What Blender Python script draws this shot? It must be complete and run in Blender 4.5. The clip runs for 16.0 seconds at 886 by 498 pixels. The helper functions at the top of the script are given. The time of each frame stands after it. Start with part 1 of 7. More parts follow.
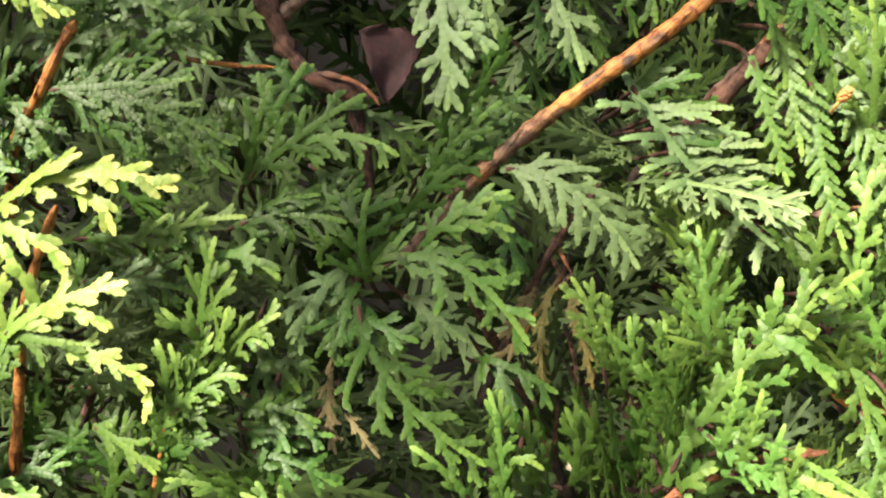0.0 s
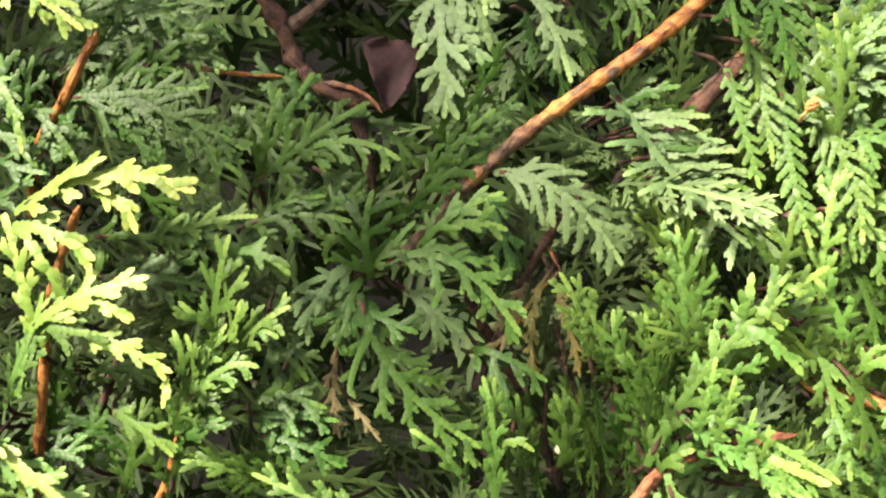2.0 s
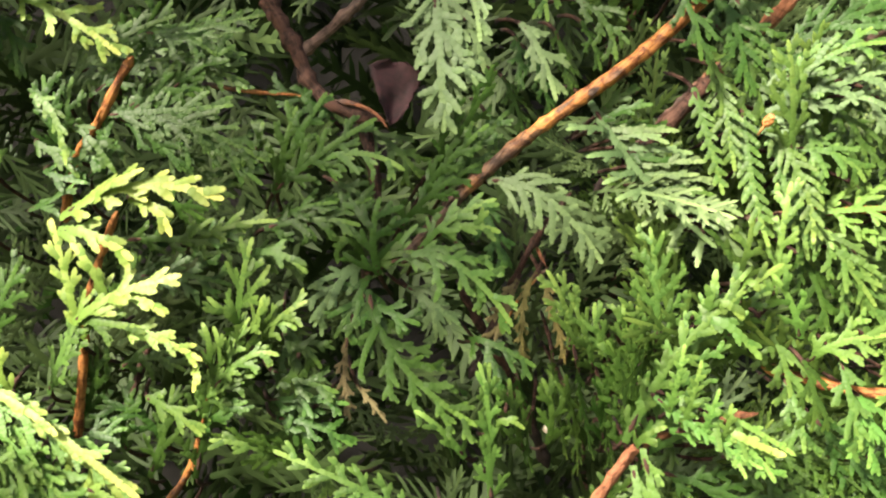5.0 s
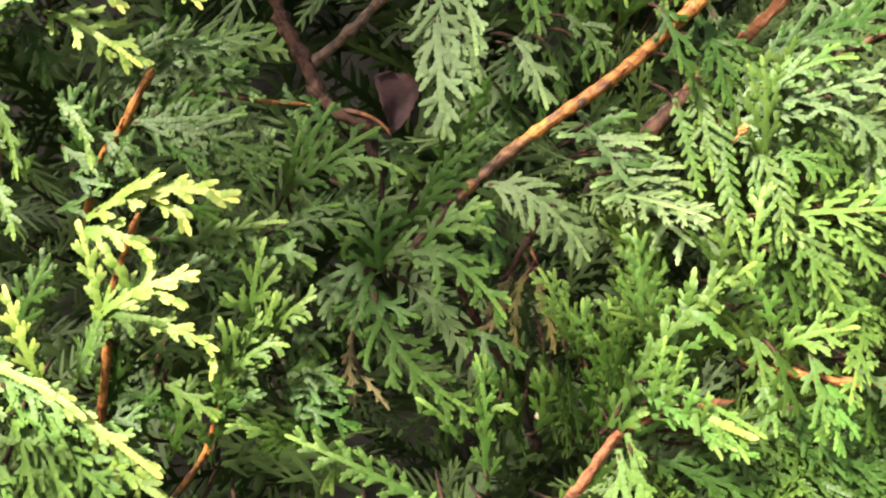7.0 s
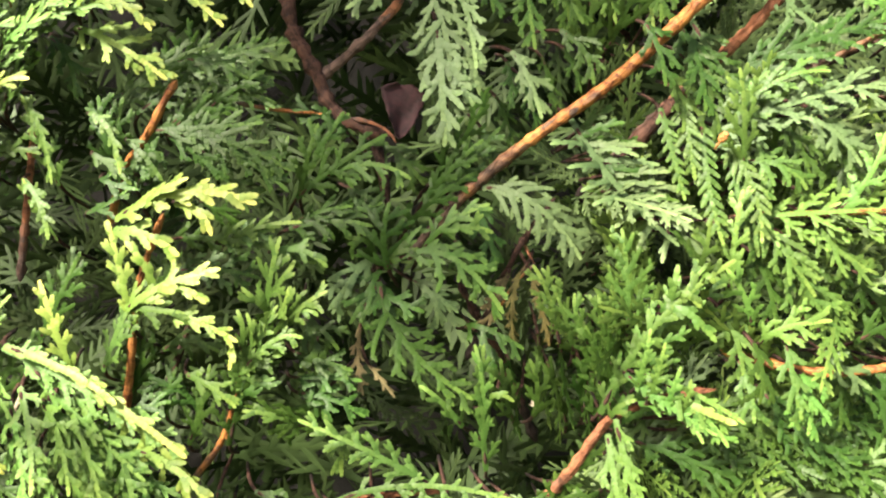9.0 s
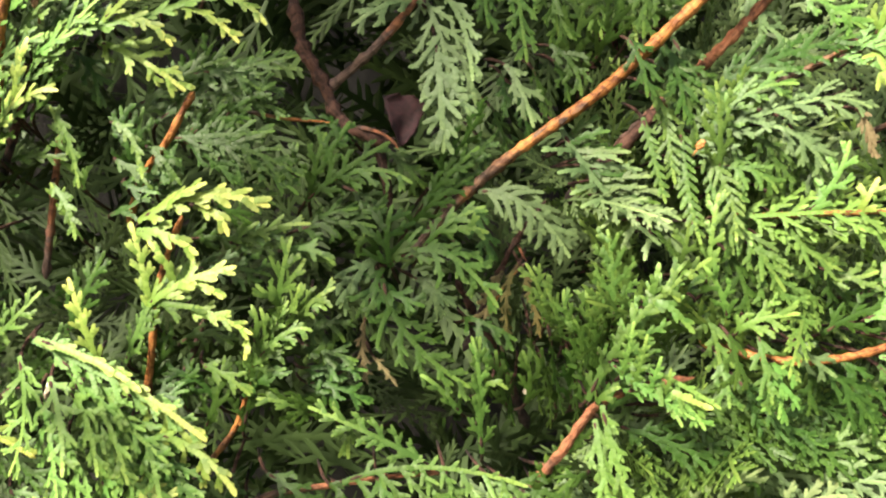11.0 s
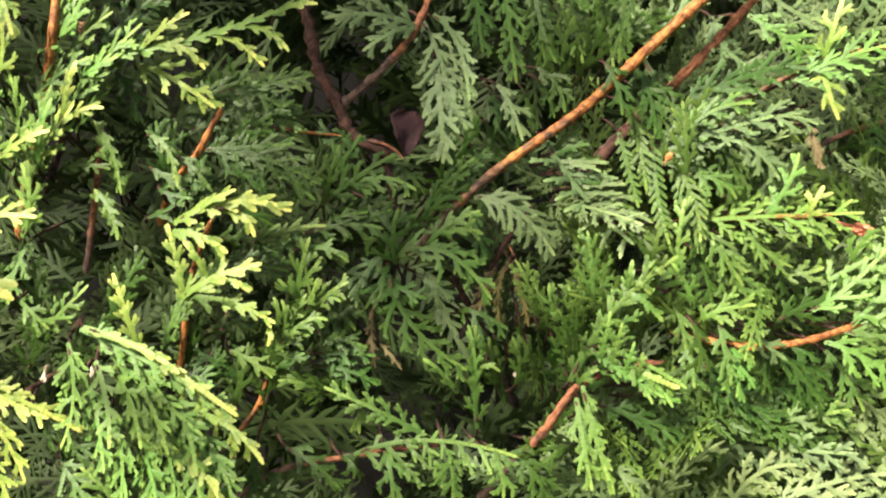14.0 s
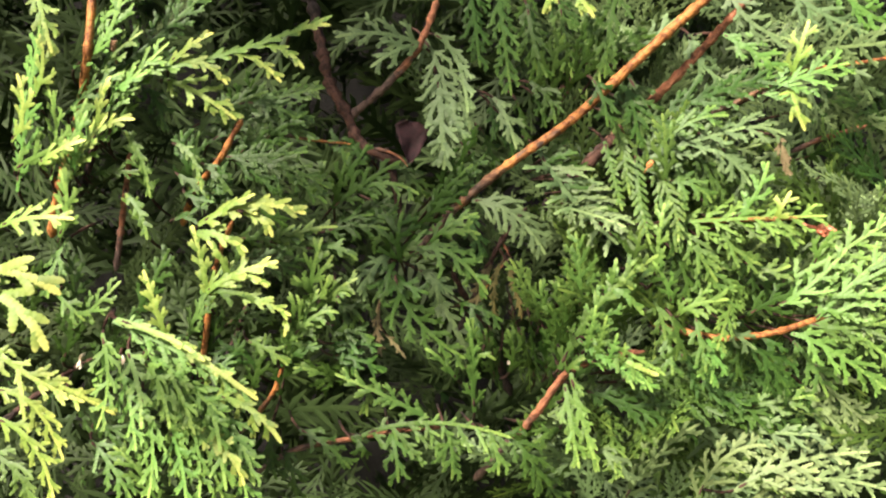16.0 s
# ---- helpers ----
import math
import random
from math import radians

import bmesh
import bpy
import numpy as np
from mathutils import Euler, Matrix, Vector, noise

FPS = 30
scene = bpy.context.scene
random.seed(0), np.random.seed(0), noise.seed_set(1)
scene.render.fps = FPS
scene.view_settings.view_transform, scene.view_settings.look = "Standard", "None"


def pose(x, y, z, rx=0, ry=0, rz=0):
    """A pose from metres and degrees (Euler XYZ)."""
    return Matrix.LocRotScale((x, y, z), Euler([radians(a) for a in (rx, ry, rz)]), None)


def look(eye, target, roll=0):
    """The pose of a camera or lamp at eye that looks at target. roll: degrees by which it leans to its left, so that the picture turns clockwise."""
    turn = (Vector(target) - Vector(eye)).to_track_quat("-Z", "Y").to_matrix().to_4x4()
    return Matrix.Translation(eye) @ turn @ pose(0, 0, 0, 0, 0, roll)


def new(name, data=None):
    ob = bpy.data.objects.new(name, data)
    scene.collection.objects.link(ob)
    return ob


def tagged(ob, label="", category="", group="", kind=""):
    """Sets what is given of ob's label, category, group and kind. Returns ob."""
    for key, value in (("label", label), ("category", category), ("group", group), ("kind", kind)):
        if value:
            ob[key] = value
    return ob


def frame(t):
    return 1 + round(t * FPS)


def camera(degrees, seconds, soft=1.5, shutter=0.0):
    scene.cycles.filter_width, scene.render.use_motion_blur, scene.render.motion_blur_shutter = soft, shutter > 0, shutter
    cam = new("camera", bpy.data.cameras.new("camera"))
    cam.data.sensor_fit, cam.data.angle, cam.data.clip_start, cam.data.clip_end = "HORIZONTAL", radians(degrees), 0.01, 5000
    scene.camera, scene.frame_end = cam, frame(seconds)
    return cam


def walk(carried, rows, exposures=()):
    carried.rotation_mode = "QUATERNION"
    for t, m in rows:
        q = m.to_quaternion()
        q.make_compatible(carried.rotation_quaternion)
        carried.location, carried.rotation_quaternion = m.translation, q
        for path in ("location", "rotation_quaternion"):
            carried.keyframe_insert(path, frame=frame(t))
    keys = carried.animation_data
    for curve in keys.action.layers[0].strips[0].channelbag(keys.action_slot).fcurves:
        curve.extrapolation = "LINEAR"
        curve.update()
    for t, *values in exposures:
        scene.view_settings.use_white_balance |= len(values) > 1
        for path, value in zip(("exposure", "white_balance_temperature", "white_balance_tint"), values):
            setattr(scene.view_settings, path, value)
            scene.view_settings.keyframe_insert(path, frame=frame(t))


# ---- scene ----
cam = camera(53.38, 16.0, soft=2.2)
PATH = [
    (0, (0.00498, 0.00018, 1.30599), (-0.01509, 0.99968, 1.28144), 0.12),
    (0.5, (0.00449, -0.00316, 1.30675), (-0.01221, 0.99632, 1.27895), 0.20),
    (1, (0.00435, -0.00679, 1.30678), (-0.01063, 0.99271, 1.27890), 0.20),
    (1.5, (0.00369, -0.01011, 1.30543), (-0.00655, 0.98959, 1.28315), 0.17),
    (2, (0.00339, -0.01398, 1.30599), (-0.00478, 0.98566, 1.28040), 0.21),
    (2.5, (0.00404, -0.01782, 1.30691), (-0.00835, 0.98169, 1.27800), 0.09),
    (3, (0.00301, -0.02140, 1.30580), (-0.00488, 0.97832, 1.28335), 0.13),
    (3.5, (0.00271, -0.02530, 1.30679), (-0.00334, 0.97430, 1.27933), 0.13),
    (4, (0.00086, -0.02951, 1.30563), (0.00483, 0.97028, 1.28555), 0.06),
    (6.5, (-0.00023, -0.05118, 1.30713), (0.00919, 0.94837, 1.27863), -0.00),
    (7, (-0.00130, -0.05537, 1.30652), (0.01261, 0.94424, 1.28236), 0.09),
    (7.5, (-0.00010, -0.05936, 1.30606), (0.00775, 0.94039, 1.28497), 0.13),
    (8, (0.00107, -0.06398, 1.30634), (0.00325, 0.93576, 1.28385), 0.10),
    (8.5, (-0.00017, -0.06868, 1.30642), (0.00690, 0.93103, 1.28365), 0.17),
    (9, (-0.00091, -0.07400, 1.30622), (0.00862, 0.92570, 1.28367), 0.13),
    (11.5, (-0.00483, -0.10047, 1.30727), (0.01931, 0.89892, 1.28224), 0.02),
    (12, (-0.00557, -0.10690, 1.30787), (0.02118, 0.89237, 1.28066), 0.00),
    (12.5, (-0.00627, -0.11256, 1.30763), (0.02189, 0.88670, 1.28152), 0.11),
    (13, (-0.00695, -0.11852, 1.30730), (0.02194, 0.88076, 1.28256), 0.05),
    (13.5, (-0.00840, -0.12493, 1.30770), (0.02468, 0.87420, 1.28233), 0.15),
    (14, (-0.01025, -0.13156, 1.30800), (0.02807, 0.86736, 1.28200), 0.11),
    (14.5, (-0.01114, -0.13820, 1.30887), (0.02899, 0.86059, 1.28033), 0.14),
    (15, (-0.01172, -0.14568, 1.30901), (0.02945, 0.85306, 1.28047), 0.09),
    (15.5, (-0.01130, -0.15317, 1.31003), (0.02726, 0.84562, 1.27957), 0.12),
    (16, (-0.01253, -0.16152, 1.31115), (0.02836, 0.83707, 1.27737), 0.19),
]
EXPOSURES = [(0, 2.2, 6800, 10), (2, 2.32, 6800, 10), (4, 2.12, 6800, 10), (6.5, 2.1, 6800, 10), (8, 2.24, 6800, 10), (9, 2.22, 6800, 10), (11.5, 1.94, 6800, 11), (16, 1.8, 6700, 14)]
walk(cam, [(t, look(eye, aim, roll)) for t, eye, aim, roll in PATH], exposures=EXPOSURES)

# ---- daylight ----
SUN_FROM = Vector((-0.52, -0.60, 0.60)).normalized()
world = bpy.data.worlds.new("sky")
scene.world = world
world.use_nodes = True
sky_node = world.node_tree.nodes.new("ShaderNodeTexSky")
sky_node.sky_type = "NISHITA"
sky_node.sun_disc = False
sky_node.dust_density = 4.0
sky_node.ozone_density = 0.6
sky_node.sun_elevation = math.asin(SUN_FROM.z)
sky_node.sun_rotation = math.atan2(SUN_FROM.x, SUN_FROM.y)
world_bg = world.node_tree.nodes["Background"]
world_bg.inputs["Strength"].default_value = 0.058
world.node_tree.links.new(sky_node.outputs["Color"], world_bg.inputs["Color"])
sun_data = bpy.data.lights.new("sun", "SUN")
sun_data.energy = 4.0
sun_data.angle = radians(8.0)
sun_data.color = (1.0, 0.93, 0.80)
sun = new("sun", sun_data)
sun.matrix_world = look(SUN_FROM * 20, (0, 0, 0))


# ---- materials ----
def blank(name):
    mat = bpy.data.materials.new(name)
    mat.use_nodes = True
    nt = mat.node_tree
    nt.nodes.clear()
    out = nt.nodes.new("ShaderNodeOutputMaterial")

    def node(kind, **kw):
        n = nt.nodes.new(kind)
        for key, value in kw.items():
            if key == "op":
                n.operation = value
            elif key == "blend":
                n.blend_type = value
            else:
                n.inputs[key.replace("_", " ")].default_value = value
        return n

    def link(a, b):
        nt.links.new(a, b)
    return mat, node, link, out


def ramp(node, stops):
    r = node("ShaderNodeValToRGB")
    el = r.color_ramp.elements
    while len(el) < len(stops):
        el.new(0.5)
    for e, (pos, col) in zip(el, stops):
        e.position, e.color = pos, (*col, 1)
    return r


def foliage(name, old, young, seam, rough=0.46, through_leaf=0.3, gloss=0.36):
    """Scale-leaf foliage: overlapping scales along each branchlet, fresh colour towards the tips."""
    mat, node, link, out = blank(name)
    uv = node("ShaderNodeUVMap")
    uv.uv_map = "scales"
    sep = node("ShaderNodeSeparateXYZ")
    link(uv.outputs["UV"], sep.inputs[0])
    age = node("ShaderNodeUVMap")
    age.uv_map = "age"
    asep = node("ShaderNodeSeparateXYZ")
    link(age.outputs["UV"], asep.inputs[0])
    # chevron seams: v + 0.55 * |u - 0.5|
    c = node("ShaderNodeMath", op="SUBTRACT"); c.inputs[1].default_value = 0.5
    link(sep.outputs["X"], c.inputs[0])
    a = node("ShaderNodeMath", op="ABSOLUTE"); link(c.outputs[0], a.inputs[0])
    m = node("ShaderNodeMath", op="MULTIPLY_ADD"); m.inputs[1].default_value = 0.9
    link(a.outputs[0], m.inputs[0]); link(sep.outputs["Y"], m.inputs[2])
    fr = node("ShaderNodeMath", op="FRACT"); link(m.outputs[0], fr.inputs[0])
    seam_r = ramp(node, [(0.0, (0.80, 0.80, 0.80)), (0.25, (0.94, 0.94, 0.94)), (0.6, (1, 1, 1)), (0.9, (0.97, 0.97, 0.97)), (1.0, (0.82, 0.82, 0.82))])
    link(fr.outputs[0], seam_r.inputs[0])
    # midrib groove between the facing scales
    geo = node("ShaderNodeTexCoord")
    big = node("ShaderNodeTexNoise", Scale=55.0, Detail=3.0)
    fine = node("ShaderNodeTexNoise", Scale=900.0, Detail=2.0)
    link(geo.outputs["Object"], big.inputs["Vector"])
    link(geo.outputs["Object"], fine.inputs["Vector"])
    info = node("ShaderNodeObjectInfo")
    island = node("ShaderNodeNewGeometry")
    agem = node("ShaderNodeMath", op="MULTIPLY_ADD"); agem.inputs[1].default_value = 0.55
    bigc = node("ShaderNodeMath", op="SUBTRACT"); bigc.inputs[1].default_value = 0.5
    link(big.outputs["Fac"], bigc.inputs[0])
    link(bigc.outputs[0], agem.inputs[0]); link(asep.outputs["X"], agem.inputs[2])
    age_r = ramp(node, [(0.0, old), (0.6, [o * 0.66 + y * 0.34 for o, y in zip(old, young)]), (1.0, young)])
    link(agem.outputs[0], age_r.inputs[0])
    hsv = node("ShaderNodeHueSaturation")
    hue = node("ShaderNodeMath", op="MULTIPLY_ADD"); hue.inputs[1].default_value = 0.024; hue.inputs[2].default_value = 0.487
    link(info.outputs["Random"], hue.inputs[0]); link(hue.outputs[0], hsv.inputs["Hue"])
    val = node("ShaderNodeMath", op="MULTIPLY_ADD"); val.inputs[1].default_value = 0.5; val.inputs[2].default_value = 0.76
    link(island.outputs["Random Per Island"], val.inputs[0]); link(val.outputs[0], hsv.inputs["Value"])
    link(age_r.outputs[0], hsv.inputs["Color"])
    mix = node("ShaderNodeMix"); mix.data_type = "RGBA"
    mix.inputs[6].default_value = (*seam, 1)
    link(seam_r.outputs[0], mix.inputs[0]); link(hsv.outputs[0], mix.inputs[7])
    p = node("ShaderNodeBsdfPrincipled", Roughness=rough)
    p.inputs["Specular IOR Level"].default_value = gloss
    link(mix.outputs[2], p.inputs["Base Color"])
    rr = node("ShaderNodeMath", op="MULTIPLY_ADD"); rr.inputs[1].default_value = 0.3; rr.inputs[2].default_value = rough - 0.12
    link(fine.outputs["Fac"], rr.inputs[0]); link(rr.outputs[0], p.inputs["Roughness"])
    hsum = node("ShaderNodeMath", op="MULTIPLY_ADD"); hsum.inputs[1].default_value = 0.25
    link(fine.outputs["Fac"], hsum.inputs[0]); link(seam_r.outputs[0], hsum.inputs[2])
    bump = node("ShaderNodeBump", Strength=0.7, Distance=0.0003)
    link(hsum.outputs[0], bump.inputs["Height"]); link(bump.outputs[0], p.inputs["Normal"])
    tr = node("ShaderNodeBsdfTranslucent")
    tint = node("ShaderNodeMix"); tint.data_type = "RGBA"; tint.blend_type = "MULTIPLY"; tint.inputs[0].default_value = 1.0
    tint.inputs[7].default_value = (1.25, 1.15, 0.45, 1)
    link(mix.outputs[2], tint.inputs[6]); link(tint.outputs[2], tr.inputs["Color"])
    sh = node("ShaderNodeMixShader"); sh.inputs[0].default_value = through_leaf
    link(p.outputs[0], sh.inputs[1]); link(tr.outputs[0], sh.inputs[2])
    link(sh.outputs[0], out.inputs["Surface"])
    return mat


def bark(name, dark, light, scale=220.0, stretch=5.0, rough=0.8, bump_h=0.0012):
    """Bark with flaking along the stem: u runs round it, v along it (in metres)."""
    mat, node, link, out = blank(name)
    uv = node("ShaderNodeUVMap"); uv.uv_map = "scales"
    mp = node("ShaderNodeMapping"); mp.inputs["Scale"].default_value = (6.0, scale, 1.0)
    link(uv.outputs["UV"], mp.inputs["Vector"])
    tc = node("ShaderNodeTexCoord")
    n1 = node("ShaderNodeTexNoise", Scale=1.0, Detail=4.0, Roughness=0.65)
    link(mp.outputs[0], n1.inputs["Vector"])
    n2 = node("ShaderNodeTexNoise", Scale=scale * 0.35, Detail=5.0, Roughness=0.7)
    link(tc.outputs["Object"], n2.inputs["Vector"])
    ad = node("ShaderNodeMath", op="MULTIPLY_ADD"); ad.inputs[1].default_value = 0.5
    link(n1.outputs["Fac"], ad.inputs[0])
    h = node("ShaderNodeMath", op="MULTIPLY"); h.inputs[1].default_value = 0.5
    link(n2.outputs["Fac"], h.inputs[0]); link(h.outputs[0], ad.inputs[2])
    rs = node("ShaderNodeSeparateXYZ"); link(uv.outputs["UV"], rs.inputs[0])
    rw = node("ShaderNodeMath", op="MULTIPLY_ADD"); rw.inputs[1].default_value = 1 / 0.0043
    rn = node("ShaderNodeMath", op="MULTIPLY"); rn.inputs[1].default_value = 5.0
    link(n2.outputs["Fac"], rn.inputs[0]); link(rs.outputs["Y"], rw.inputs[0]); link(rn.outputs[0], rw.inputs[2])
    rf = node("ShaderNodeMath", op="FRACT"); link(rw.outputs[0], rf.inputs[0])
    rr = ramp(node, [(0.0, (0.85, 0.85, 0.85)), (0.25, (1, 1, 1)), (0.7, (1, 1, 1)), (1.0, (0.78, 0.78, 0.78))])
    link(rf.outputs[0], rr.inputs[0])
    ringed = node("ShaderNodeMath", op="MULTIPLY"); link(ad.outputs[0], ringed.inputs[0]); link(rr.outputs[0], ringed.inputs[1])
    mid = [0.5 * (d + l) for d, l in zip(dark, light)]
    cr = ramp(node, [(0.30, [0.55 * d for d in dark]), (0.40, dark), (0.5, mid), (0.62, light)])
    link(ringed.outputs[0], cr.inputs[0])
    # towards the base: browner old bark, with shade also put into its colour
    old = node("ShaderNodeUVMap"); old.uv_map = "age"
    osep = node("ShaderNodeSeparateXYZ"); link(old.outputs["UV"], osep.inputs[0])
    omix = node("ShaderNodeMath", op="MULTIPLY_ADD"); omix.inputs[1].default_value = 0.9; omix.inputs[2].default_value = -0.35
    link(n2.outputs["Fac"], omix.inputs[0])
    oadd = node("ShaderNodeMath", op="ADD"); link(omix.outputs[0], oadd.inputs[0]); link(osep.outputs["X"], oadd.inputs[1])
    orr = ramp(node, [(0.25, (0, 0, 0)), (0.52, (1, 1, 1))]); link(oadd.outputs[0], orr.inputs[0])
    om = node("ShaderNodeMix"); om.data_type = "RGBA"
    aged_shaded = node("ShaderNodeHueSaturation", Saturation=0.62, Value=0.42)
    link(cr.outputs[0], aged_shaded.inputs["Color"])
    link(orr.outputs[0], om.inputs[0]); link(aged_shaded.outputs[0], om.inputs[6]); link(cr.outputs[0], om.inputs[7])
    p = node("ShaderNodeBsdfPrincipled", Roughness=rough)
    p.inputs["Specular IOR Level"].default_value = 0.25
    link(om.outputs[2], p.inputs["Base Color"])
    b = node("ShaderNodeBump", Strength=0.9, Distance=bump_h)
    link(ringed.outputs[0], b.inputs["Height"]); link(b.outputs[0], p.inputs["Normal"])
    link(p.outputs[0], out.inputs["Surface"])
    return mat


def soil_material():
    mat, node, link, out = blank("soil")
    tc = node("ShaderNodeTexCoord")
    n = node("ShaderNodeTexNoise", Scale=9.0, Detail=8.0, Roughness=0.7)
    link(tc.outputs["Object"], n.inputs["Vector"])
    cr = ramp(node, [(0.3, (0.035, 0.04, 0.018)), (0.55, (0.07, 0.085, 0.03)), (0.75, (0.10, 0.085, 0.05))])
    link(n.outputs["Fac"], cr.inputs[0])
    p = node("ShaderNodeBsdfPrincipled", Roughness=0.95)
    b = node("ShaderNodeBump", Strength=1.0, Distance=0.03)
    link(n.outputs["Fac"], b.inputs["Height"]); link(b.outputs[0], p.inputs["Normal"])
    link(cr.outputs[0], p.inputs["Base Color"]); link(p.outputs[0], out.inputs["Surface"])
    return mat


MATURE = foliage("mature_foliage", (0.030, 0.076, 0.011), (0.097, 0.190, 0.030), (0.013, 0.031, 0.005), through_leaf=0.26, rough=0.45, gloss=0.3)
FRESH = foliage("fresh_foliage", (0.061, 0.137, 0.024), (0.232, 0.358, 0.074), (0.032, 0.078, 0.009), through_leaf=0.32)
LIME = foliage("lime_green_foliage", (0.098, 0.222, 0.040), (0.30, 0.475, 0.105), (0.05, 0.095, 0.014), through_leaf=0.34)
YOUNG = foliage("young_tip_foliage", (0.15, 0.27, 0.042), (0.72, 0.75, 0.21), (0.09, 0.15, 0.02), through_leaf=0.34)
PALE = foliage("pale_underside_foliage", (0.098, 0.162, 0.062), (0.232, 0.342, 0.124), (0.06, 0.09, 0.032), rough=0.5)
# lighter, creamier copy of PALE: sunlight on low right sprays put into the colour
LIT_CREAM = foliage("lit_cream_foliage", (0.145, 0.215, 0.078), (0.40, 0.50, 0.21), (0.09, 0.12, 0.05), rough=0.5)
# old inner foliage, darkened so that its colour stands in for deep shade
SHADED_OLD = foliage("shaded_old_foliage", (0.020, 0.035, 0.010), (0.053, 0.082, 0.022), (0.013, 0.020, 0.006), rough=0.6, through_leaf=0.12, gloss=0.15)
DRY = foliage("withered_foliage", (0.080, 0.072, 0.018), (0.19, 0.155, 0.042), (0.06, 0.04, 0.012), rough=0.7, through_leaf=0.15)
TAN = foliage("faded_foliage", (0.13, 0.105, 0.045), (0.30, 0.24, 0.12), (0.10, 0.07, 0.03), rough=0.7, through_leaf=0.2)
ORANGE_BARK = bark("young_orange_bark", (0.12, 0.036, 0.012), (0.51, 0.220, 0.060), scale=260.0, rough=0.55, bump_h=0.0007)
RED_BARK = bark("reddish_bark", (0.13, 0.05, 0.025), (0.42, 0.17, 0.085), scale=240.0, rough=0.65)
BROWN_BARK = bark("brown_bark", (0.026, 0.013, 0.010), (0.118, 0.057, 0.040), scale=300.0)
TONES = {"old": SHADED_OLD, "mature": MATURE, "fresh": FRESH, "lime": LIME, "young": YOUNG, "pale": PALE, "cream": LIT_CREAM, "dry": DRY, "tan": TAN}
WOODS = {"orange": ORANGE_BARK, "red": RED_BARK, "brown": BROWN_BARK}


# ---- mesh building ----
class Heap:
    """Gathers vertices, faces and the two UV sets of one mesh."""

    def __init__(self):
        self.v, self.f, self.uv, self.age, self.mi, self.n = [], [], [], [], [], 0

    def sweep(self, ctr, side, up, half_w, half_t, uvv, age, mat=0, sides=4):
        """A closed tube along ctr (k x 3), flattened to half_w by half_t."""
        k = len(ctr)
        ang = np.arange(sides) * (2 * math.pi / sides)
        ca, sa = np.cos(ang), np.sin(ang)
        ring = (ctr[:, None, :] + (half_w[:, None] * ca)[..., None] * side[:, None, :] + (half_t[:, None] * sa)[..., None] * up[:, None, :])
        n0 = self.n
        self.v.append(ring.reshape(-1, 3))
        i = np.arange(k - 1)[:, None] * sides
        j = np.arange(sides)[None, :]
        j2 = (j + 1) % sides
        q = np.stack(np.broadcast_arrays(n0 + i + j, n0 + i + j2, n0 + i + sides + j2, n0 + i + sides + j), -1).reshape(-1, 4)
        self.f.append(q)
        ua = 0.5 + 0.5 * ca
        u0 = np.broadcast_to(ua[j], (k - 1, sides)); u1 = np.broadcast_to(ua[j2], (k - 1, sides))
        v0 = np.broadcast_to(uvv[:-1, None], (k - 1, sides)); v1 = np.broadcast_to(uvv[1:, None], (k - 1, sides))
        self.uv.append(np.stack([np.stack([u0, v0], -1), np.stack([u1, v0], -1), np.stack([u1, v1], -1), np.stack([u0, v1], -1)], 2).reshape(-1, 2))
        a0 = np.broadcast_to(age[:-1, None], (k - 1, sides)); a1 = np.broadcast_to(age[1:, None], (k - 1, sides))
        z = np.zeros_like(a0)
        self.age.append(np.stack([np.stack([a0, z], -1), np.stack([a0, z], -1), np.stack([a1, z], -1), np.stack([a1, z], -1)], 2).reshape(-1, 2))
        self.mi.append(np.full(len(q), mat))
        self.n += k * sides

    def blade(self, ctr, side, up, half_w, half_t, uvv, age, mat=0):
        """A flat two-faced blade along ctr with a low ridge on each face and a crisp rim."""
        k = len(ctr)
        n0 = self.n
        wide = half_w[:, None] * side
        rise = half_t[:, None] * up
        ring = np.stack([ctr - wide, ctr + rise, ctr + wide, ctr + wide, ctr - rise, ctr - wide], 1)
        self.v.append(ring.reshape(-1, 3))
        i = np.arange(k - 1)[:, None] * 6
        j = np.array((0, 1, 3, 4))[None, :]
        q = np.stack(np.broadcast_arrays(n0 + i + j, n0 + i + j + 1, n0 + i + 6 + j + 1, n0 + i + 6 + j), -1).reshape(-1, 4)
        self.f.append(q)
        u0 = np.broadcast_to(np.array((0, 0.5, 1, 0.5)), (k - 1, 4)); u1 = np.broadcast_to(np.array((0.5, 1, 0.5, 0)), (k - 1, 4))
        v0 = np.broadcast_to(uvv[:-1, None], (k - 1, 4)); v1 = np.broadcast_to(uvv[1:, None], (k - 1, 4))
        self.uv.append(np.stack([np.stack([u0, v0], -1), np.stack([u1, v0], -1), np.stack([u1, v1], -1), np.stack([u0, v1], -1)], 2).reshape(-1, 2))
        a0 = np.broadcast_to(age[:-1, None], (k - 1, 4)); a1 = np.broadcast_to(age[1:, None], (k - 1, 4))
        z = np.zeros_like(a0)
        self.age.append(np.stack([np.stack([a0, z], -1), np.stack([a0, z], -1), np.stack([a1, z], -1), np.stack([a1, z], -1)], 2).reshape(-1, 2))
        self.mi.append(np.full(len(q), mat))
        self.n += k * 6

    def take(self, other):
        self.f += [f + self.n for f in other.f]
        self.v += other.v
        self.uv += other.uv
        self.age += other.age
        self.mi += other.mi
        self.n += other.n

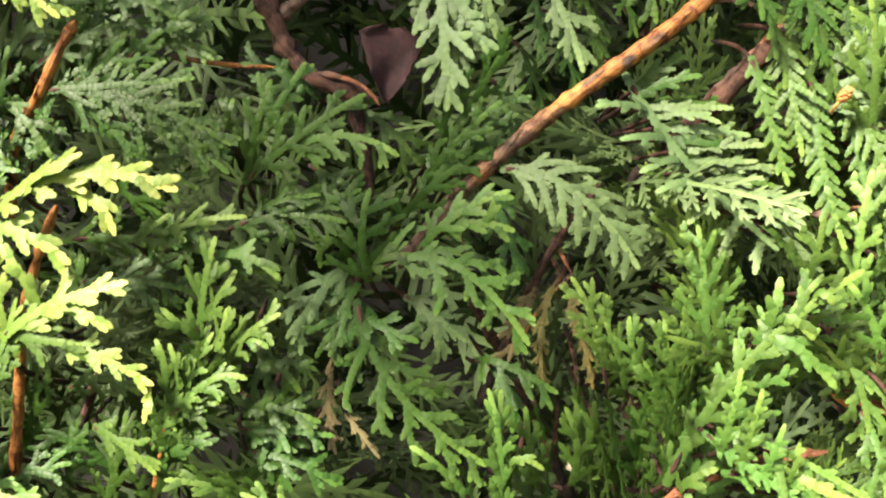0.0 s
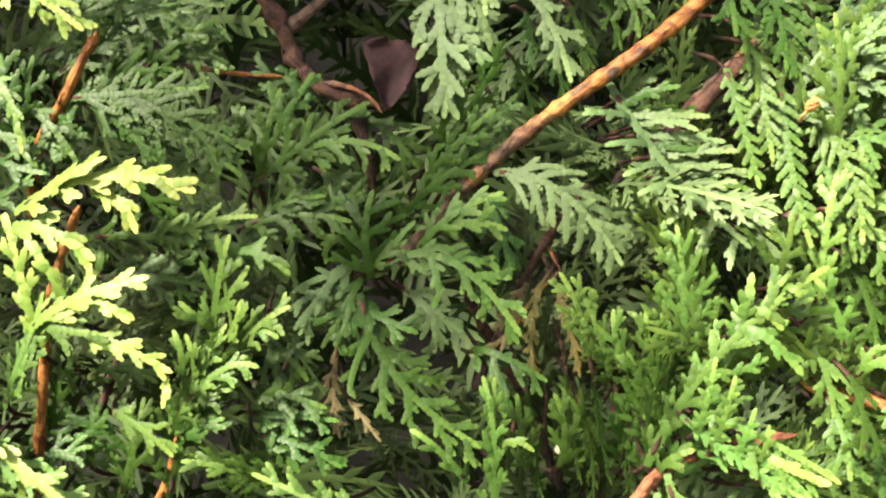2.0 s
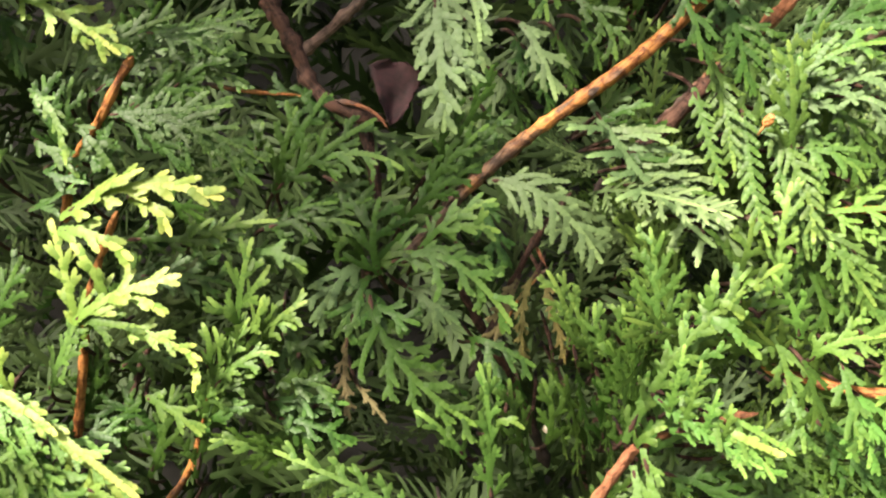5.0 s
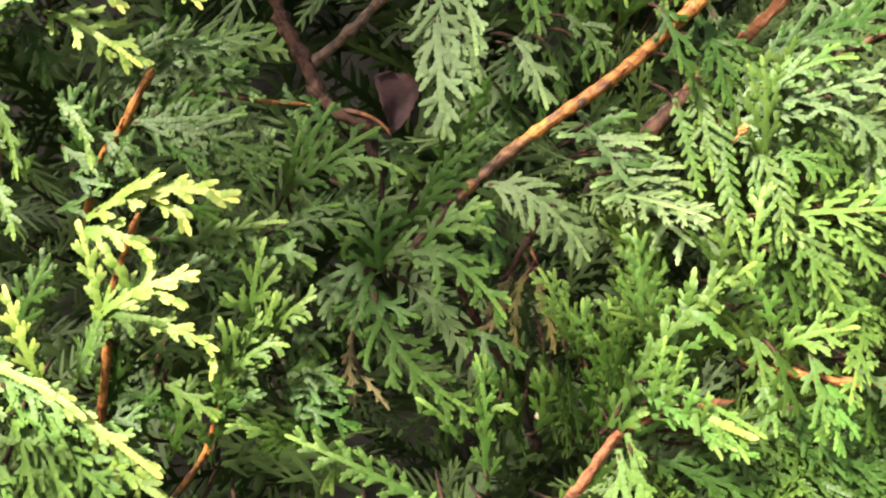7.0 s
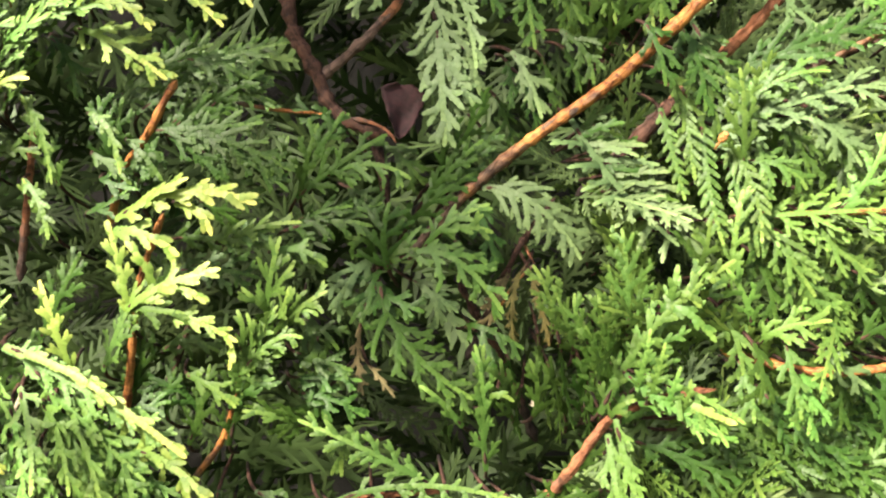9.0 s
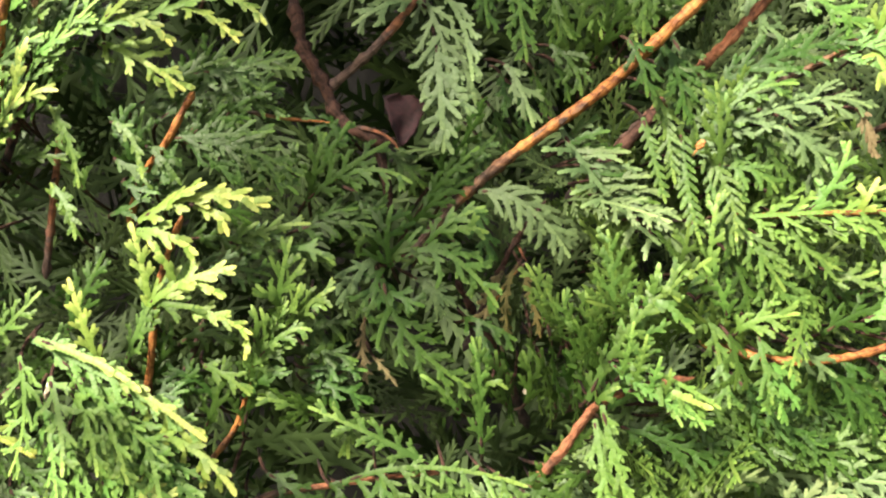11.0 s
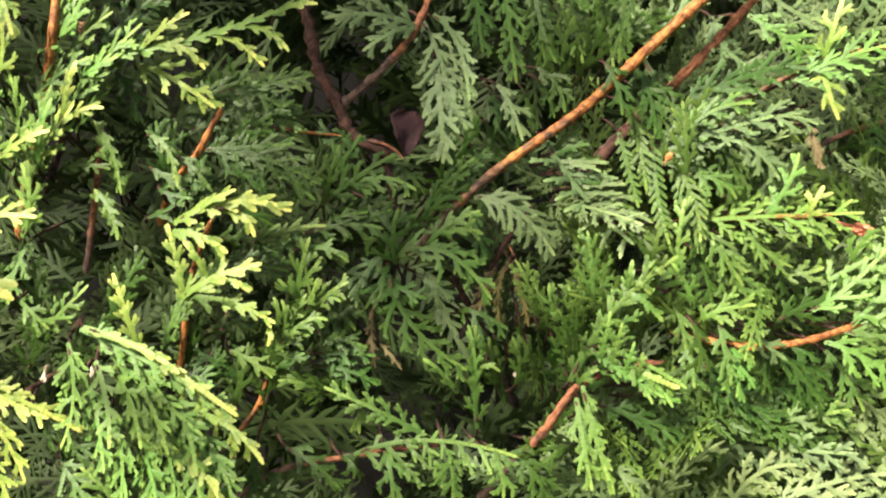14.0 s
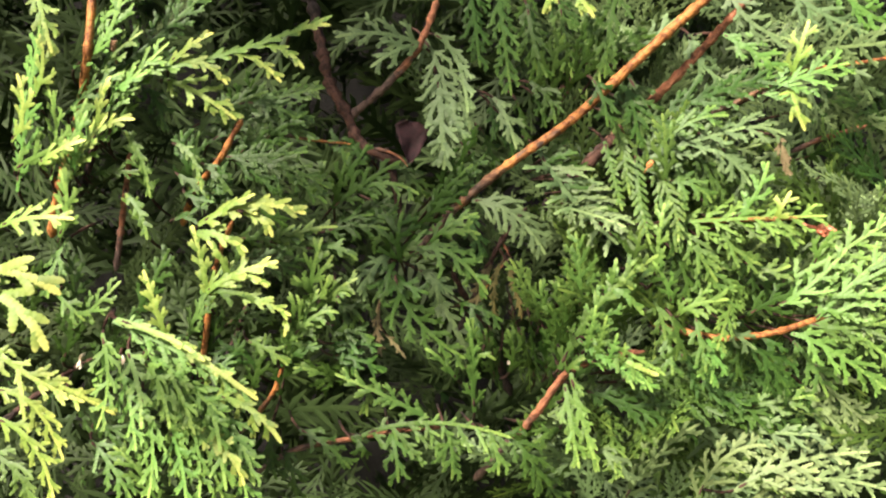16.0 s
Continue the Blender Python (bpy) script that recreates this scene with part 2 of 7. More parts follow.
    def take_turned(self, other, m):
        """A copy of another heap, carried by the 4 x 4 matrix m."""
        m = np.array(m)
        for v, f in zip(other.v, other.f):
            self.v.append(v @ m[:3, :3].T + m[:3, 3])
            self.f.append(f + self.n)
        self.uv += other.uv
        self.age += other.age
        self.mi += other.mi
        self.n += other.n

    def mesh(self, name, mats):
        v = np.concatenate(self.v); f = np.concatenate(self.f)
        me = bpy.data.meshes.new(name)
        me.vertices.add(len(v)); me.vertices.foreach_set("co", v.astype(np.float32).ravel())
        me.loops.add(len(f) * 4); me.loops.foreach_set("vertex_index", f.astype(np.int32).ravel())
        me.polygons.add(len(f))
        me.polygons.foreach_set("loop_start", np.arange(0, len(f) * 4, 4, dtype=np.int32))
        me.polygons.foreach_set("material_index", np.concatenate(self.mi).astype(np.int32))
        me.polygons.foreach_set("use_smooth", np.ones(len(f), dtype=bool))
        for key, data in (("scales", self.uv), ("age", self.age)):
            me.uv_layers.new(name=key).data.foreach_set("uv", np.concatenate(data).astype(np.float32).ravel())
        for m in mats:
            me.materials.append(m)
        me.update(calc_edges=True)
        return me


def bend_curve(b, m, t, k):
    """A smooth arc from b through m to t: points and unit tangents."""
    b, m, t = (np.array(p, float) for p in (b, m, t))
    c = 2 * m - 0.5 * (b + t)
    s = np.linspace(0, 1, k)[:, None]
    p = (1 - s) ** 2 * b + 2 * s * (1 - s) * c + s ** 2 * t
    d = 2 * (1 - s) * (c - b) + 2 * s * (t - c)
    return p, d / np.maximum(np.linalg.norm(d, axis=1, keepdims=True), 1e-9)


SCALE = 0.00135      # one scale leaf along a branchlet


class Spray:
    """A flat frond of scale-leaved branchlets on a bent axis. Flat coordinates (s along the axis, q across) are carried onto the arc."""

    def __init__(self, b, m, t, n, rng, step=0.0006, cup=0.0):
        self.p, self.tan = bend_curve(b, m, t, 60)
        seg = np.linalg.norm(np.diff(self.p, axis=0), axis=1)
        self.arc = np.concatenate([[0], np.cumsum(seg)])
        self.length = self.arc[-1]
        n = np.array(n, float)
        nn = n - (self.tan @ n)[:, None] * self.tan
        self.nor = nn / np.linalg.norm(nn, axis=1, keepdims=True)
        self.side = np.cross(self.nor, self.tan)
        self.rng, self.step, self.cup, self.heap = rng, step, cup, Heap()
        self.twist = rng.uniform(-0.15, 0.15)

    def place(self, s, q, h):
        sc = np.clip(s, 0, self.length)
        at = lambda a: np.stack([np.interp(sc, self.arc, a[:, i]) for i in range(3)], -1)
        P, T, N, B = at(self.p), at(self.tan), at(self.nor), at(self.side)
        over = (s - sc)[:, None]
        h = h - self.cup * np.abs(q) ** 1.5 + self.twist * q
        return P + over * T + q[:, None] * B + h[:, None] * N, N

    def ribbon(self, s0, q0, ang, length, w, lift=0.0, curl=0.0, age0=0.0, age1=1.0, sides=4, mat=0):
        """A branchlet from (s0, q0), heading ang from the axis, curling towards the tip."""
        unit = SCALE * min(max(w, 0.0014), 0.0024) / 0.0018
        if self.step < 0.0008:
            j = np.arange(int(length / unit) + 1)
            along = np.concatenate([j, j + 0.74]) * unit
            along = np.concatenate([along[along < length - 0.55 * w], length - w * np.array((0.5, 0.22, 0.06, 0.0))])
            along = np.sort(np.maximum(along, 0))
            along[0] = 0.0
        else:
            along = np.linspace(0, length, max(4 if self.step < 0.01 else 3, int(length / self.step) + 2))
        k = len(along)
        x = along / length
        th = ang + curl * x
        ds = np.diff(along)
        s = s0 + np.concatenate([[0], np.cumsum(np.cos(th[:-1]) * ds)])
        q = q0 + np.concatenate([[0], np.cumsum(np.sin(th[:-1]) * ds)])
        h = lift * along + self.rng.normal(0, 0.00006, k)
        ctr, up = self.place(s, q, h)
        d = np.gradient(ctr, axis=0)
        d /= np.maximum(np.linalg.norm(d, axis=1, keepdims=True), 1e-9)
        up = up - (up * d).sum(1)[:, None] * d
        up /= np.maximum(np.linalg.norm(up, axis=1, keepdims=True), 1e-9)
        side = np.cross(up, d)
        ph = 0.0
        saw = (along / unit) % 1.0
        scal = 0.79 + 0.33 * np.minimum(saw / 0.74, (1.0 - saw) / 0.26)
        tip = np.sqrt(np.clip(1 - np.clip((along - (length - 0.8 * w)) / (0.82 * w), 0, 1) ** 2, 0.02, 1)) * (1.10 - 0.42 * x)
        root = 0.85 + 0.15 * np.clip(along / (1.5 * w), 0, 1)
        hw = 0.5 * w * scal * tip * root
        self.heap.blade(ctr, side, up, hw, np.minimum(hw, 0.5 * w) * 0.2, along / unit + ph, age0 + (age1 - age0) * x ** 1.5, mat)
        return s, q, th

    def fill(self, width, side_of=0, angle=46, gap=0.0029, w=0.0021, rich=1.0, bare=0.08, taper=0.62, young=1.0):
        """Alternate side branchlets, the longer ones lobed in their turn."""
        rng, L = self.rng, self.length
        self.ribbon(0, 0, 0, L, w * 1.05, age0=0.0, age1=young)
        s, left = bare * L, rng.random() < 0.5
        while s < L - 0.0035:
            x = s / L
            env = min(1.0, 0.45 + 2.2 * x) * (1 - x) ** taper * 1.15
            l = width * env * rng.uniform(0.66, 1.14) + min(0.0035, 0.95 * w + 0.5 * width)
            sg = (1 if left else -1) if side_of == 0 else side_of
            if side_of and (left != (side_of > 0)):
                l = min(l * 0.28, 0.006); sg = -side_of
            a = math.radians(angle + rng.normal(0, 6.5) - 8 * x)
            cu = rng.uniform(-0.35, -0.02)
            lift = rng.normal(0, 0.10)
            age = young * min(1.0, 0.30 + 0.6 * x)
            ss, qq, th = self.ribbon(s, 0, sg * a, l, w * rng.uniform(0.88, 1.1), lift, sg * cu, 0.1 * young, age + rng.uniform(-0.1, 0.2))
            if l > 2.6 * w and rich > 0:
                k = len(ss)
                g = 1.25 * w * rng.uniform(0.85, 1.15) / (1.0 if rich > 0.3 else 0.62)
                pos, up = 1.1 * w, rng.random() < 0.5
                while pos < l - 1.1 * w:
                    i = min(k - 1, int(pos / l * (k - 1) + 0.5))
                    ll = (0.17 * (l - pos) + 1.2 * w) * rng.uniform(0.75, 1.2)
                    sgn = 1 if up else -1
                    self.ribbon(ss[i], qq[i], th[i] + sgn * math.radians(rng.uniform(32, 48)), min(ll, 3.0 * w), w * rng.uniform(0.85, 1.0),
                                lift + rng.normal(0, 0.09), -sgn * 0.25, 0.15 * young, age + rng.uniform(-0.1, 0.25))
                    pos += g * rng.uniform(0.8, 1.25); up = not up
            s += gap * rng.uniform(0.8, 1.25)
            left = not left
        return self


def tube(heap, pts, r0, r1, rng, mat=0, sides=8, knots=0.10, step=0.002, bright=0.0):
    """A woody stem through pts, tapering from r0 to r1, with knobbly leaf-base rings."""
    pts = np.array(pts, float)
    # smooth through the given bends
    for _ in range(3):
        mid = 0.5 * (pts[:-1] + pts[1:])
        q = np.empty((len(pts) + len(mid), 3)); q[0::2] = pts; q[1::2] = mid
        q[2:-2:2] = 0.25 * q[1:-3:2] + 0.5 * q[2:-2:2] + 0.25 * q[3:-1:2]
        pts = q
    seg = np.concatenate([[0], np.cumsum(np.linalg.norm(np.diff(pts, axis=0), axis=1))])
    k = max(4, int(seg[-1] / step))
    s = np.linspace(0, seg[-1], k)
    c = np.stack([np.interp(s, seg, pts[:, i]) for i in range(3)], -1)
    d = np.gradient(c, axis=0); d /= np.linalg.norm(d, axis=1, keepdims=True)
    ref = np.array([0.31, -0.9, 0.3])
    up = ref - (d @ ref)[:, None] * d; up /= np.linalg.norm(up, axis=1, keepdims=True)
    side = np.cross(up, d)
    x = s / seg[-1]
    r = r0 + (r1 - r0) * x
    ring = 1 + 1.6 * knots * np.maximum(0, np.sin(2 * math.pi * s / 0.0062 + rng.uniform(0, 6))) ** 4 + rng.normal(0, knots * 0.35, k)
    node = s / 0.0115 + 0.22 * np.sin(s / 0.017 + 2.0)
    ring = ring + 2.2 * knots * np.exp(-(((node % 1.0) - 0.5) / 0.09) ** 2)
    c = c + rng.normal(0, 1, (k, 3)) * (r * knots * 0.25)[:, None]
    hw = r * ring
    hw[0] *= 0.3; hw[-1] *= 0.3
    heap.sweep(c, side, up, hw, hw * rng.uniform(0.85, 1.0), s, x + bright, mat, sides)


def thing(name, label, category, place=(0, 0, 0), group="", kind=""):
    ob = new(name)
    ob.location = place
    ob.empty_display_size = 0.02
    return tagged(ob, label, category, group, kind)


# ---- ground ----
ground_bm = bmesh.new()
bmesh.ops.create_grid(ground_bm, x_segments=60, y_segments=60, size=400)
ground_me = bpy.data.meshes.new("ground")
ground_bm.to_mesh(ground_me)
ground_bm.free()
ground_me.materials.append(soil_material())
tagged(new("ground", ground_me), "dull earth and grass under the evergreen hedge", "ground", kind="structure")

# ---- wall added behind the hedge to close the gaps ----
def gap_shade_material():
    mat, node, link, out = blank("gap_shade_dark")
    tc = node("ShaderNodeTexCoord")
    n = node("ShaderNodeTexNoise", Scale=14.0, Detail=8.0, Roughness=0.7)
    link(tc.outputs["Object"], n.inputs["Vector"])
    # near-black colour stands in for the deep shade in the gaps
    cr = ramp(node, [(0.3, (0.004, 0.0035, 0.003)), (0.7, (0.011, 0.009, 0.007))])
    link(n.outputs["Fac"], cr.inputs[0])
    p = node("ShaderNodeBsdfPrincipled", Roughness=0.95)
    b = node("ShaderNodeBump", Strength=0.8, Distance=0.01)
    link(n.outputs["Fac"], b.inputs["Height"]); link(b.outputs[0], p.inputs["Normal"])
    link(cr.outputs[0], p.inputs["Base Color"]); link(p.outputs[0], out.inputs["Surface"])
    return mat


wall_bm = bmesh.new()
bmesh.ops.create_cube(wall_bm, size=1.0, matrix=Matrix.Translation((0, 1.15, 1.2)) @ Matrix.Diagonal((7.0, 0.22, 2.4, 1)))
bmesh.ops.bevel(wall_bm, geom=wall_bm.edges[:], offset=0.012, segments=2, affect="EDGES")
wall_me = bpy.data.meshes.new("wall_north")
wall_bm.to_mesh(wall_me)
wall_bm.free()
wall_me.materials.append(gap_shade_material())
tagged(new("wall_north", wall_me), "wall added behind the evergreen hedge, near-black in place of shade", "wall", kind="structure")

# ---- the shrub ----
BASE = np.array((0.13, 0.60, 0.0))
shrub = thing("arborvitae_shrub", "dense green arborvitae shrub with scaly fan sprays and orange twigs", "shrub", BASE)
rng_wood = np.random.default_rng(5)


def woody(name, parent, parent_at, wood, r0, r1, pts, label="", sides=8, knots=0.12, step=0.002, bright=0.0):
    heap = Heap()
    at = np.array(pts[0], float)
    tube(heap, np.array(pts, float) - at, r0, r1, rng_wood, 0, sides, knots, step, bright)
    # dry scale-leaf bases that cling to the bark
    line = np.array(pts, float) - at
    seg = np.concatenate([[0], np.cumsum(np.linalg.norm(np.diff(line, axis=0), axis=1))])
    for s in np.arange(0.004, seg[-1], 0.0048) if step < 0.005 else ():
        s += rng_wood.normal(0, 0.001)
        c = np.array([np.interp(s, seg, line[:, i]) for i in range(3)])
        d = np.array([np.interp(s + 0.002, seg, line[:, i]) for i in range(3)]) - np.array([np.interp(s - 0.002, seg, line[:, i]) for i in range(3)])
        d /= max(np.linalg.norm(d), 1e-9)
        r = r0 + (r1 - r0) * s / seg[-1]
        out = rng_wood.normal(0, 1, 3) + np.array((0, -0.9, 0))
        out -= out.dot(d) * d
        out /= np.linalg.norm(out)
        long = r * rng_wood.uniform(2.0, 4.2)
        u = np.linspace(0, 1, 5)[:, None]
        ctr = c + out * (r * 0.86 + r * 0.34 * u ** 2) + d * (long * u)
        wide = r * rng_wood.uniform(0.35, 0.7) * np.array((0.7, 1.0, 0.9, 0.55, 0.08))
        up = np.repeat(out[None], 5, 0)
        side = np.repeat(np.cross(out, d)[None], 5, 0)
        heap.blade(ctr, side, up, wide, wide * 0.3, s + long * u[:, 0], np.full(5, s / seg[-1] + bright + rng_wood.uniform(-0.3, 0.15)), 0)
    ob = new(name, heap.mesh(name, [WOODS[wood]]))
    ob.parent = parent
    ob.location = at - parent_at
    return tagged(ob, label)


trunk = woody("trunk", shrub, BASE, "brown", 0.035, 0.012,
              [(0.13, 0.60, 0.0), (0.12, 0.59, 0.6), (0.14, 0.61, 1.2), (0.13, 0.59, 1.8), (0.13, 0.60, 2.3)], "shaggy brown trunk", 14, 0.15, 0.01)
NOTES = {"orange": "orange-brown young twig with leaf scars", "red": "reddish-brown twig", "brown": "rough brown branch"}
LINES = {}


def branch(wood, r0, r1, pts, bright=0.0, knots=0.0):
    """A branch that comes out of the trunk and shows along pts."""
    ob = woody("branch", shrub, BASE, wood, r0, r1, pts, NOTES[wood], knots=knots or (0.22 if wood == "brown" else 0.15), bright=bright)
    LINES[ob.name] = np.array(pts, float)
    return ob


# ---- woody branches ----
main_orange = branch("orange", 0.00155, 0.00185, [(-0.0091, 0.2003, 1.2968), (0.0034, 0.1957, 1.3131), (0.0168, 0.1918, 1.3244), (0.0279, 0.1892, 1.3334), (0.0497, 0.1853, 1.3477), (0.0628, 0.1840, 1.3598), (0.0780, 0.1827, 1.3741), (0.0911, 0.1821, 1.3862), (0.1086, 0.1814, 1.4016)], 0.0)
red_up = branch("red", 0.00193, 0.00135, [(0.0537, 0.2067, 1.3251), (0.0670, 0.2022, 1.3402), (0.0843, 0.1970, 1.3572), (0.0997, 0.1944, 1.3719), (0.1148, 0.1918, 1.3897), (0.1302, 0.1905, 1.4065)])
stub = branch("brown", 0.00221, 0.00181, [(0.0450, 0.2113, 1.3152), (0.0502, 0.2067, 1.3204), (0.0589, 0.1970, 1.3317), (0.0657, 0.1944, 1.3385), (0.0720, 0.1918, 1.3451)])
red_twig = branch("red", 0.0014, 0.0011, [(-0.0371, 0.1970, 1.3515), (-0.0278, 0.1950, 1.3583), (-0.0178, 0.1930, 1.3670), (-0.0095, 0.1920, 1.3769), (-0.0046, 0.1910, 1.3861), (-0.0006, 0.1900, 1.3981)], -0.2, 0.26)
gnarl = branch("brown", 0.0020, 0.0017, [(-0.0534, 0.2050, 1.4059), (-0.0483, 0.2010, 1.3880), (-0.0462, 0.1980, 1.3739), (-0.0432, 0.1960, 1.3631), (-0.0363, 0.1950, 1.3539), (-0.0341, 0.1940, 1.3447), (-0.0277, 0.1930, 1.3389), (-0.0219, 0.1920, 1.3361), (-0.0165, 0.1930, 1.3346)], 0.1, 0.34)
inner_stem = branch("brown", 0.00164, 0.00141, [(-0.0209, 0.2003, 1.3402), (-0.0188, 0.1990, 1.3314), (-0.0168, 0.1990, 1.3234), (-0.0154, 0.2009, 1.3130)])
gnarl_twig = branch("red", 0.00068, 0.00031, [(-0.0261, 0.1918, 1.3395), (-0.0193, 0.1892, 1.3380), (-0.0144, 0.1872, 1.3352), (-0.0122, 0.1866, 1.3316)])
side_twig = branch("orange", 0.00072, 0.00046, [(-0.0638, 0.2048, 1.3459), (-0.0495, 0.2009, 1.3428), (-0.0368, 0.1970, 1.3417)])
left_orange = branch("orange", 0.00221, 0.00131, [(-0.1724, 0.2425, 1.3025), (-0.1628, 0.2263, 1.3248), (-0.1456, 0.2022, 1.3446), (-0.1364, 0.1827, 1.3600), (-0.1329, 0.1801, 1.3788), (-0.1326, 0.1840, 1.4011)], 0.5)
left_brown = branch("brown", 0.00139, 0.00113, [(-0.1435, 0.1970, 1.3193), (-0.1385, 0.1957, 1.3328), (-0.1344, 0.1938, 1.3461), (-0.1299, 0.1905, 1.3590)])
left_stem2 = branch("red", 0.00121, 0.00093, [(-0.1325, 0.2067, 1.2893), (-0.1298, 0.2035, 1.3011), (-0.1263, 0.2003, 1.3218), (-0.1233, 0.1970, 1.3375)])
frond_stem = branch("orange", 0.0013, 0.001, [(-0.1090, 0.2220, 1.3079), (-0.1023, 0.2080, 1.3191), (-0.0945, 0.1960, 1.3270), (-0.0866, 0.1890, 1.3331), (-0.0835, 0.1880, 1.3383), (-0.0805, 0.1870, 1.3438), (-0.0769, 0.1870, 1.3499)], 0.5)
mid_stem = branch("orange", 0.00116, 0.00088, [(-0.0966, 0.1970, 1.2395), (-0.0944, 0.1938, 1.2538), (-0.0914, 0.1905, 1.2701), (-0.0897, 0.1872, 1.2861), (-0.0841, 0.1853, 1.3017), (-0.0801, 0.1840, 1.3105)], 0.9)
low_orange = branch("orange", 0.00095, 0.00075, [(-0.0831, 0.2067, 1.2209), (-0.0744, 0.2035, 1.2299), (-0.0654, 0.1983, 1.2414), (-0.0623, 0.1957, 1.2534), (-0.0598, 0.1944, 1.2651)], 0.0)
# red bark and negative bright put this twig's shadow into its colour
bottom_orange = branch("red", 0.00115, 0.00075, [(-0.0797, 0.2133, 1.1999), (-0.0644, 0.2067, 1.2136), (-0.0498, 0.2022, 1.2182), (-0.0355, 0.1970, 1.2211), (-0.0169, 0.1853, 1.2275), (0.0009, 0.1827, 1.2294)], -0.15)
low_right = branch("red", 0.0016, 0.00125, [(0.0169, 0.2155, 1.1985), (0.0295, 0.1985, 1.2189), (0.0394, 0.1868, 1.2331), (0.0469, 0.1843, 1.2460), (0.0533, 0.1890, 1.2519), (0.0708, 0.1898, 1.2562), (0.0813, 0.1905, 1.2579)], -0.1)
right_orange = branch("orange", 0.00141, 0.00106, [(0.0885, 0.2003, 1.2687), (0.0990, 0.1918, 1.2662), (0.1103, 0.1840, 1.2638), (0.1236, 0.1801, 1.2650), (0.1338, 0.1775, 1.2673), (0.1467, 0.1762, 1.2721), (0.1601, 0.1762, 1.2770)], 0.5)
right_stem = branch("orange", 0.00116, 0.00063, [(0.0825, 0.1970, 1.3087), (0.0969, 0.1905, 1.3106), (0.1108, 0.1840, 1.3111), (0.1246, 0.1788, 1.3116), (0.1415, 0.1762, 1.3121)])
top_right = branch("orange", 0.00093, 0.00065, [(0.1124, 0.1970, 1.3551), (0.1285, 0.1905, 1.3624), (0.1423, 0.1853, 1.3708), (0.1577, 0.1840, 1.3723), (0.1752, 0.1827, 1.3751), (0.1889, 0.1827, 1.3775)])
far_red = branch("red", 0.00111, 0.00079, [(0.1658, 0.2425, 1.3427), (0.1760, 0.2360, 1.3487), (0.1901, 0.2327, 1.3524), (0.2091, 0.2295, 1.3586)])
centre_dead = branch("brown", 0.0011, 0.0008, [(0.0093, 0.2067, 1.2645), (0.0133, 0.2035, 1.2732), (0.0174, 0.2022, 1.2839), (0.0214, 0.2003, 1.2927), (0.0257, 0.1990, 1.3016), (0.0303, 0.1990, 1.3085), (0.0369, 0.2015, 1.3160)])
dead_fine = branch("red", 0.00052, 0.00023, [(0.0267, 0.2022, 1.3026), (0.0281, 0.1996, 1.2992), (0.0298, 0.1983, 1.2958)])
dead_fine2 = branch("orange", 0.00047, 0.00029, [(0.0304, 0.1990, 1.2958), (0.0246, 0.1996, 1.2904), (0.0213, 0.2015, 1.2851), (0.0180, 0.2035, 1.2779)])
centre_low = branch("brown", 0.00166, 0.00106, [(0.0359, 0.2425, 1.2297), (0.0260, 0.2360, 1.2543), (0.0192, 0.2327, 1.2676), (0.0126, 0.2295, 1.2780), (0.0075, 0.2295, 1.2881)])
lower_left = branch("brown", 0.00121, 0.00071, [(-0.0877, 0.2067, 1.2517), (-0.0812, 0.2035, 1.2663), (-0.0776, 0.2035, 1.2779)])
left_low_brown = branch("brown", 0.00132, 0.00106, [(-0.1980, 0.2295, 1.2136), (-0.1731, 0.2230, 1.2347), (-0.1537, 0.2295, 1.2482)])

LOBE = {"mature": 0.0019, "fresh": 0.0019, "lime": 0.0020, "young": 0.0023, "pale": 0.0020, "cream": 0.0020, "dry": 0.0014, "tan": 0.0016}
SEEDS = iter(range(1, 100000))
SPRAY_NOTES = {"lime": "lime-green spray of flat scale leaves", "young": "yellow-green spray of young tips", "pale": "pale grey-green spray showing its underside", "cream": "cream-green spray, sunlight put into its colour",
               "dry": "withered olive-brown spray", "tan": "faded tan dry spray"}


def spray(tone, holder, b, m, t, width, side_of, angle, tx, tz, rich, lobe=0.0):
    """A flat leafy spray on a branch, with the thin stalk that carries it."""
    rng = np.random.default_rng(next(SEEDS))
    b, m, t = (np.array(p, float) for p in (b, m, t))
    n = np.array((tx + rng.normal(0, 0.2), -1.0, tz + rng.normal(0, 0.2)))
    sp = Spray(np.zeros(3), m - b, t - b, n, rng, cup=rng.uniform(-1.5, 3.0))
    size = max(lobe, LOBE[tone]) if tone in ("mature", "pale") and not 0 < lobe < 0.0015 else lobe or LOBE[tone]
    sp.fill(width, side_of, angle, rich=rich, w=0.88 * size, gap=(1.75 if rich > 0.3 else 1.3 if rich > 0.05 else 2.1 if rich > -0.5 else 0.85) * size)
    line = LINES[holder.name]
    way = sp.tan[0]
    tube(sp.heap, [-way * 0.009 + np.array((0, 0.022, 0)), -way * 0.005 + np.array((0, 0.008, 0)), np.zeros(3), sp.p[8]], 0.0005, 0.0006, rng, 1, 6, 0.08)
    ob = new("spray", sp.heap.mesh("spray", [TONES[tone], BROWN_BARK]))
    ob.parent = holder
    ob.location = b - line[0]
    return tagged(ob, SPRAY_NOTES.get(tone, ""))


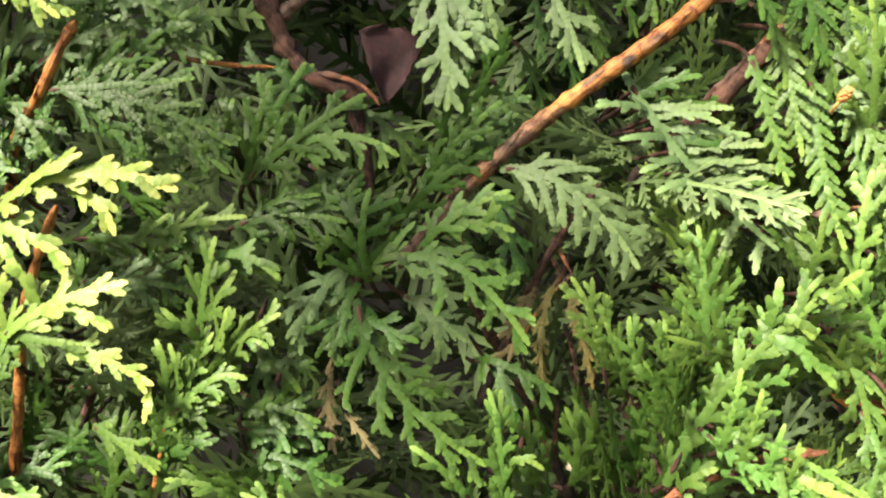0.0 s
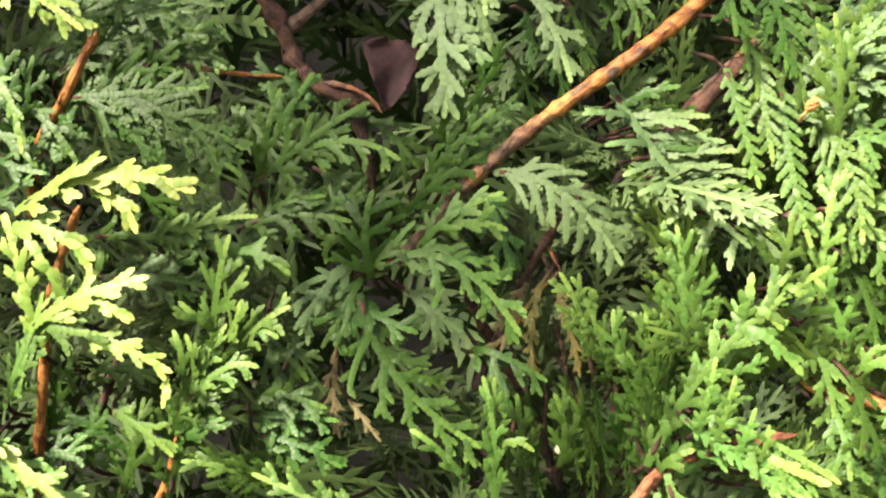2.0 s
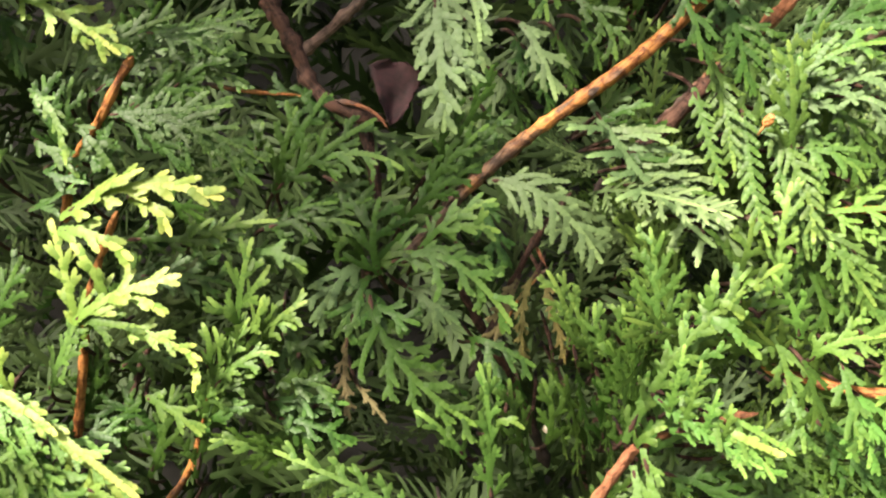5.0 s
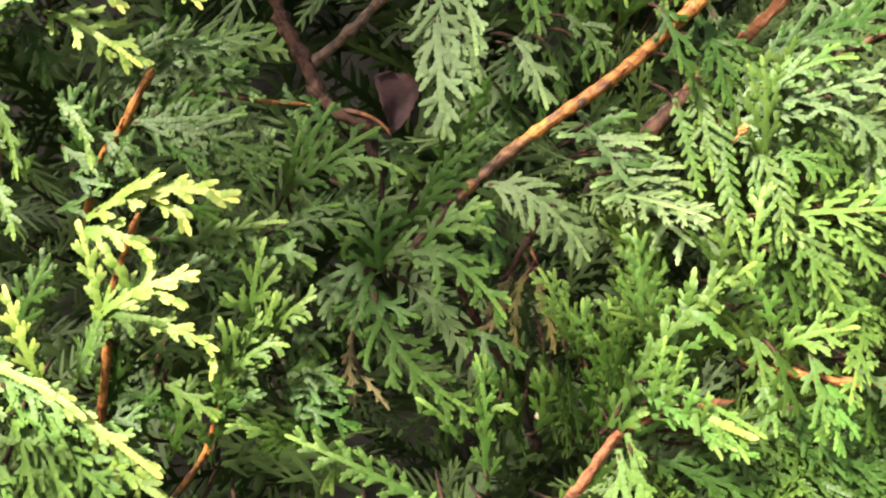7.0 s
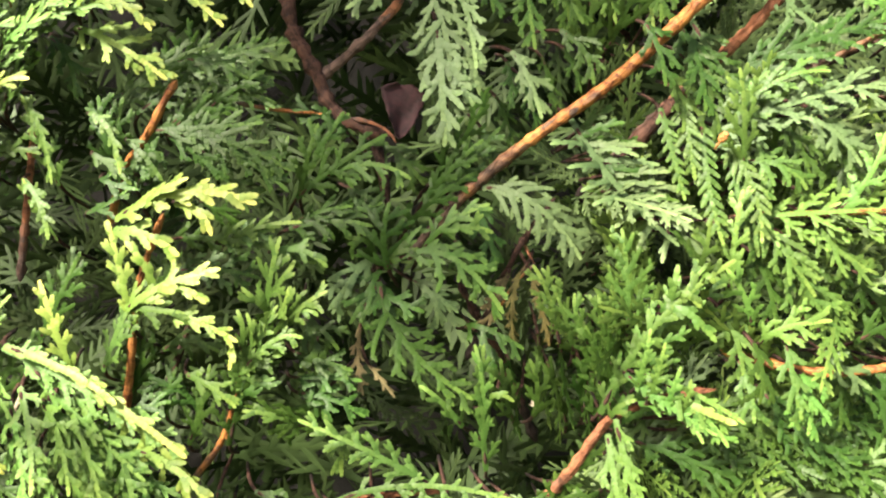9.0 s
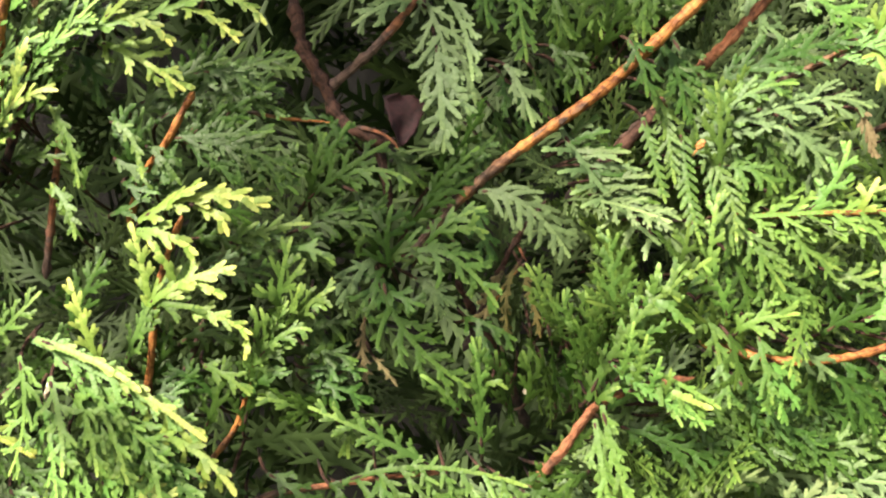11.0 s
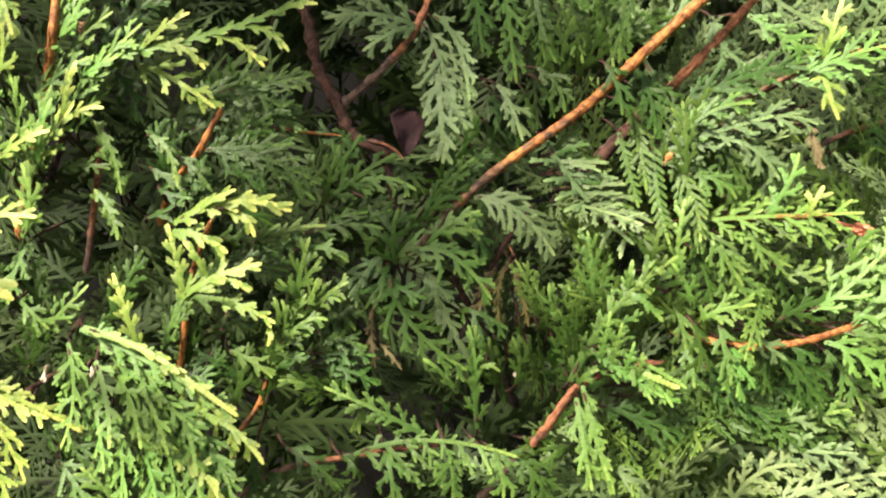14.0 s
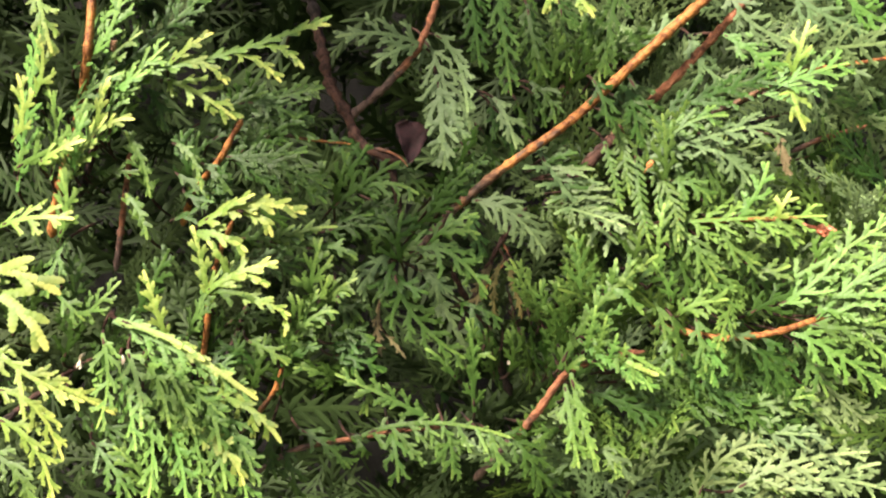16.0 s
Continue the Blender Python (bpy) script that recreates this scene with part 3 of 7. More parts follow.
spray("lime", left_orange, (-0.1459, 0.1905, 1.3236), (-0.1295, 0.1827, 1.3504), (-0.1026, 0.1788, 1.3779), 0.0133, 0, 44, -0.35, 0.45, 0.6, 0.0022)
spray("young", left_brown, (-0.1076, 0.1892, 1.3656), (-0.0933, 0.1840, 1.3595), (-0.0784, 0.1827, 1.3493), 0.0074, 0, 44, -0.35, 0.45, 0.6, 0.0022)
spray("lime", left_orange, (-0.1646, 0.1872, 1.3299), (-0.1479, 0.1804, 1.3371), (-0.1337, 0.1775, 1.3413), 0.0072, 0, 44, -0.35, 0.45, 0.6, 0.0022)
spray("young", left_orange, (-0.1674, 0.1807, 1.3081), (-0.1518, 0.1739, 1.3113), (-0.1358, 0.1710, 1.3108), 0.0074, 0, 44, -0.35, 0.45, 1)
spray("lime", left_orange, (-0.1665, 0.1938, 1.3214), (-0.1588, 0.1869, 1.3561), (-0.1519, 0.1840, 1.3901), 0.0127, 0, 42, -0.35, 0.45, 0.6, 0.0022)
spray("young", left_orange, (-0.1522, 0.1775, 1.4012), (-0.1472, 0.1723, 1.3854), (-0.1433, 0.1710, 1.3717), 0.0062, 0, 36, -0.35, 0.45, 1)
spray("lime", left_orange, (-0.1372, 0.1872, 1.3824), (-0.1246, 0.1821, 1.3900), (-0.1114, 0.1807, 1.4005), 0.0119, 0, 42, -0.35, 0.45, 0.6, 0.0022)
spray("mature", left_orange, (-0.1342, 0.1938, 1.3639), (-0.1165, 0.1902, 1.3767), (-0.0924, 0.1905, 1.3990), 0.0135, 0, 42, 0, 0.1, 1)
spray("lime", left_brown, (-0.1311, 0.1938, 1.3416), (-0.1200, 0.1869, 1.3608), (-0.1061, 0.1840, 1.3734), 0.0099, 0, 42, -0.35, 0.45, 0.6, 0.0022)
spray("young", left_brown, (-0.1464, 0.1872, 1.3257), (-0.1352, 0.1804, 1.3383), (-0.1256, 0.1775, 1.3498), 0.0072, 0, 42, -0.35, 0.45, 0.6, 0.0022)
spray("mature", frond_stem, (-0.1049, 0.2133, 1.3483), (-0.0758, 0.2081, 1.3584), (-0.0454, 0.2067, 1.3655), 0.0126, 0, 40, 0, 0.2, 1)
spray("mature", frond_stem, (-0.0988, 0.1970, 1.3263), (-0.0999, 0.1924, 1.3328), (-0.1018, 0.1918, 1.3461), 0.0082, 0, 40, 0, 0, 1)
spray("mature", frond_stem, (-0.0890, 0.2100, 1.3422), (-0.0823, 0.2054, 1.3546), (-0.0752, 0.2048, 1.3684), 0.0110, 0, 40, 0, 0, 1)
spray("fresh", left_stem2, (-0.1131, 0.1905, 1.3189), (-0.1154, 0.1853, 1.3301), (-0.1210, 0.1840, 1.3448), 0.0044, 0, 38, -0.35, 0.45, 0.4)
spray("fresh", left_stem2, (-0.1137, 0.1905, 1.3026), (-0.1169, 0.1860, 1.3115), (-0.1216, 0.1853, 1.3209), 0.0044, 0, 38, -0.35, 0.45, 0.4)
spray("fresh", frond_stem, (-0.0995, 0.1905, 1.3194), (-0.0963, 0.1866, 1.3226), (-0.0937, 0.1866, 1.3263), 0.0040, 0, 38, -0.35, 0.45, 0.3)
spray("young", mid_stem, (-0.0890, 0.1840, 1.2764), (-0.0905, 0.1794, 1.2910), (-0.0945, 0.1788, 1.3087), 0.0034, 0, 40, -0.35, 0.45, 0.3)
spray("fresh", mid_stem, (-0.0990, 0.1872, 1.2638), (-0.0923, 0.1821, 1.2777), (-0.0832, 0.1807, 1.2931), 0.0086, 0, 42, -0.35, 0.45, 1)
spray("pale", red_twig, (-0.0070, 0.1970, 1.3860), (0.0031, 0.1918, 1.3604), (0.0020, 0.1905, 1.3315), 0.0131, 0, 42, -0.1, -0.3, 1.1)
spray("pale", red_twig, (-0.0049, 0.1918, 1.3793), (-0.0215, 0.1860, 1.3835), (-0.0407, 0.1840, 1.3815), 0.0074, 0, 42, -0.1, -0.1, 1)
spray("pale", red_twig, (-0.0094, 0.1905, 1.3801), (-0.0171, 0.1847, 1.3767), (-0.0269, 0.1827, 1.3697), 0.0052, 0, 42, -0.1, -0.1, 1)
spray("pale", red_twig, (-0.0015, 0.1905, 1.3847), (0.0071, 0.1840, 1.3725), (0.0110, 0.1814, 1.3524), 0.0069, 1, 38, -0.1, -0.1, 1)
spray("mature", centre_low, (-0.0334, 0.2003, 1.2572), (-0.0400, 0.1967, 1.2509), (-0.0492, 0.1970, 1.2416), 0.0093, 0, 40, 0.2, 0, 1)
spray("mature", low_orange, (-0.0636, 0.1938, 1.2400), (-0.0537, 0.1863, 1.2661), (-0.0385, 0.1827, 1.2875), 0.0109, 0, 42, 0.2, 0.2, 1.1)
spray("fresh", bottom_orange, (-0.0002, 0.1840, 1.2300), (-0.0191, 0.1801, 1.2414), (-0.0405, 0.1801, 1.2510), 0.0052, 0, 44, 0.2, 0.4, 0.6)
spray("mature", bottom_orange, (-0.0304, 0.1872, 1.2434), (-0.0412, 0.1830, 1.2510), (-0.0565, 0.1827, 1.2544), 0.0039, 0, 40, 0.2, 0, 0.5)
spray("fresh", bottom_orange, (-0.0214, 0.1866, 1.2435), (-0.0268, 0.1827, 1.2443), (-0.0280, 0.1827, 1.2336), 0.0044, 0, 40, 0, 0.3, 0.5)
spray("fresh", bottom_orange, (-0.0304, 0.1872, 1.2249), (-0.0036, 0.1804, 1.2317), (0.0282, 0.1775, 1.2262), 0.0170, -1, 62, 0.1, 0.3, 1.2)
spray("fresh", bottom_orange, (-0.0191, 0.1853, 1.2269), (-0.0168, 0.1794, 1.2205), (-0.0157, 0.1775, 1.2088), 0.0077, 0, 44, 0.1, 0.2, 1)
spray("fresh", bottom_orange, (0.0031, 0.1827, 1.2280), (0.0051, 0.1768, 1.2210), (0.0050, 0.1749, 1.2105), 0.0076, 0, 44, 0.1, 0.2, 1)
spray("fresh", bottom_orange, (0.0164, 0.1814, 1.2282), (0.0215, 0.1762, 1.2233), (0.0230, 0.1749, 1.2121), 0.0063, 0, 44, 0.1, 0.2, 1)
spray("mature", bottom_orange, (0.0232, 0.1827, 1.2261), (0.0338, 0.1775, 1.2206), (0.0403, 0.1762, 1.2054), 0.0097, 0, 42, 0.2, 0, 1)
spray("mature", bottom_orange, (-0.0351, 0.1905, 1.2234), (-0.0304, 0.1866, 1.2210), (-0.0304, 0.1866, 1.2164), 0.0044, 0, 44, 0.2, 0, 1)
spray("fresh", bottom_orange, (0.0146, 0.1872, 1.2341), (0.0130, 0.1824, 1.2553), (0.0135, 0.1814, 1.2728), 0.0048, 0, 36, 0.3, 0.1, 0.6)
spray("mature", bottom_orange, (-0.0630, 0.1970, 1.2162), (-0.0589, 0.1918, 1.2107), (-0.0565, 0.1905, 1.1996), 0.0059, 0, 40, 0.1, 0.1, 1)
spray("mature", bottom_orange, (-0.0676, 0.1970, 1.2255), (-0.0668, 0.1918, 1.2153), (-0.0644, 0.1905, 1.2065), 0.0059, 0, 40, 0.1, 0.1, 1)
spray("young", left_low_brown, (-0.1591, 0.1339, 1.2936), (-0.1383, 0.1238, 1.2942), (-0.1214, 0.1201, 1.2870), 0.0123, 0, 46, -0.35, 0.45, 0.4, 0.0042)
spray("young", left_low_brown, (-0.1530, 0.1286, 1.2903), (-0.1346, 0.1191, 1.2830), (-0.1241, 0.1159, 1.2697), 0.0086, 0, 44, -0.35, 0.45, 0.3, 0.0042)
spray("young", left_low_brown, (-0.1725, 0.1814, 1.2626), (-0.1538, 0.1768, 1.2503), (-0.1347, 0.1762, 1.2413), 0.0072, 0, 44, -0.35, 0.45, 0.8)
spray("young", left_low_brown, (-0.1599, 0.1814, 1.2517), (-0.1412, 0.1768, 1.2459), (-0.1231, 0.1762, 1.2363), 0.0055, 1, 40, -0.35, 0.45, 0.6)
spray("young", left_low_brown, (-0.1706, 0.1814, 1.2452), (-0.1539, 0.1768, 1.2395), (-0.1429, 0.1762, 1.2191), 0.0085, 0, 42, -0.35, 0.45, 0.8)
spray("young", left_low_brown, (-0.1708, 0.1814, 1.2343), (-0.1541, 0.1768, 1.2244), (-0.1467, 0.1762, 1.2028), 0.0085, 0, 42, -0.35, 0.45, 0.8)
spray("fresh", left_low_brown, (-0.1731, 0.1814, 1.2212), (-0.1585, 0.1768, 1.2114), (-0.1542, 0.1762, 1.1942), 0.0085, 0, 42, -0.35, 0.45, 1)
spray("lime", mid_stem, (-0.1246, 0.1788, 1.2720), (-0.0993, 0.1713, 1.2617), (-0.0679, 0.1657, 1.2446), 0.0061, 0, 40, -0.35, 0.45, 0.8)
spray("young", mid_stem, (-0.0964, 0.1762, 1.2567), (-0.0777, 0.1678, 1.2474), (-0.0588, 0.1625, 1.2291), 0.0121, -1, 62, -0.35, 0.45, 1.1)
spray("lime", mid_stem, (-0.1180, 0.1814, 1.2669), (-0.1044, 0.1742, 1.2463), (-0.1017, 0.1710, 1.2105), 0.0227, 1, 52, -0.5, 0.55, 1.3, 0.0019)
spray("lime", mid_stem, (-0.1098, 0.1788, 1.2563), (-0.0932, 0.1713, 1.2361), (-0.0796, 0.1657, 1.2034), 0.0162, 0, 52, -0.5, 0.55, 1.3, 0.0019)
spray("lime", mid_stem, (-0.0964, 0.1762, 1.2502), (-0.0798, 0.1678, 1.2326), (-0.0707, 0.1625, 1.2044), 0.0121, 0, 48, -0.5, 0.55, 1.3, 0.0019)
spray("young", mid_stem, (-0.1034, 0.1788, 1.2624), (-0.1061, 0.1736, 1.2743), (-0.1111, 0.1723, 1.2918), 0.0029, 0, 38, -0.35, 0.45, 0.2)
spray("fresh", left_low_brown, (-0.1415, 0.1840, 1.2688), (-0.1307, 0.1782, 1.2781), (-0.1207, 0.1762, 1.2875), 0.0051, 0, 44, -0.35, 0.45, 0.6)
spray("fresh", left_low_brown, (-0.1478, 0.1840, 1.2819), (-0.1416, 0.1788, 1.2781), (-0.1348, 0.1775, 1.2721), 0.0047, 0, 40, -0.35, 0.45, 0.6)
spray("mature", left_low_brown, (-0.1207, 0.1938, 1.2721), (-0.1124, 0.1885, 1.2860), (-0.1054, 0.1872, 1.2994), 0.0080, 0, 40, 0.2, 0.1, 1)
spray("mature", left_low_brown, (-0.1497, 0.1938, 1.2540), (-0.1431, 0.1885, 1.2727), (-0.1445, 0.1872, 1.2971), 0.0098, 0, 40, 0.2, 0.1, 1)
spray("mature", left_low_brown, (-0.1343, 0.1938, 1.2449), (-0.1279, 0.1885, 1.2637), (-0.1165, 0.1872, 1.2728), 0.0098, 0, 40, 0.2, 0.1, 1)
spray("mature", left_low_brown, (-0.1695, 0.1938, 1.2631), (-0.1626, 0.1885, 1.2771), (-0.1576, 0.1872, 1.2927), 0.0098, 0, 40, 0.2, 0.1, 1)
spray("mature", left_low_brown, (-0.1464, 0.1905, 1.2411), (-0.1270, 0.1847, 1.2288), (-0.1134, 0.1827, 1.2204), 0.0100, 0, 40, 0.2, 0.1, 1)
spray("fresh", left_low_brown, (-0.1366, 0.1872, 1.2238), (-0.1257, 0.1804, 1.2145), (-0.1163, 0.1775, 1.1999), 0.0094, 0, 40, -0.35, 0.45, 1)
spray("fresh", left_low_brown, (-0.1087, 0.1807, 1.1988), (-0.1138, 0.1765, 1.2133), (-0.1242, 0.1762, 1.2243), 0.0076, 0, 40, -0.35, 0.45, 1)
spray("mature", mid_stem, (-0.1008, 0.1938, 1.2402), (-0.0930, 0.1895, 1.2500), (-0.0796, 0.1892, 1.2545), 0.0067, 0, 40, 0.2, 0.1, 1)
spray("mature", mid_stem, (-0.0766, 0.1970, 1.2394), (-0.0714, 0.1934, 1.2538), (-0.0692, 0.1938, 1.2652), 0.0069, 0, 34, 0.2, 0.1, 1)
spray("mature", red_up, (0.0718, 0.1938, 1.3612), (0.0797, 0.1879, 1.3471), (0.0839, 0.1860, 1.3312), 0.0088, 0, 38, 0.1, 0.1, 0.6)
spray("mature", red_up, (0.0763, 0.1938, 1.3704), (0.0864, 0.1876, 1.3493), (0.0950, 0.1853, 1.3335), 0.0101, 0, 38, 0.1, 0.1, 0.6)
spray("mature", main_orange, (0.0511, 0.1938, 1.3611), (0.0567, 0.1876, 1.3736), (0.0628, 0.1853, 1.3910), 0.0123, 0, 36, 0.3, 0.1, 1.1)
spray("mature", main_orange, (0.0471, 0.1970, 1.3546), (0.0461, 0.1918, 1.3720), (0.0503, 0.1905, 1.3853), 0.0099, 0, 38, 0.2, 0, 1)
spray("fresh", red_up, (0.0842, 0.1872, 1.3336), (0.0918, 0.1817, 1.3177), (0.0938, 0.1801, 1.3022), 0.0030, 0, 48, -0.3, 0.3, -1, 0.0018)
spray("pale", red_up, (0.0759, 0.1905, 1.3314), (0.0943, 0.1833, 1.3400), (0.1201, 0.1801, 1.3477), 0.0116, 0, 42, -0.3, 0.4, 0.9)
spray("fresh", red_up, (0.0829, 0.1905, 1.3269), (0.0940, 0.1827, 1.3466), (0.1128, 0.1788, 1.3519), 0.0098, 0, 42, -0.3, 0.4, 1)
spray("pale", red_up, (0.1137, 0.1872, 1.3461), (0.1250, 0.1811, 1.3478), (0.1358, 0.1788, 1.3443), 0.0094, 0, 44, -0.3, 0.4, 1)
spray("pale", red_up, (0.1046, 0.1872, 1.3404), (0.1141, 0.1817, 1.3356), (0.1227, 0.1801, 1.3245), 0.0086, 0, 42, -0.3, 0.4, 0.7)
spray("tan", red_up, (0.1325, 0.1827, 1.3447), (0.1343, 0.1788, 1.3388), (0.1360, 0.1788, 1.3289), 0.0030, 0, 30, 0, 0.1, 0.2)
spray("fresh", red_up, (0.0911, 0.1872, 1.3268), (0.1012, 0.1830, 1.3245), (0.1079, 0.1827, 1.3178), 0.0065, 0, 42, -0.3, 0.4, 1)
spray("mature", top_right, (0.0864, 0.1957, 1.3490), (0.1069, 0.1879, 1.3607), (0.1395, 0.1840, 1.3694), 0.0123, 0, 38, 0.2, 0.2, 0.5)
spray("lime", top_right, (0.1273, 0.1872, 1.3608), (0.1424, 0.1804, 1.3677), (0.1607, 0.1775, 1.3729), 0.0132, 0, 50, -0.3, 0.4, 0.7)
spray("young", top_right, (0.1395, 0.1840, 1.3650), (0.1399, 0.1794, 1.3555), (0.1432, 0.1788, 1.3462), 0.0043, 0, 44, -0.3, 0.4, 0.4)
spray("young", top_right, (0.1395, 0.1840, 1.3683), (0.1407, 0.1794, 1.3775), (0.1440, 0.1788, 1.3894), 0.0047, 0, 44, -0.3, 0.4, 0.4)
spray("lime", right_stem, (0.0900, 0.1905, 1.3099), (0.1164, 0.1807, 1.3116), (0.1509, 0.1749, 1.3130), 0.0139, 0, 50, -0.3, 0.4, 0.7)
spray("lime", right_stem, (0.1171, 0.1827, 1.3116), (0.1242, 0.1782, 1.3222), (0.1282, 0.1775, 1.3343), 0.0051, 0, 44, -0.3, 0.4, 0.5)
spray("young", right_stem, (0.1314, 0.1788, 1.3116), (0.1331, 0.1752, 1.3167), (0.1365, 0.1756, 1.3226), 0.0034, 0, 44, -0.3, 0.4, 0.4)
spray("lime", right_stem, (0.1231, 0.1807, 1.3112), (0.1327, 0.1765, 1.3068), (0.1428, 0.1762, 1.3020), 0.0042, 0, 44, -0.3, 0.4, 0.4)
spray("fresh", right_stem, (0.0959, 0.1872, 1.3088), (0.1011, 0.1817, 1.2999), (0.1097, 0.1801, 1.2867), 0.0086, 0, 42, -0.3, 0.4, 1)
spray("fresh", right_stem, (0.1108, 0.1840, 1.3089), (0.1158, 0.1788, 1.3001), (0.1266, 0.1775, 1.2935), 0.0085, 0, 42, -0.3, 0.4, 1)
spray("fresh", right_orange, (0.1029, 0.1872, 1.2998), (0.1078, 0.1811, 1.2888), (0.1162, 0.1788, 1.2734), 0.0098, 0, 42, -0.3, 0.4, 1)
spray("fresh", right_orange, (0.1247, 0.1840, 1.2932), (0.1294, 0.1788, 1.2912), (0.1379, 0.1775, 1.2935), 0.0072, 0, 42, -0.3, 0.4, 1)
spray("lime", right_orange, (0.1380, 0.1827, 1.2865), (0.1549, 0.1755, 1.2980), (0.1742, 0.1723, 1.3113), 0.0124, 0, 46, -0.3, 0.4, 1)
spray("lime", right_orange, (0.1475, 0.1788, 1.2935), (0.1497, 0.1742, 1.3025), (0.1538, 0.1736, 1.3047), 0.0054, 0, 46, -0.3, 0.4, 1)
spray("lime", right_orange, (0.1467, 0.1762, 1.2719), (0.1573, 0.1710, 1.2851), (0.1736, 0.1689, 1.3005), 0.0143, 0, 44, -0.3, 0.4, 1)
spray("fresh", right_orange, (0.1444, 0.1762, 1.2710), (0.1598, 0.1710, 1.2698), (0.1786, 0.1689, 1.2744), 0.0135, 0, 44, -0.3, 0.4, 1)
spray("mature", right_orange, (0.1222, 0.1827, 1.2730), (0.1381, 0.1775, 1.2824), (0.1599, 0.1762, 1.2870), 0.0118, 0, 36, 0.2, 0.2, 0.6)
spray("lime", right_orange, (0.1383, 0.1775, 1.2668), (0.1514, 0.1716, 1.2610), (0.1725, 0.1689, 1.2460), 0.0115, 0, 44, -0.3, 0.4, 1)
spray("lime", right_orange, (0.1064, 0.1827, 1.2644), (0.1074, 0.1775, 1.2580), (0.1062, 0.1762, 1.2471), 0.0072, 0, 44, -0.3, 0.4, 1)
spray("fresh", right_orange, (0.0905, 0.1905, 1.2676), (0.0921, 0.1840, 1.2593), (0.0926, 0.1814, 1.2496), 0.0074, 0, 42, -0.3, 0.4, 1)
spray("pale", right_orange, (0.1122, 0.1801, 1.2710), (0.1151, 0.1755, 1.2671), (0.1238, 0.1749, 1.2606), 0.0042, 0, 44, -0.3, 0.4, 0.4)
spray("lime", right_orange, (0.0953, 0.1840, 1.2729), (0.1004, 0.1788, 1.2779), (0.1134, 0.1775, 1.2802), 0.0072, 0, 44, -0.3, 0.4, 1)
spray("mature", right_orange, (0.1224, 0.1827, 1.2639), (0.1297, 0.1782, 1.2556), (0.1387, 0.1775, 1.2423), 0.0106, 0, 42, 0.1, 0.2, 1)
spray("mature", right_orange, (0.0975, 0.1905, 1.2583), (0.1096, 0.1847, 1.2455), (0.1251, 0.1827, 1.2368), 0.0109, 0, 40, 0.1, 0.2, 1)
spray("fresh", low_right, (0.0526, 0.1905, 1.2401), (0.0632, 0.1821, 1.2731), (0.0775, 0.1775, 1.2967), 0.0115, 0, 44, 0.1, 0.2, 0.8)
spray("lime", low_right, (0.0592, 0.1840, 1.2639), (0.0713, 0.1778, 1.2603), (0.0881, 0.1756, 1.2507), 0.0105, -1, 50, 0.1, 0.2, 0.5)
spray("lime", low_right, (0.0590, 0.1827, 1.2551), (0.0733, 0.1768, 1.2538), (0.0829, 0.1749, 1.2442), 0.0050, 0, 36, 0.1, 0.2, 0.4)
spray("mature", low_right, (0.0497, 0.1938, 1.2441), (0.0507, 0.1876, 1.2725), (0.0524, 0.1853, 1.2908), 0.0123, 0, 40, 0.2, 0, 1.1)
spray("lime", low_right, (0.0505, 0.1853, 1.2457), (0.0517, 0.1788, 1.2313), (0.0547, 0.1762, 1.2142), 0.0072, 0, 30, -0.1, 0, 0.8)
spray("lime", low_right, (0.0525, 0.1840, 1.2504), (0.0570, 0.1775, 1.2294), (0.0621, 0.1749, 1.2145), 0.0055, 0, 30, -0.1, 0, 0.6)
spray("pale", low_right, (0.0627, 0.1827, 1.2190), (0.0681, 0.1768, 1.2183), (0.0760, 0.1749, 1.2081), 0.0055, 0, 40, 0, 0.1, 0.6)
spray("mature", low_right, (0.0597, 0.1970, 1.2411), (0.0792, 0.1902, 1.2354), (0.1062, 0.1872, 1.2244), 0.0124, 0, 38, 0.2, 0.2, 0.5)
spray("mature", low_right, (0.0711, 0.1957, 1.2483), (0.0972, 0.1885, 1.2403), (0.1262, 0.1853, 1.2293), 0.0123, 0, 38, 0.2, 0.2, 0.5)
spray("mature", low_right, (0.0982, 0.1918, 1.2350), (0.1192, 0.1853, 1.2362), (0.1482, 0.1827, 1.2275), 0.0131, 0, 40, 0.2, 0.2, 0.6)
spray("fresh", low_right, (0.1266, 0.1866, 1.2359), (0.1356, 0.1807, 1.2394), (0.1484, 0.1788, 1.2420), 0.0073, 0, 42, -0.3, 0.4, 0.6)
spray("cream", low_right, (0.0758, 0.1938, 1.1949), (0.0902, 0.1876, 1.2175), (0.1055, 0.1853, 1.2295), 0.0123, 0, 44, 0.1, 0.2, 1)
spray("cream", low_right, (0.1053, 0.1905, 1.1957), (0.1192, 0.1847, 1.2181), (0.1414, 0.1827, 1.2184), 0.0122, 0, 44, -0.3, 0.4, 1)
spray("cream", low_right, (0.1192, 0.1840, 1.2022), (0.1395, 0.1782, 1.2151), (0.1703, 0.1762, 1.2199), 0.0106, 0, 44, -0.3, 0.4, 0.8)
spray("cream", low_right, (0.1363, 0.1807, 1.1985), (0.1496, 0.1752, 1.2092), (0.1783, 0.1736, 1.2049), 0.0096, 0, 44, -0.3, 0.4, 0.8)
spray("cream", low_right, (0.1568, 0.1970, 1.2525), (0.1637, 0.1912, 1.2394), (0.1771, 0.1892, 1.2281), 0.0099, 0, 44, -0.3, 0.4, 1)
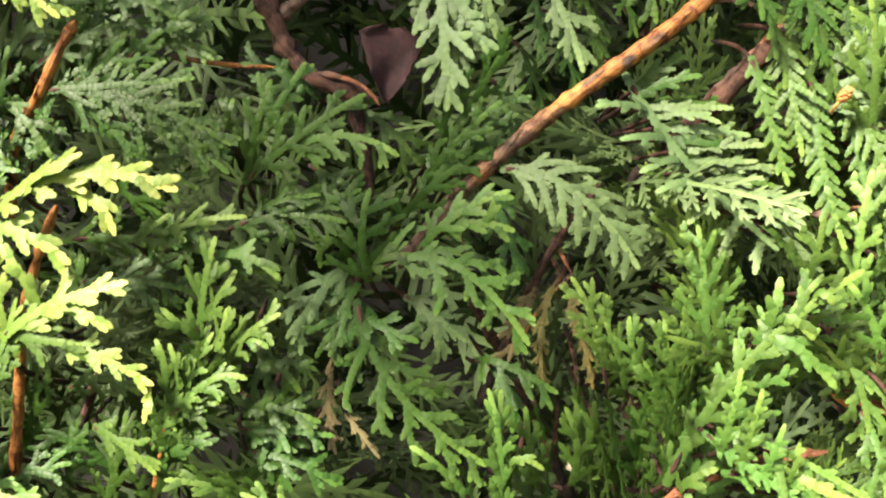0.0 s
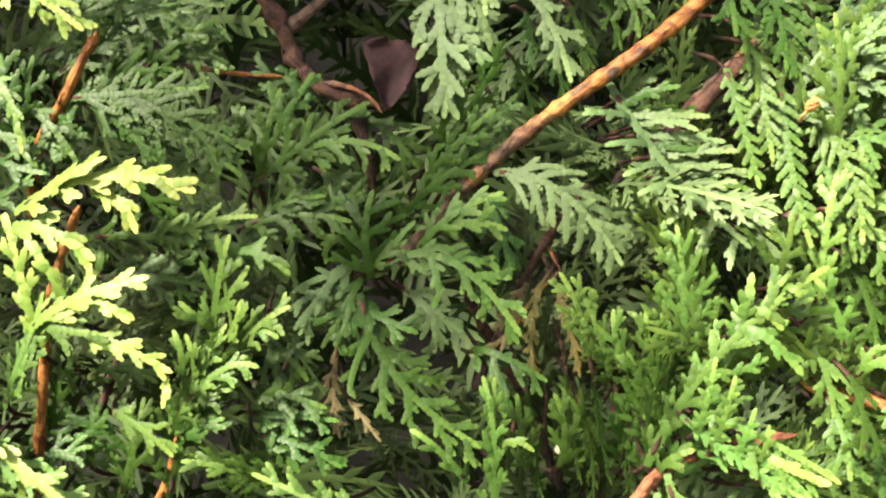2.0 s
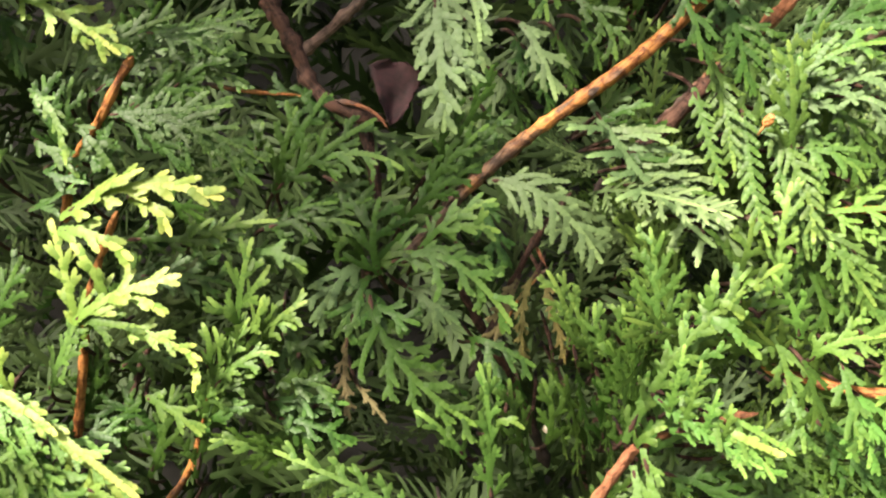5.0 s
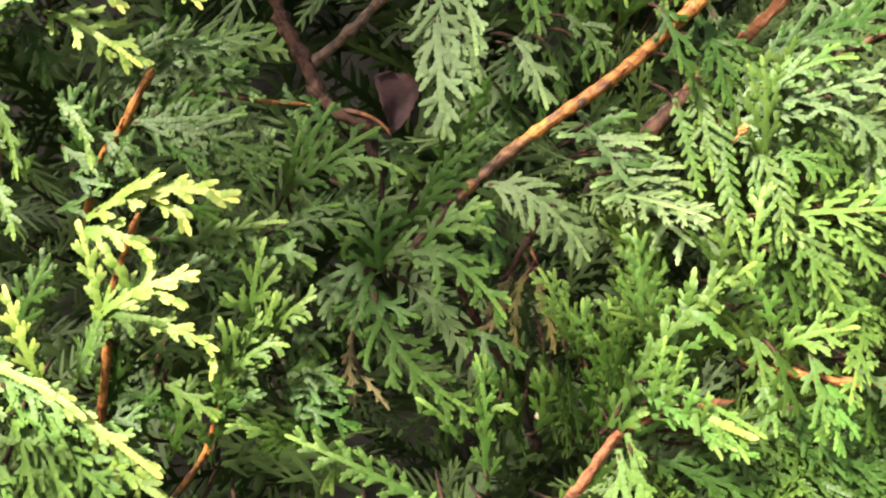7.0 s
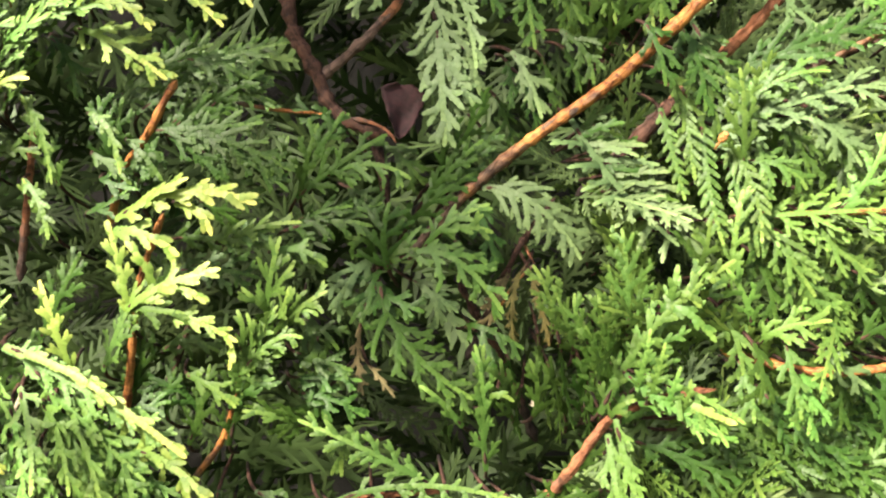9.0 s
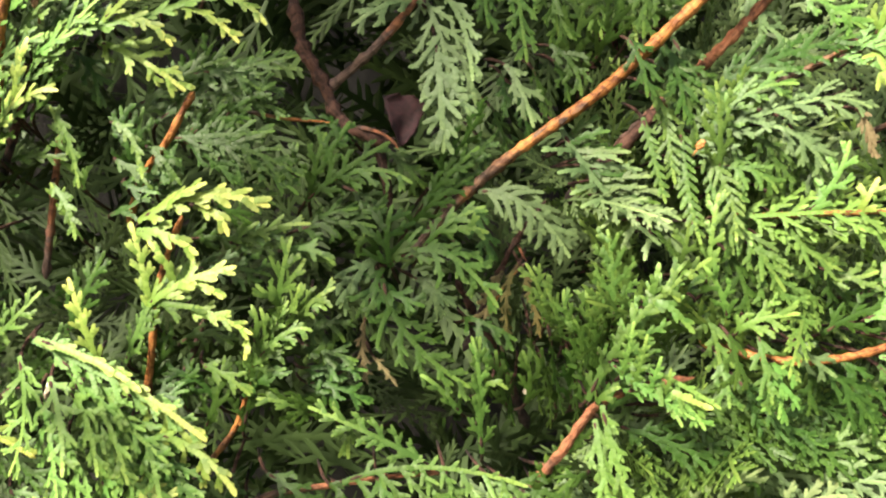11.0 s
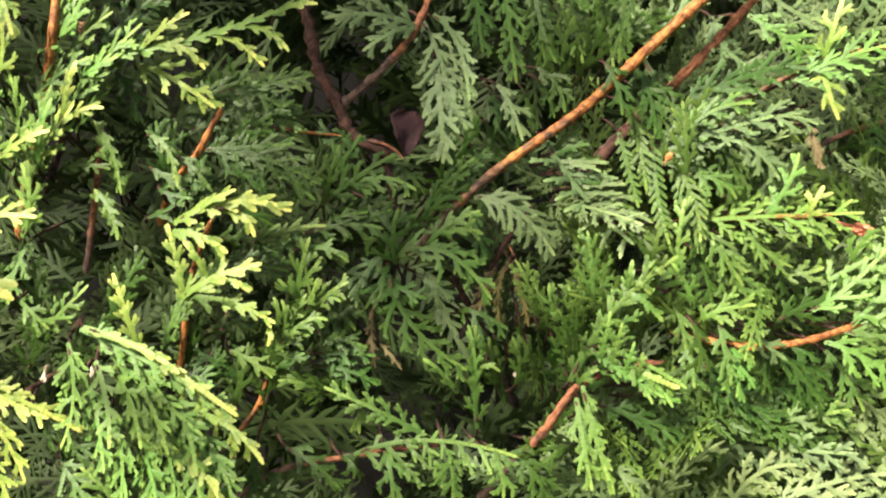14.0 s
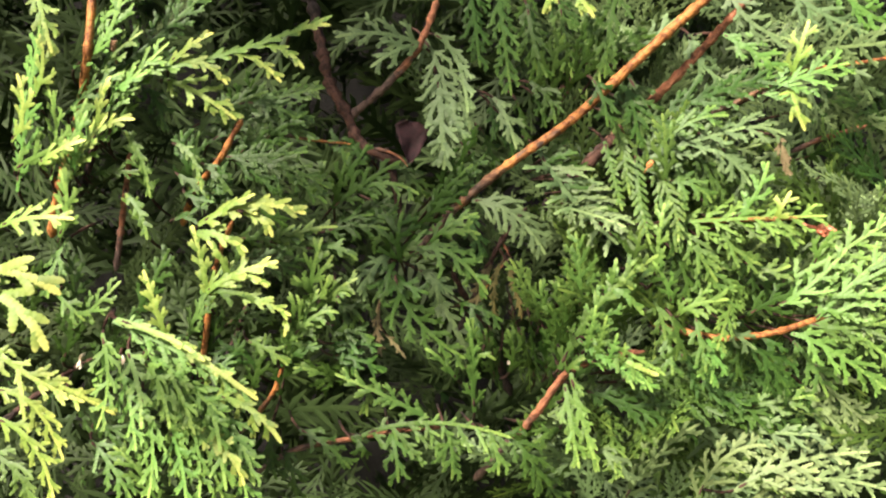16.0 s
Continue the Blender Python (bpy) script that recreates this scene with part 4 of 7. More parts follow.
spray("cream", low_right, (0.1536, 0.2003, 1.2424), (0.1605, 0.1941, 1.2318), (0.1739, 0.1918, 1.2181), 0.0077, 0, 44, -0.3, 0.4, 1)
spray("mature", low_right, (0.0360, 0.1938, 1.2163), (0.0421, 0.1879, 1.2086), (0.0510, 0.1860, 1.1954), 0.0097, 0, 40, 0.2, 0, 1)
spray("fresh", main_orange, (0.0247, 0.2067, 1.4116), (0.0266, 0.2009, 1.3895), (0.0300, 0.1990, 1.3616), 0.0093, 0, 36, 0.3, -0.2, 1.1)
spray("fresh", main_orange, (0.0365, 0.2067, 1.4118), (0.0382, 0.2009, 1.3896), (0.0416, 0.1990, 1.3640), 0.0103, 0, 36, 0.3, -0.2, 1.1)
spray("mature", main_orange, (0.0130, 0.2067, 1.4115), (0.0150, 0.2009, 1.3916), (0.0172, 0.1990, 1.3729), 0.0093, 0, 36, 0.3, -0.2, 1)
spray("mature", main_orange, (0.0436, 0.2067, 1.4096), (0.0521, 0.2009, 1.3967), (0.0635, 0.1990, 1.3849), 0.0103, 0, 36, 0.3, -0.2, 1)
spray("young", main_orange, (0.0488, 0.1827, 1.4055), (0.0545, 0.1775, 1.3955), (0.0591, 0.1762, 1.3884), 0.0055, 0, 36, 0.1, -0.1, 1)
spray("young", main_orange, (0.0399, 0.1827, 1.4032), (0.0415, 0.1782, 1.3955), (0.0418, 0.1775, 1.3911), 0.0043, 0, 36, 0.1, -0.1, 1)
spray("mature", main_orange, (0.0729, 0.1905, 1.4057), (0.0673, 0.1853, 1.3888), (0.0650, 0.1840, 1.3665), 0.0109, 0, 36, 0.1, -0.1, 1)
spray("mature", red_up, (0.0655, 0.1970, 1.3731), (0.0736, 0.1924, 1.3814), (0.0918, 0.1918, 1.3860), 0.0091, 0, 36, 0.1, 0.1, 1)
spray("lime", top_right, (0.1143, 0.1905, 1.3860), (0.1239, 0.1853, 1.3784), (0.1372, 0.1840, 1.3694), 0.0088, 0, 42, -0.3, 0.4, 1)
spray("pale", top_right, (0.1164, 0.1905, 1.4041), (0.1238, 0.1853, 1.3895), (0.1392, 0.1840, 1.3827), 0.0096, 0, 42, -0.3, 0.4, 1)
spray("pale", top_right, (0.1394, 0.1905, 1.4066), (0.1507, 0.1847, 1.3941), (0.1705, 0.1827, 1.3851), 0.0109, 0, 42, -0.3, 0.4, 1)
spray("lime", top_right, (0.1587, 0.1872, 1.4060), (0.1677, 0.1821, 1.3937), (0.1830, 0.1807, 1.3870), 0.0095, 0, 42, -0.3, 0.4, 1)
spray("pale", top_right, (0.1026, 0.1970, 1.3872), (0.1059, 0.1924, 1.3750), (0.1174, 0.1918, 1.3659), 0.0082, 0, 42, -0.3, 0.4, 1)
spray("pale", far_red, (0.1688, 0.1970, 1.3765), (0.1713, 0.1924, 1.3688), (0.1770, 0.1918, 1.3596), 0.0068, 0, 44, -0.3, 0.4, 1)
spray("mature", far_red, (0.1707, 0.2295, 1.3291), (0.1809, 0.2243, 1.3339), (0.1932, 0.2230, 1.3289), 0.0088, 0, 42, 0.1, 0.1, 1)
spray("mature", far_red, (0.1653, 0.2295, 1.3392), (0.1757, 0.2243, 1.3414), (0.1853, 0.2230, 1.3376), 0.0051, 0, 42, 0.1, 0.1, 1)
spray("mature", far_red, (0.1999, 0.2165, 1.3262), (0.1843, 0.2113, 1.3356), (0.1710, 0.2100, 1.3500), 0.0122, 0, 42, 0.1, 0.1, 1)
spray("mature", far_red, (0.2020, 0.2165, 1.3459), (0.1888, 0.2113, 1.3575), (0.1707, 0.2100, 1.3644), 0.0122, 0, 42, 0.1, 0.1, 1)
spray("mature", far_red, (0.1569, 0.2230, 1.3586), (0.1646, 0.2178, 1.3605), (0.1789, 0.2165, 1.3654), 0.0100, 0, 42, 0.1, 0.1, 1)
spray("mature", frond_stem, (-0.0859, 0.1892, 1.3351), (-0.0673, 0.1856, 1.3360), (-0.0512, 0.1860, 1.3374), 0.0073, 0, 42, -0.1, 0.2, 0.8, 0.0017)
spray("mature", frond_stem, (-0.0807, 0.1885, 1.3353), (-0.0609, 0.1843, 1.3316), (-0.0427, 0.1840, 1.3230), 0.0088, 0, 38, -0.1, 0.2, 0.8, 0.0017)
spray("mature", frond_stem, (-0.0801, 0.1898, 1.3349), (-0.0600, 0.1853, 1.3282), (-0.0437, 0.1847, 1.3171), 0.0061, 0, 36, -0.1, 0.2, 0.8, 0.0017)
spray("mature", frond_stem, (-0.0822, 0.1905, 1.3350), (-0.0712, 0.1863, 1.3283), (-0.0633, 0.1860, 1.3205), 0.0047, 0, 36, -0.1, 0.2, 0.8, 0.0017)
spray("mature", frond_stem, (-0.0796, 0.1944, 1.3368), (-0.0704, 0.1905, 1.3417), (-0.0612, 0.1905, 1.3398), 0.0051, 0, 40, -0.1, 0.1, 1)
spray("mature", frond_stem, (-0.0820, 0.1970, 1.3378), (-0.0728, 0.1934, 1.3441), (-0.0685, 0.1938, 1.3491), 0.0067, 0, 40, 0, 0.1, 1, 0.002)
spray("mature", frond_stem, (-0.0699, 0.1957, 1.3426), (-0.0595, 0.1912, 1.3491), (-0.0516, 0.1905, 1.3535), 0.0058, 0, 42, -0.2, 0.2, 1)
spray("mature", frond_stem, (-0.0774, 0.1957, 1.3576), (-0.0644, 0.1912, 1.3552), (-0.0566, 0.1905, 1.3507), 0.0051, 0, 42, -0.2, 0.2, 1)
spray("mature", frond_stem, (-0.0908, 0.1938, 1.3199), (-0.0852, 0.1902, 1.3270), (-0.0865, 0.1905, 1.3350), 0.0046, 0, 36, -0.1, 0.1, 1)
spray("mature", frond_stem, (-0.0732, 0.1970, 1.3151), (-0.0655, 0.1934, 1.3112), (-0.0594, 0.1938, 1.3075), 0.0061, 0, 42, -0.1, 0.1, 1)
spray("mature", mid_stem, (-0.0826, 0.2035, 1.2930), (-0.0667, 0.1999, 1.2933), (-0.0551, 0.2002, 1.2907), 0.0088, 0, 42, 0, 0.1, 1, 0.002)
spray("mature", mid_stem, (-0.0891, 0.2002, 1.2854), (-0.0822, 0.1967, 1.2934), (-0.0810, 0.1970, 1.3011), 0.0055, 0, 34, -0.2, 0.1, 0.8, 0.0015)
spray("young", mid_stem, (-0.0922, 0.1788, 1.3087), (-0.0718, 0.1736, 1.3164), (-0.0505, 0.1723, 1.3131), 0.0069, 0, 36, -0.45, 0.5, 0.25, 0.0031)
spray("young", mid_stem, (-0.0747, 0.1775, 1.3136), (-0.0670, 0.1729, 1.3106), (-0.0631, 0.1723, 1.3042), 0.0024, 0, 36, -0.45, 0.5, 0.3, 0.003)
spray("young", mid_stem, (-0.0839, 0.1775, 1.3124), (-0.0777, 0.1729, 1.3167), (-0.0694, 0.1723, 1.3204), 0.0033, 0, 40, -0.45, 0.5, 0.3, 0.003)
spray("young", mid_stem, (-0.0928, 0.1788, 1.3055), (-0.0824, 0.1742, 1.3044), (-0.0725, 0.1736, 1.2985), 0.0045, 0, 38, -0.45, 0.5, 0.3, 0.003)
spray("young", mid_stem, (-0.0897, 0.1801, 1.2828), (-0.0770, 0.1746, 1.2903), (-0.0608, 0.1729, 1.2950), 0.0051, 0, 40, -0.45, 0.5, 0.3, 0.0028)
spray("young", mid_stem, (-0.0825, 0.1788, 1.2876), (-0.0721, 0.1739, 1.2893), (-0.0650, 0.1729, 1.2851), 0.0018, 0, 36, -0.45, 0.5, 0.2, 0.0027)
spray("fresh", mid_stem, (-0.0897, 0.1814, 1.2838), (-0.0803, 0.1765, 1.2832), (-0.0715, 0.1756, 1.2820), 0.0047, 0, 42, -0.4, 0.5, 0.5, 0.0024)
spray("young", mid_stem, (-0.0773, 0.1801, 1.2819), (-0.0683, 0.1755, 1.2800), (-0.0565, 0.1749, 1.2742), 0.0029, 0, 36, -0.4, 0.5, 0.3, 0.0021)
spray("young", mid_stem, (-0.0804, 0.1788, 1.2862), (-0.0821, 0.1746, 1.2948), (-0.0879, 0.1743, 1.3027), 0.0013, 0, 34, -0.5, 0.4, 0.1, 0.0025)
spray("young", mid_stem, (-0.0599, 0.1814, 1.2721), (-0.0588, 0.1775, 1.2700), (-0.0596, 0.1775, 1.2659), 0.0014, 0, 36, -0.4, 0.4, 0.1, 0.002)
spray("mature", mid_stem, (-0.0833, 0.1938, 1.3030), (-0.0571, 0.1869, 1.3023), (-0.0327, 0.1840, 1.2946), 0.0047, 0, 40, -0.2, 0.3, 0.7, 0.0019)
spray("fresh", mid_stem, (-0.0639, 0.1905, 1.3019), (-0.0516, 0.1847, 1.3068), (-0.0395, 0.1827, 1.3081), 0.0037, 0, 42, -0.3, 0.4, 0.7, 0.0019)
spray("mature", mid_stem, (-0.0645, 0.1905, 1.3023), (-0.0544, 0.1860, 1.3044), (-0.0467, 0.1853, 1.3071), 0.0031, 0, 42, -0.3, 0.4, 0.6, 0.0019)
spray("fresh", mid_stem, (-0.0657, 0.1905, 1.3025), (-0.0605, 0.1863, 1.3060), (-0.0564, 0.1860, 1.3088), 0.0026, 0, 42, -0.3, 0.4, 0.6, 0.0019)
spray("fresh", mid_stem, (-0.0512, 0.1879, 1.2819), (-0.0481, 0.1817, 1.2945), (-0.0451, 0.1794, 1.3041), 0.0060, 0, 46, -0.3, 0.3, 0.6, 0.0023)
spray("fresh", mid_stem, (-0.0472, 0.1840, 1.3000), (-0.0382, 0.1788, 1.2998), (-0.0314, 0.1775, 1.2952), 0.0027, 0, 44, -0.3, 0.4, 0.4, 0.0022)
spray("fresh", mid_stem, (-0.0497, 0.1853, 1.2865), (-0.0440, 0.1807, 1.2928), (-0.0411, 0.1801, 1.2972), 0.0021, 0, 42, -0.3, 0.4, 0.4, 0.0022)
spray("fresh", low_orange, (-0.0484, 0.1866, 1.2803), (-0.0516, 0.1807, 1.2846), (-0.0564, 0.1788, 1.2894), 0.0039, 0, 42, -0.3, 0.4, 0.6, 0.0021)
spray("fresh", low_orange, (-0.0501, 0.1866, 1.2773), (-0.0446, 0.1807, 1.2840), (-0.0427, 0.1788, 1.2895), 0.0030, 0, 42, -0.3, 0.4, 0.6, 0.0021)
spray("fresh", low_orange, (-0.0465, 0.1866, 1.2767), (-0.0386, 0.1801, 1.2842), (-0.0314, 0.1775, 1.2885), 0.0043, 0, 42, -0.3, 0.4, 0.6, 0.0021)
spray("fresh", low_orange, (-0.0450, 0.1866, 1.2797), (-0.0387, 0.1807, 1.2829), (-0.0343, 0.1788, 1.2811), 0.0023, 0, 42, -0.3, 0.4, 0.4, 0.0021)
spray("fresh", low_orange, (-0.0638, 0.1918, 1.2552), (-0.0556, 0.1853, 1.2702), (-0.0466, 0.1827, 1.2840), 0.0068, 0, 40, -0.3, 0.3, 0.9, 0.0018)
spray("fresh", low_orange, (-0.0580, 0.1853, 1.2714), (-0.0564, 0.1807, 1.2775), (-0.0580, 0.1801, 1.2829), 0.0021, 0, 38, -0.3, 0.3, 0.4, 0.002)
spray("fresh", low_orange, (-0.0553, 0.1853, 1.2714), (-0.0540, 0.1807, 1.2770), (-0.0552, 0.1801, 1.2820), 0.0021, 0, 38, -0.3, 0.3, 0.4, 0.002)
spray("fresh", low_orange, (-0.0572, 0.1866, 1.2645), (-0.0471, 0.1811, 1.2740), (-0.0387, 0.1794, 1.2747), 0.0048, 0, 42, -0.3, 0.4, 0.7, 0.002)
spray("mature", low_orange, (-0.0606, 0.1892, 1.2590), (-0.0527, 0.1840, 1.2669), (-0.0454, 0.1827, 1.2690), 0.0049, 0, 40, -0.2, 0.3, 0.9, 0.0017)
spray("mature", low_orange, (-0.0626, 0.1905, 1.2524), (-0.0544, 0.1853, 1.2594), (-0.0474, 0.1840, 1.2624), 0.0049, 0, 40, -0.2, 0.3, 0.9, 0.0017)
spray("fresh", lower_left, (-0.0753, 0.1905, 1.2623), (-0.0663, 0.1847, 1.2594), (-0.0587, 0.1827, 1.2538), 0.0035, 0, 42, -0.3, 0.3, 0.7, 0.002)
spray("mature", lower_left, (-0.0956, 0.1970, 1.2536), (-0.0894, 0.1925, 1.2661), (-0.0890, 0.1918, 1.2763), 0.0056, 0, 36, -0.1, 0.1, 1)
spray("mature", lower_left, (-0.0827, 0.1970, 1.2466), (-0.0820, 0.1928, 1.2560), (-0.0787, 0.1925, 1.2643), 0.0054, 0, 36, -0.1, 0.1, 1)
spray("mature", lower_left, (-0.0724, 0.1970, 1.2479), (-0.0782, 0.1928, 1.2573), (-0.0894, 0.1925, 1.2592), 0.0049, 0, 38, -0.1, 0.2, 1)
spray("mature", lower_left, (-0.0853, 0.2002, 1.2685), (-0.0755, 0.1957, 1.2719), (-0.0664, 0.1951, 1.2683), 0.0044, 0, 38, -0.1, 0.2, 1)
spray("fresh", bottom_orange, (-0.0406, 0.1879, 1.2472), (-0.0477, 0.1827, 1.2517), (-0.0567, 0.1814, 1.2532), 0.0028, 0, 42, 0, 0.4, 0.5, 0.0019)
spray("mature", gnarl, (-0.0425, 0.1918, 1.3155), (-0.0292, 0.1866, 1.3254), (-0.0149, 0.1853, 1.3340), 0.0061, 0, 42, 0, 0.2, 0.8, 0.002)
spray("fresh", gnarl, (-0.0348, 0.1905, 1.3215), (-0.0205, 0.1847, 1.3252), (-0.0078, 0.1827, 1.3207), 0.0065, -1, 46, 0, 0.2, 0.8, 0.0019)
spray("mature", gnarl, (-0.0416, 0.1918, 1.3155), (-0.0390, 0.1872, 1.3255), (-0.0352, 0.1866, 1.3373), 0.0052, 0, 42, 0, 0.1, 0.8, 0.0019)
spray("mature", gnarl, (-0.0397, 0.1905, 1.3240), (-0.0339, 0.1860, 1.3313), (-0.0275, 0.1853, 1.3406), 0.0040, 0, 42, 0, 0.1, 0.6, 0.0019)
spray("mature", gnarl, (-0.0476, 0.1970, 1.3277), (-0.0462, 0.1941, 1.3311), (-0.0455, 0.1951, 1.3344), 0.0025, 0, 42, 0, 0.1, 0.6, 0.002)
spray("mature", gnarl, (-0.0274, 0.2016, 1.3353), (-0.0351, 0.1983, 1.3405), (-0.0449, 0.1990, 1.3429), 0.0048, 0, 42, 0.2, 0.1, 0.6, 0.0019)
spray("mature", inner_stem, (-0.0184, 0.2022, 1.3335), (-0.0110, 0.1983, 1.3279), (-0.0040, 0.1983, 1.3196), 0.0075, 0, 36, 0.2, 0, 1)
spray("mature", inner_stem, (-0.0278, 0.2002, 1.3191), (-0.0222, 0.1967, 1.3164), (-0.0172, 0.1970, 1.3139), 0.0050, 0, 42, 0.2, 0, 1)
spray("mature", gnarl, (-0.0453, 0.1951, 1.3062), (-0.0311, 0.1898, 1.3085), (-0.0193, 0.1885, 1.3069), 0.0055, 0, 42, 0.1, 0.3, 0.8, 0.0019)
spray("mature", gnarl, (-0.0421, 0.1951, 1.3088), (-0.0336, 0.1905, 1.3118), (-0.0252, 0.1898, 1.3130), 0.0048, 0, 42, 0.1, 0.3, 0.8, 0.0019)
spray("mature", gnarl, (-0.0382, 0.1944, 1.3081), (-0.0336, 0.1905, 1.3063), (-0.0309, 0.1905, 1.3028), 0.0031, 0, 42, 0.1, 0.3, 0.6, 0.0019)
spray("mature", gnarl, (-0.0322, 0.1957, 1.3088), (-0.0251, 0.1912, 1.3112), (-0.0165, 0.1905, 1.3142), 0.0053, 0, 42, 0.1, 0.3, 0.8, 0.0017)
spray("mature", main_orange, (-0.0148, 0.1918, 1.2940), (-0.0161, 0.1872, 1.3039), (-0.0142, 0.1866, 1.3143), 0.0100, 0, 62, 0.1, 0.1, 0.3, 0.0022)
spray("mature", main_orange, (-0.0194, 0.1944, 1.2975), (-0.0214, 0.1905, 1.3026), (-0.0269, 0.1905, 1.3032), 0.0048, 0, 46, 0.1, 0.1, 0.6, 0.0021)
spray("mature", main_orange, (-0.0154, 0.1918, 1.2977), (-0.0101, 0.1879, 1.2997), (-0.0047, 0.1879, 1.3000), 0.0026, 0, 46, 0.1, 0.1, 0.4, 0.0021)
spray("pale", centre_low, (-0.0170, 0.1957, 1.2975), (-0.0250, 0.1898, 1.2922), (-0.0313, 0.1879, 1.2808), 0.0074, 0, 30, 0.2, 0.2, 0.3, 0.0017)
spray("mature", centre_low, (-0.0175, 0.1944, 1.2938), (-0.0212, 0.1892, 1.2868), (-0.0261, 0.1879, 1.2778), 0.0060, 0, 32, 0.2, 0.2, 0.5, 0.0019)
spray("mature", centre_low, (-0.0182, 0.1944, 1.2900), (-0.0157, 0.1892, 1.2832), (-0.0171, 0.1879, 1.2754), 0.0045, 0, 36, 0.2, 0.2, 0.5, 0.002)
spray("fresh", main_orange, (-0.0134, 0.1905, 1.2965), (0.0032, 0.1840, 1.2983), (0.0192, 0.1814, 1.2817), 0.0088, 0, 48, 0, 0.3, 0.35, 0.0022)
spray("fresh", main_orange, (-0.0048, 0.1905, 1.2992), (0.0032, 0.1847, 1.3081), (0.0153, 0.1827, 1.3136), 0.0037, 0, 40, -0.1, 0.2, 0.5, 0.002)
spray("fresh", main_orange, (0.0013, 0.1879, 1.3049), (0.0079, 0.1830, 1.3069), (0.0162, 0.1820, 1.3052), 0.0028, 0, 42, -0.1, 0.2, 0.3, 0.0021)
spray("pale", red_twig, (-0.0008, 0.1938, 1.3691), (0.0012, 0.1885, 1.3483), (0.0019, 0.1872, 1.3305), 0.0114, 0, 46, -0.45, 0.45, 0.25, 0.0028)
spray("pale", red_twig, (0.0029, 0.1938, 1.3605), (0.0066, 0.1889, 1.3508), (0.0109, 0.1879, 1.3425), 0.0029, 0, 34, -0.4, 0.3, 0.3, 0.0024)
spray("pale", red_twig, (0.0085, 0.1938, 1.3605), (0.0108, 0.1892, 1.3532), (0.0126, 0.1885, 1.3459), 0.0026, 0, 34, -0.2, 0.3, 0.3, 0.0024)
spray("mature", main_orange, (-0.0026, 0.1951, 1.3200), (0.0067, 0.1895, 1.3317), (0.0156, 0.1879, 1.3467), 0.0072, 0, 36, 0.1, 0.1, 0.5, 0.0019)
spray("mature", main_orange, (-0.0045, 0.1957, 1.3145), (0.0031, 0.1905, 1.3234), (0.0137, 0.1892, 1.3331), 0.0053, 0, 38, 0.1, 0.1, 0.5, 0.0019)
spray("mature", main_orange, (-0.0096, 0.1970, 1.3063), (-0.0006, 0.1925, 1.3156), (0.0119, 0.1918, 1.3235), 0.0058, 0, 38, 0.1, 0.1, 0.6, 0.0018)
spray("mature", main_orange, (0.0017, 0.1983, 1.3152), (0.0104, 0.1941, 1.3274), (0.0190, 0.1938, 1.3372), 0.0056, 0, 36, 0.2, 0.1, 0.8, 0.0015)
spray("pale", stub, (0.0135, 0.1931, 1.3187), (0.0282, 0.1872, 1.3141), (0.0424, 0.1853, 1.2972), 0.0108, 0, 46, -0.1, 0.2, 0.2, 0.0021)
spray("mature", stub, (0.0112, 0.1957, 1.3139), (0.0153, 0.1905, 1.3045), (0.0174, 0.1892, 1.2942), 0.0060, 0, 34, 0.1, 0.1, 0.4, 0.002)
spray("mature", stub, (0.0056, 0.1970, 1.3026), (0.0093, 0.1931, 1.2977), (0.0130, 0.1931, 1.2915), 0.0054, 0, 38, 0.2, 0.1, 1)
spray("fresh", red_up, (0.0782, 0.1885, 1.3399), (0.0792, 0.1824, 1.3180), (0.0829, 0.1801, 1.3013), 0.0030, 0, 48, -0.3, 0.3, -1, 0.0018)
spray("fresh", red_up, (0.0723, 0.1905, 1.3474), (0.0735, 0.1853, 1.3346), (0.0755, 0.1840, 1.3205), 0.0030, 0, 48, -0.3, 0.3, -1, 0.0018)
spray("fresh", low_right, (0.0570, 0.1879, 1.2752), (0.0554, 0.1827, 1.2924), (0.0534, 0.1814, 1.3066), 0.0088, 0, 44, -0.1, 0.2, 0.35, 0.0017)
spray("fresh", low_right, (0.0516, 0.1892, 1.2713), (0.0479, 0.1840, 1.2805), (0.0473, 0.1827, 1.2880), 0.0051, 0, 40, -0.1, 0.2, 0.5, 0.0017)
spray("fresh", low_right, (0.0349, 0.1905, 1.2747), (0.0328, 0.1853, 1.2862), (0.0279, 0.1840, 1.2958), 0.0066, 0, 40, -0.1, 0.2, 0.5, 0.0017)
spray("fresh", low_right, (0.0410, 0.1905, 1.2686), (0.0377, 0.1860, 1.2802), (0.0328, 0.1853, 1.2922), 0.0061, 0, 40, -0.1, 0.2, 0.6, 0.0017)
spray("fresh", low_right, (0.0459, 0.1905, 1.2710), (0.0413, 0.1863, 1.2802), (0.0406, 0.1860, 1.2874), 0.0052, 0, 40, -0.1, 0.2, 0.6, 0.0017)
spray("mature", low_right, (0.0561, 0.1918, 1.2573), (0.0489, 0.1876, 1.2680), (0.0439, 0.1872, 1.2777), 0.0067, 0, 36, -0.1, 0.2, 0.6, 0.0018)
spray("fresh", low_right, (0.0485, 0.1866, 1.2513), (0.0623, 0.1794, 1.2778), (0.0850, 0.1762, 1.2977), 0.0038, 0, 44, -0.05, 0.15, 0.33, 0.0022)
spray("fresh", low_right, (0.0652, 0.1814, 1.2819), (0.0707, 0.1762, 1.2829), (0.0792, 0.1749, 1.2743), 0.0016, 0, 40, -0.25, 0.3, 0.1, 0.0026)
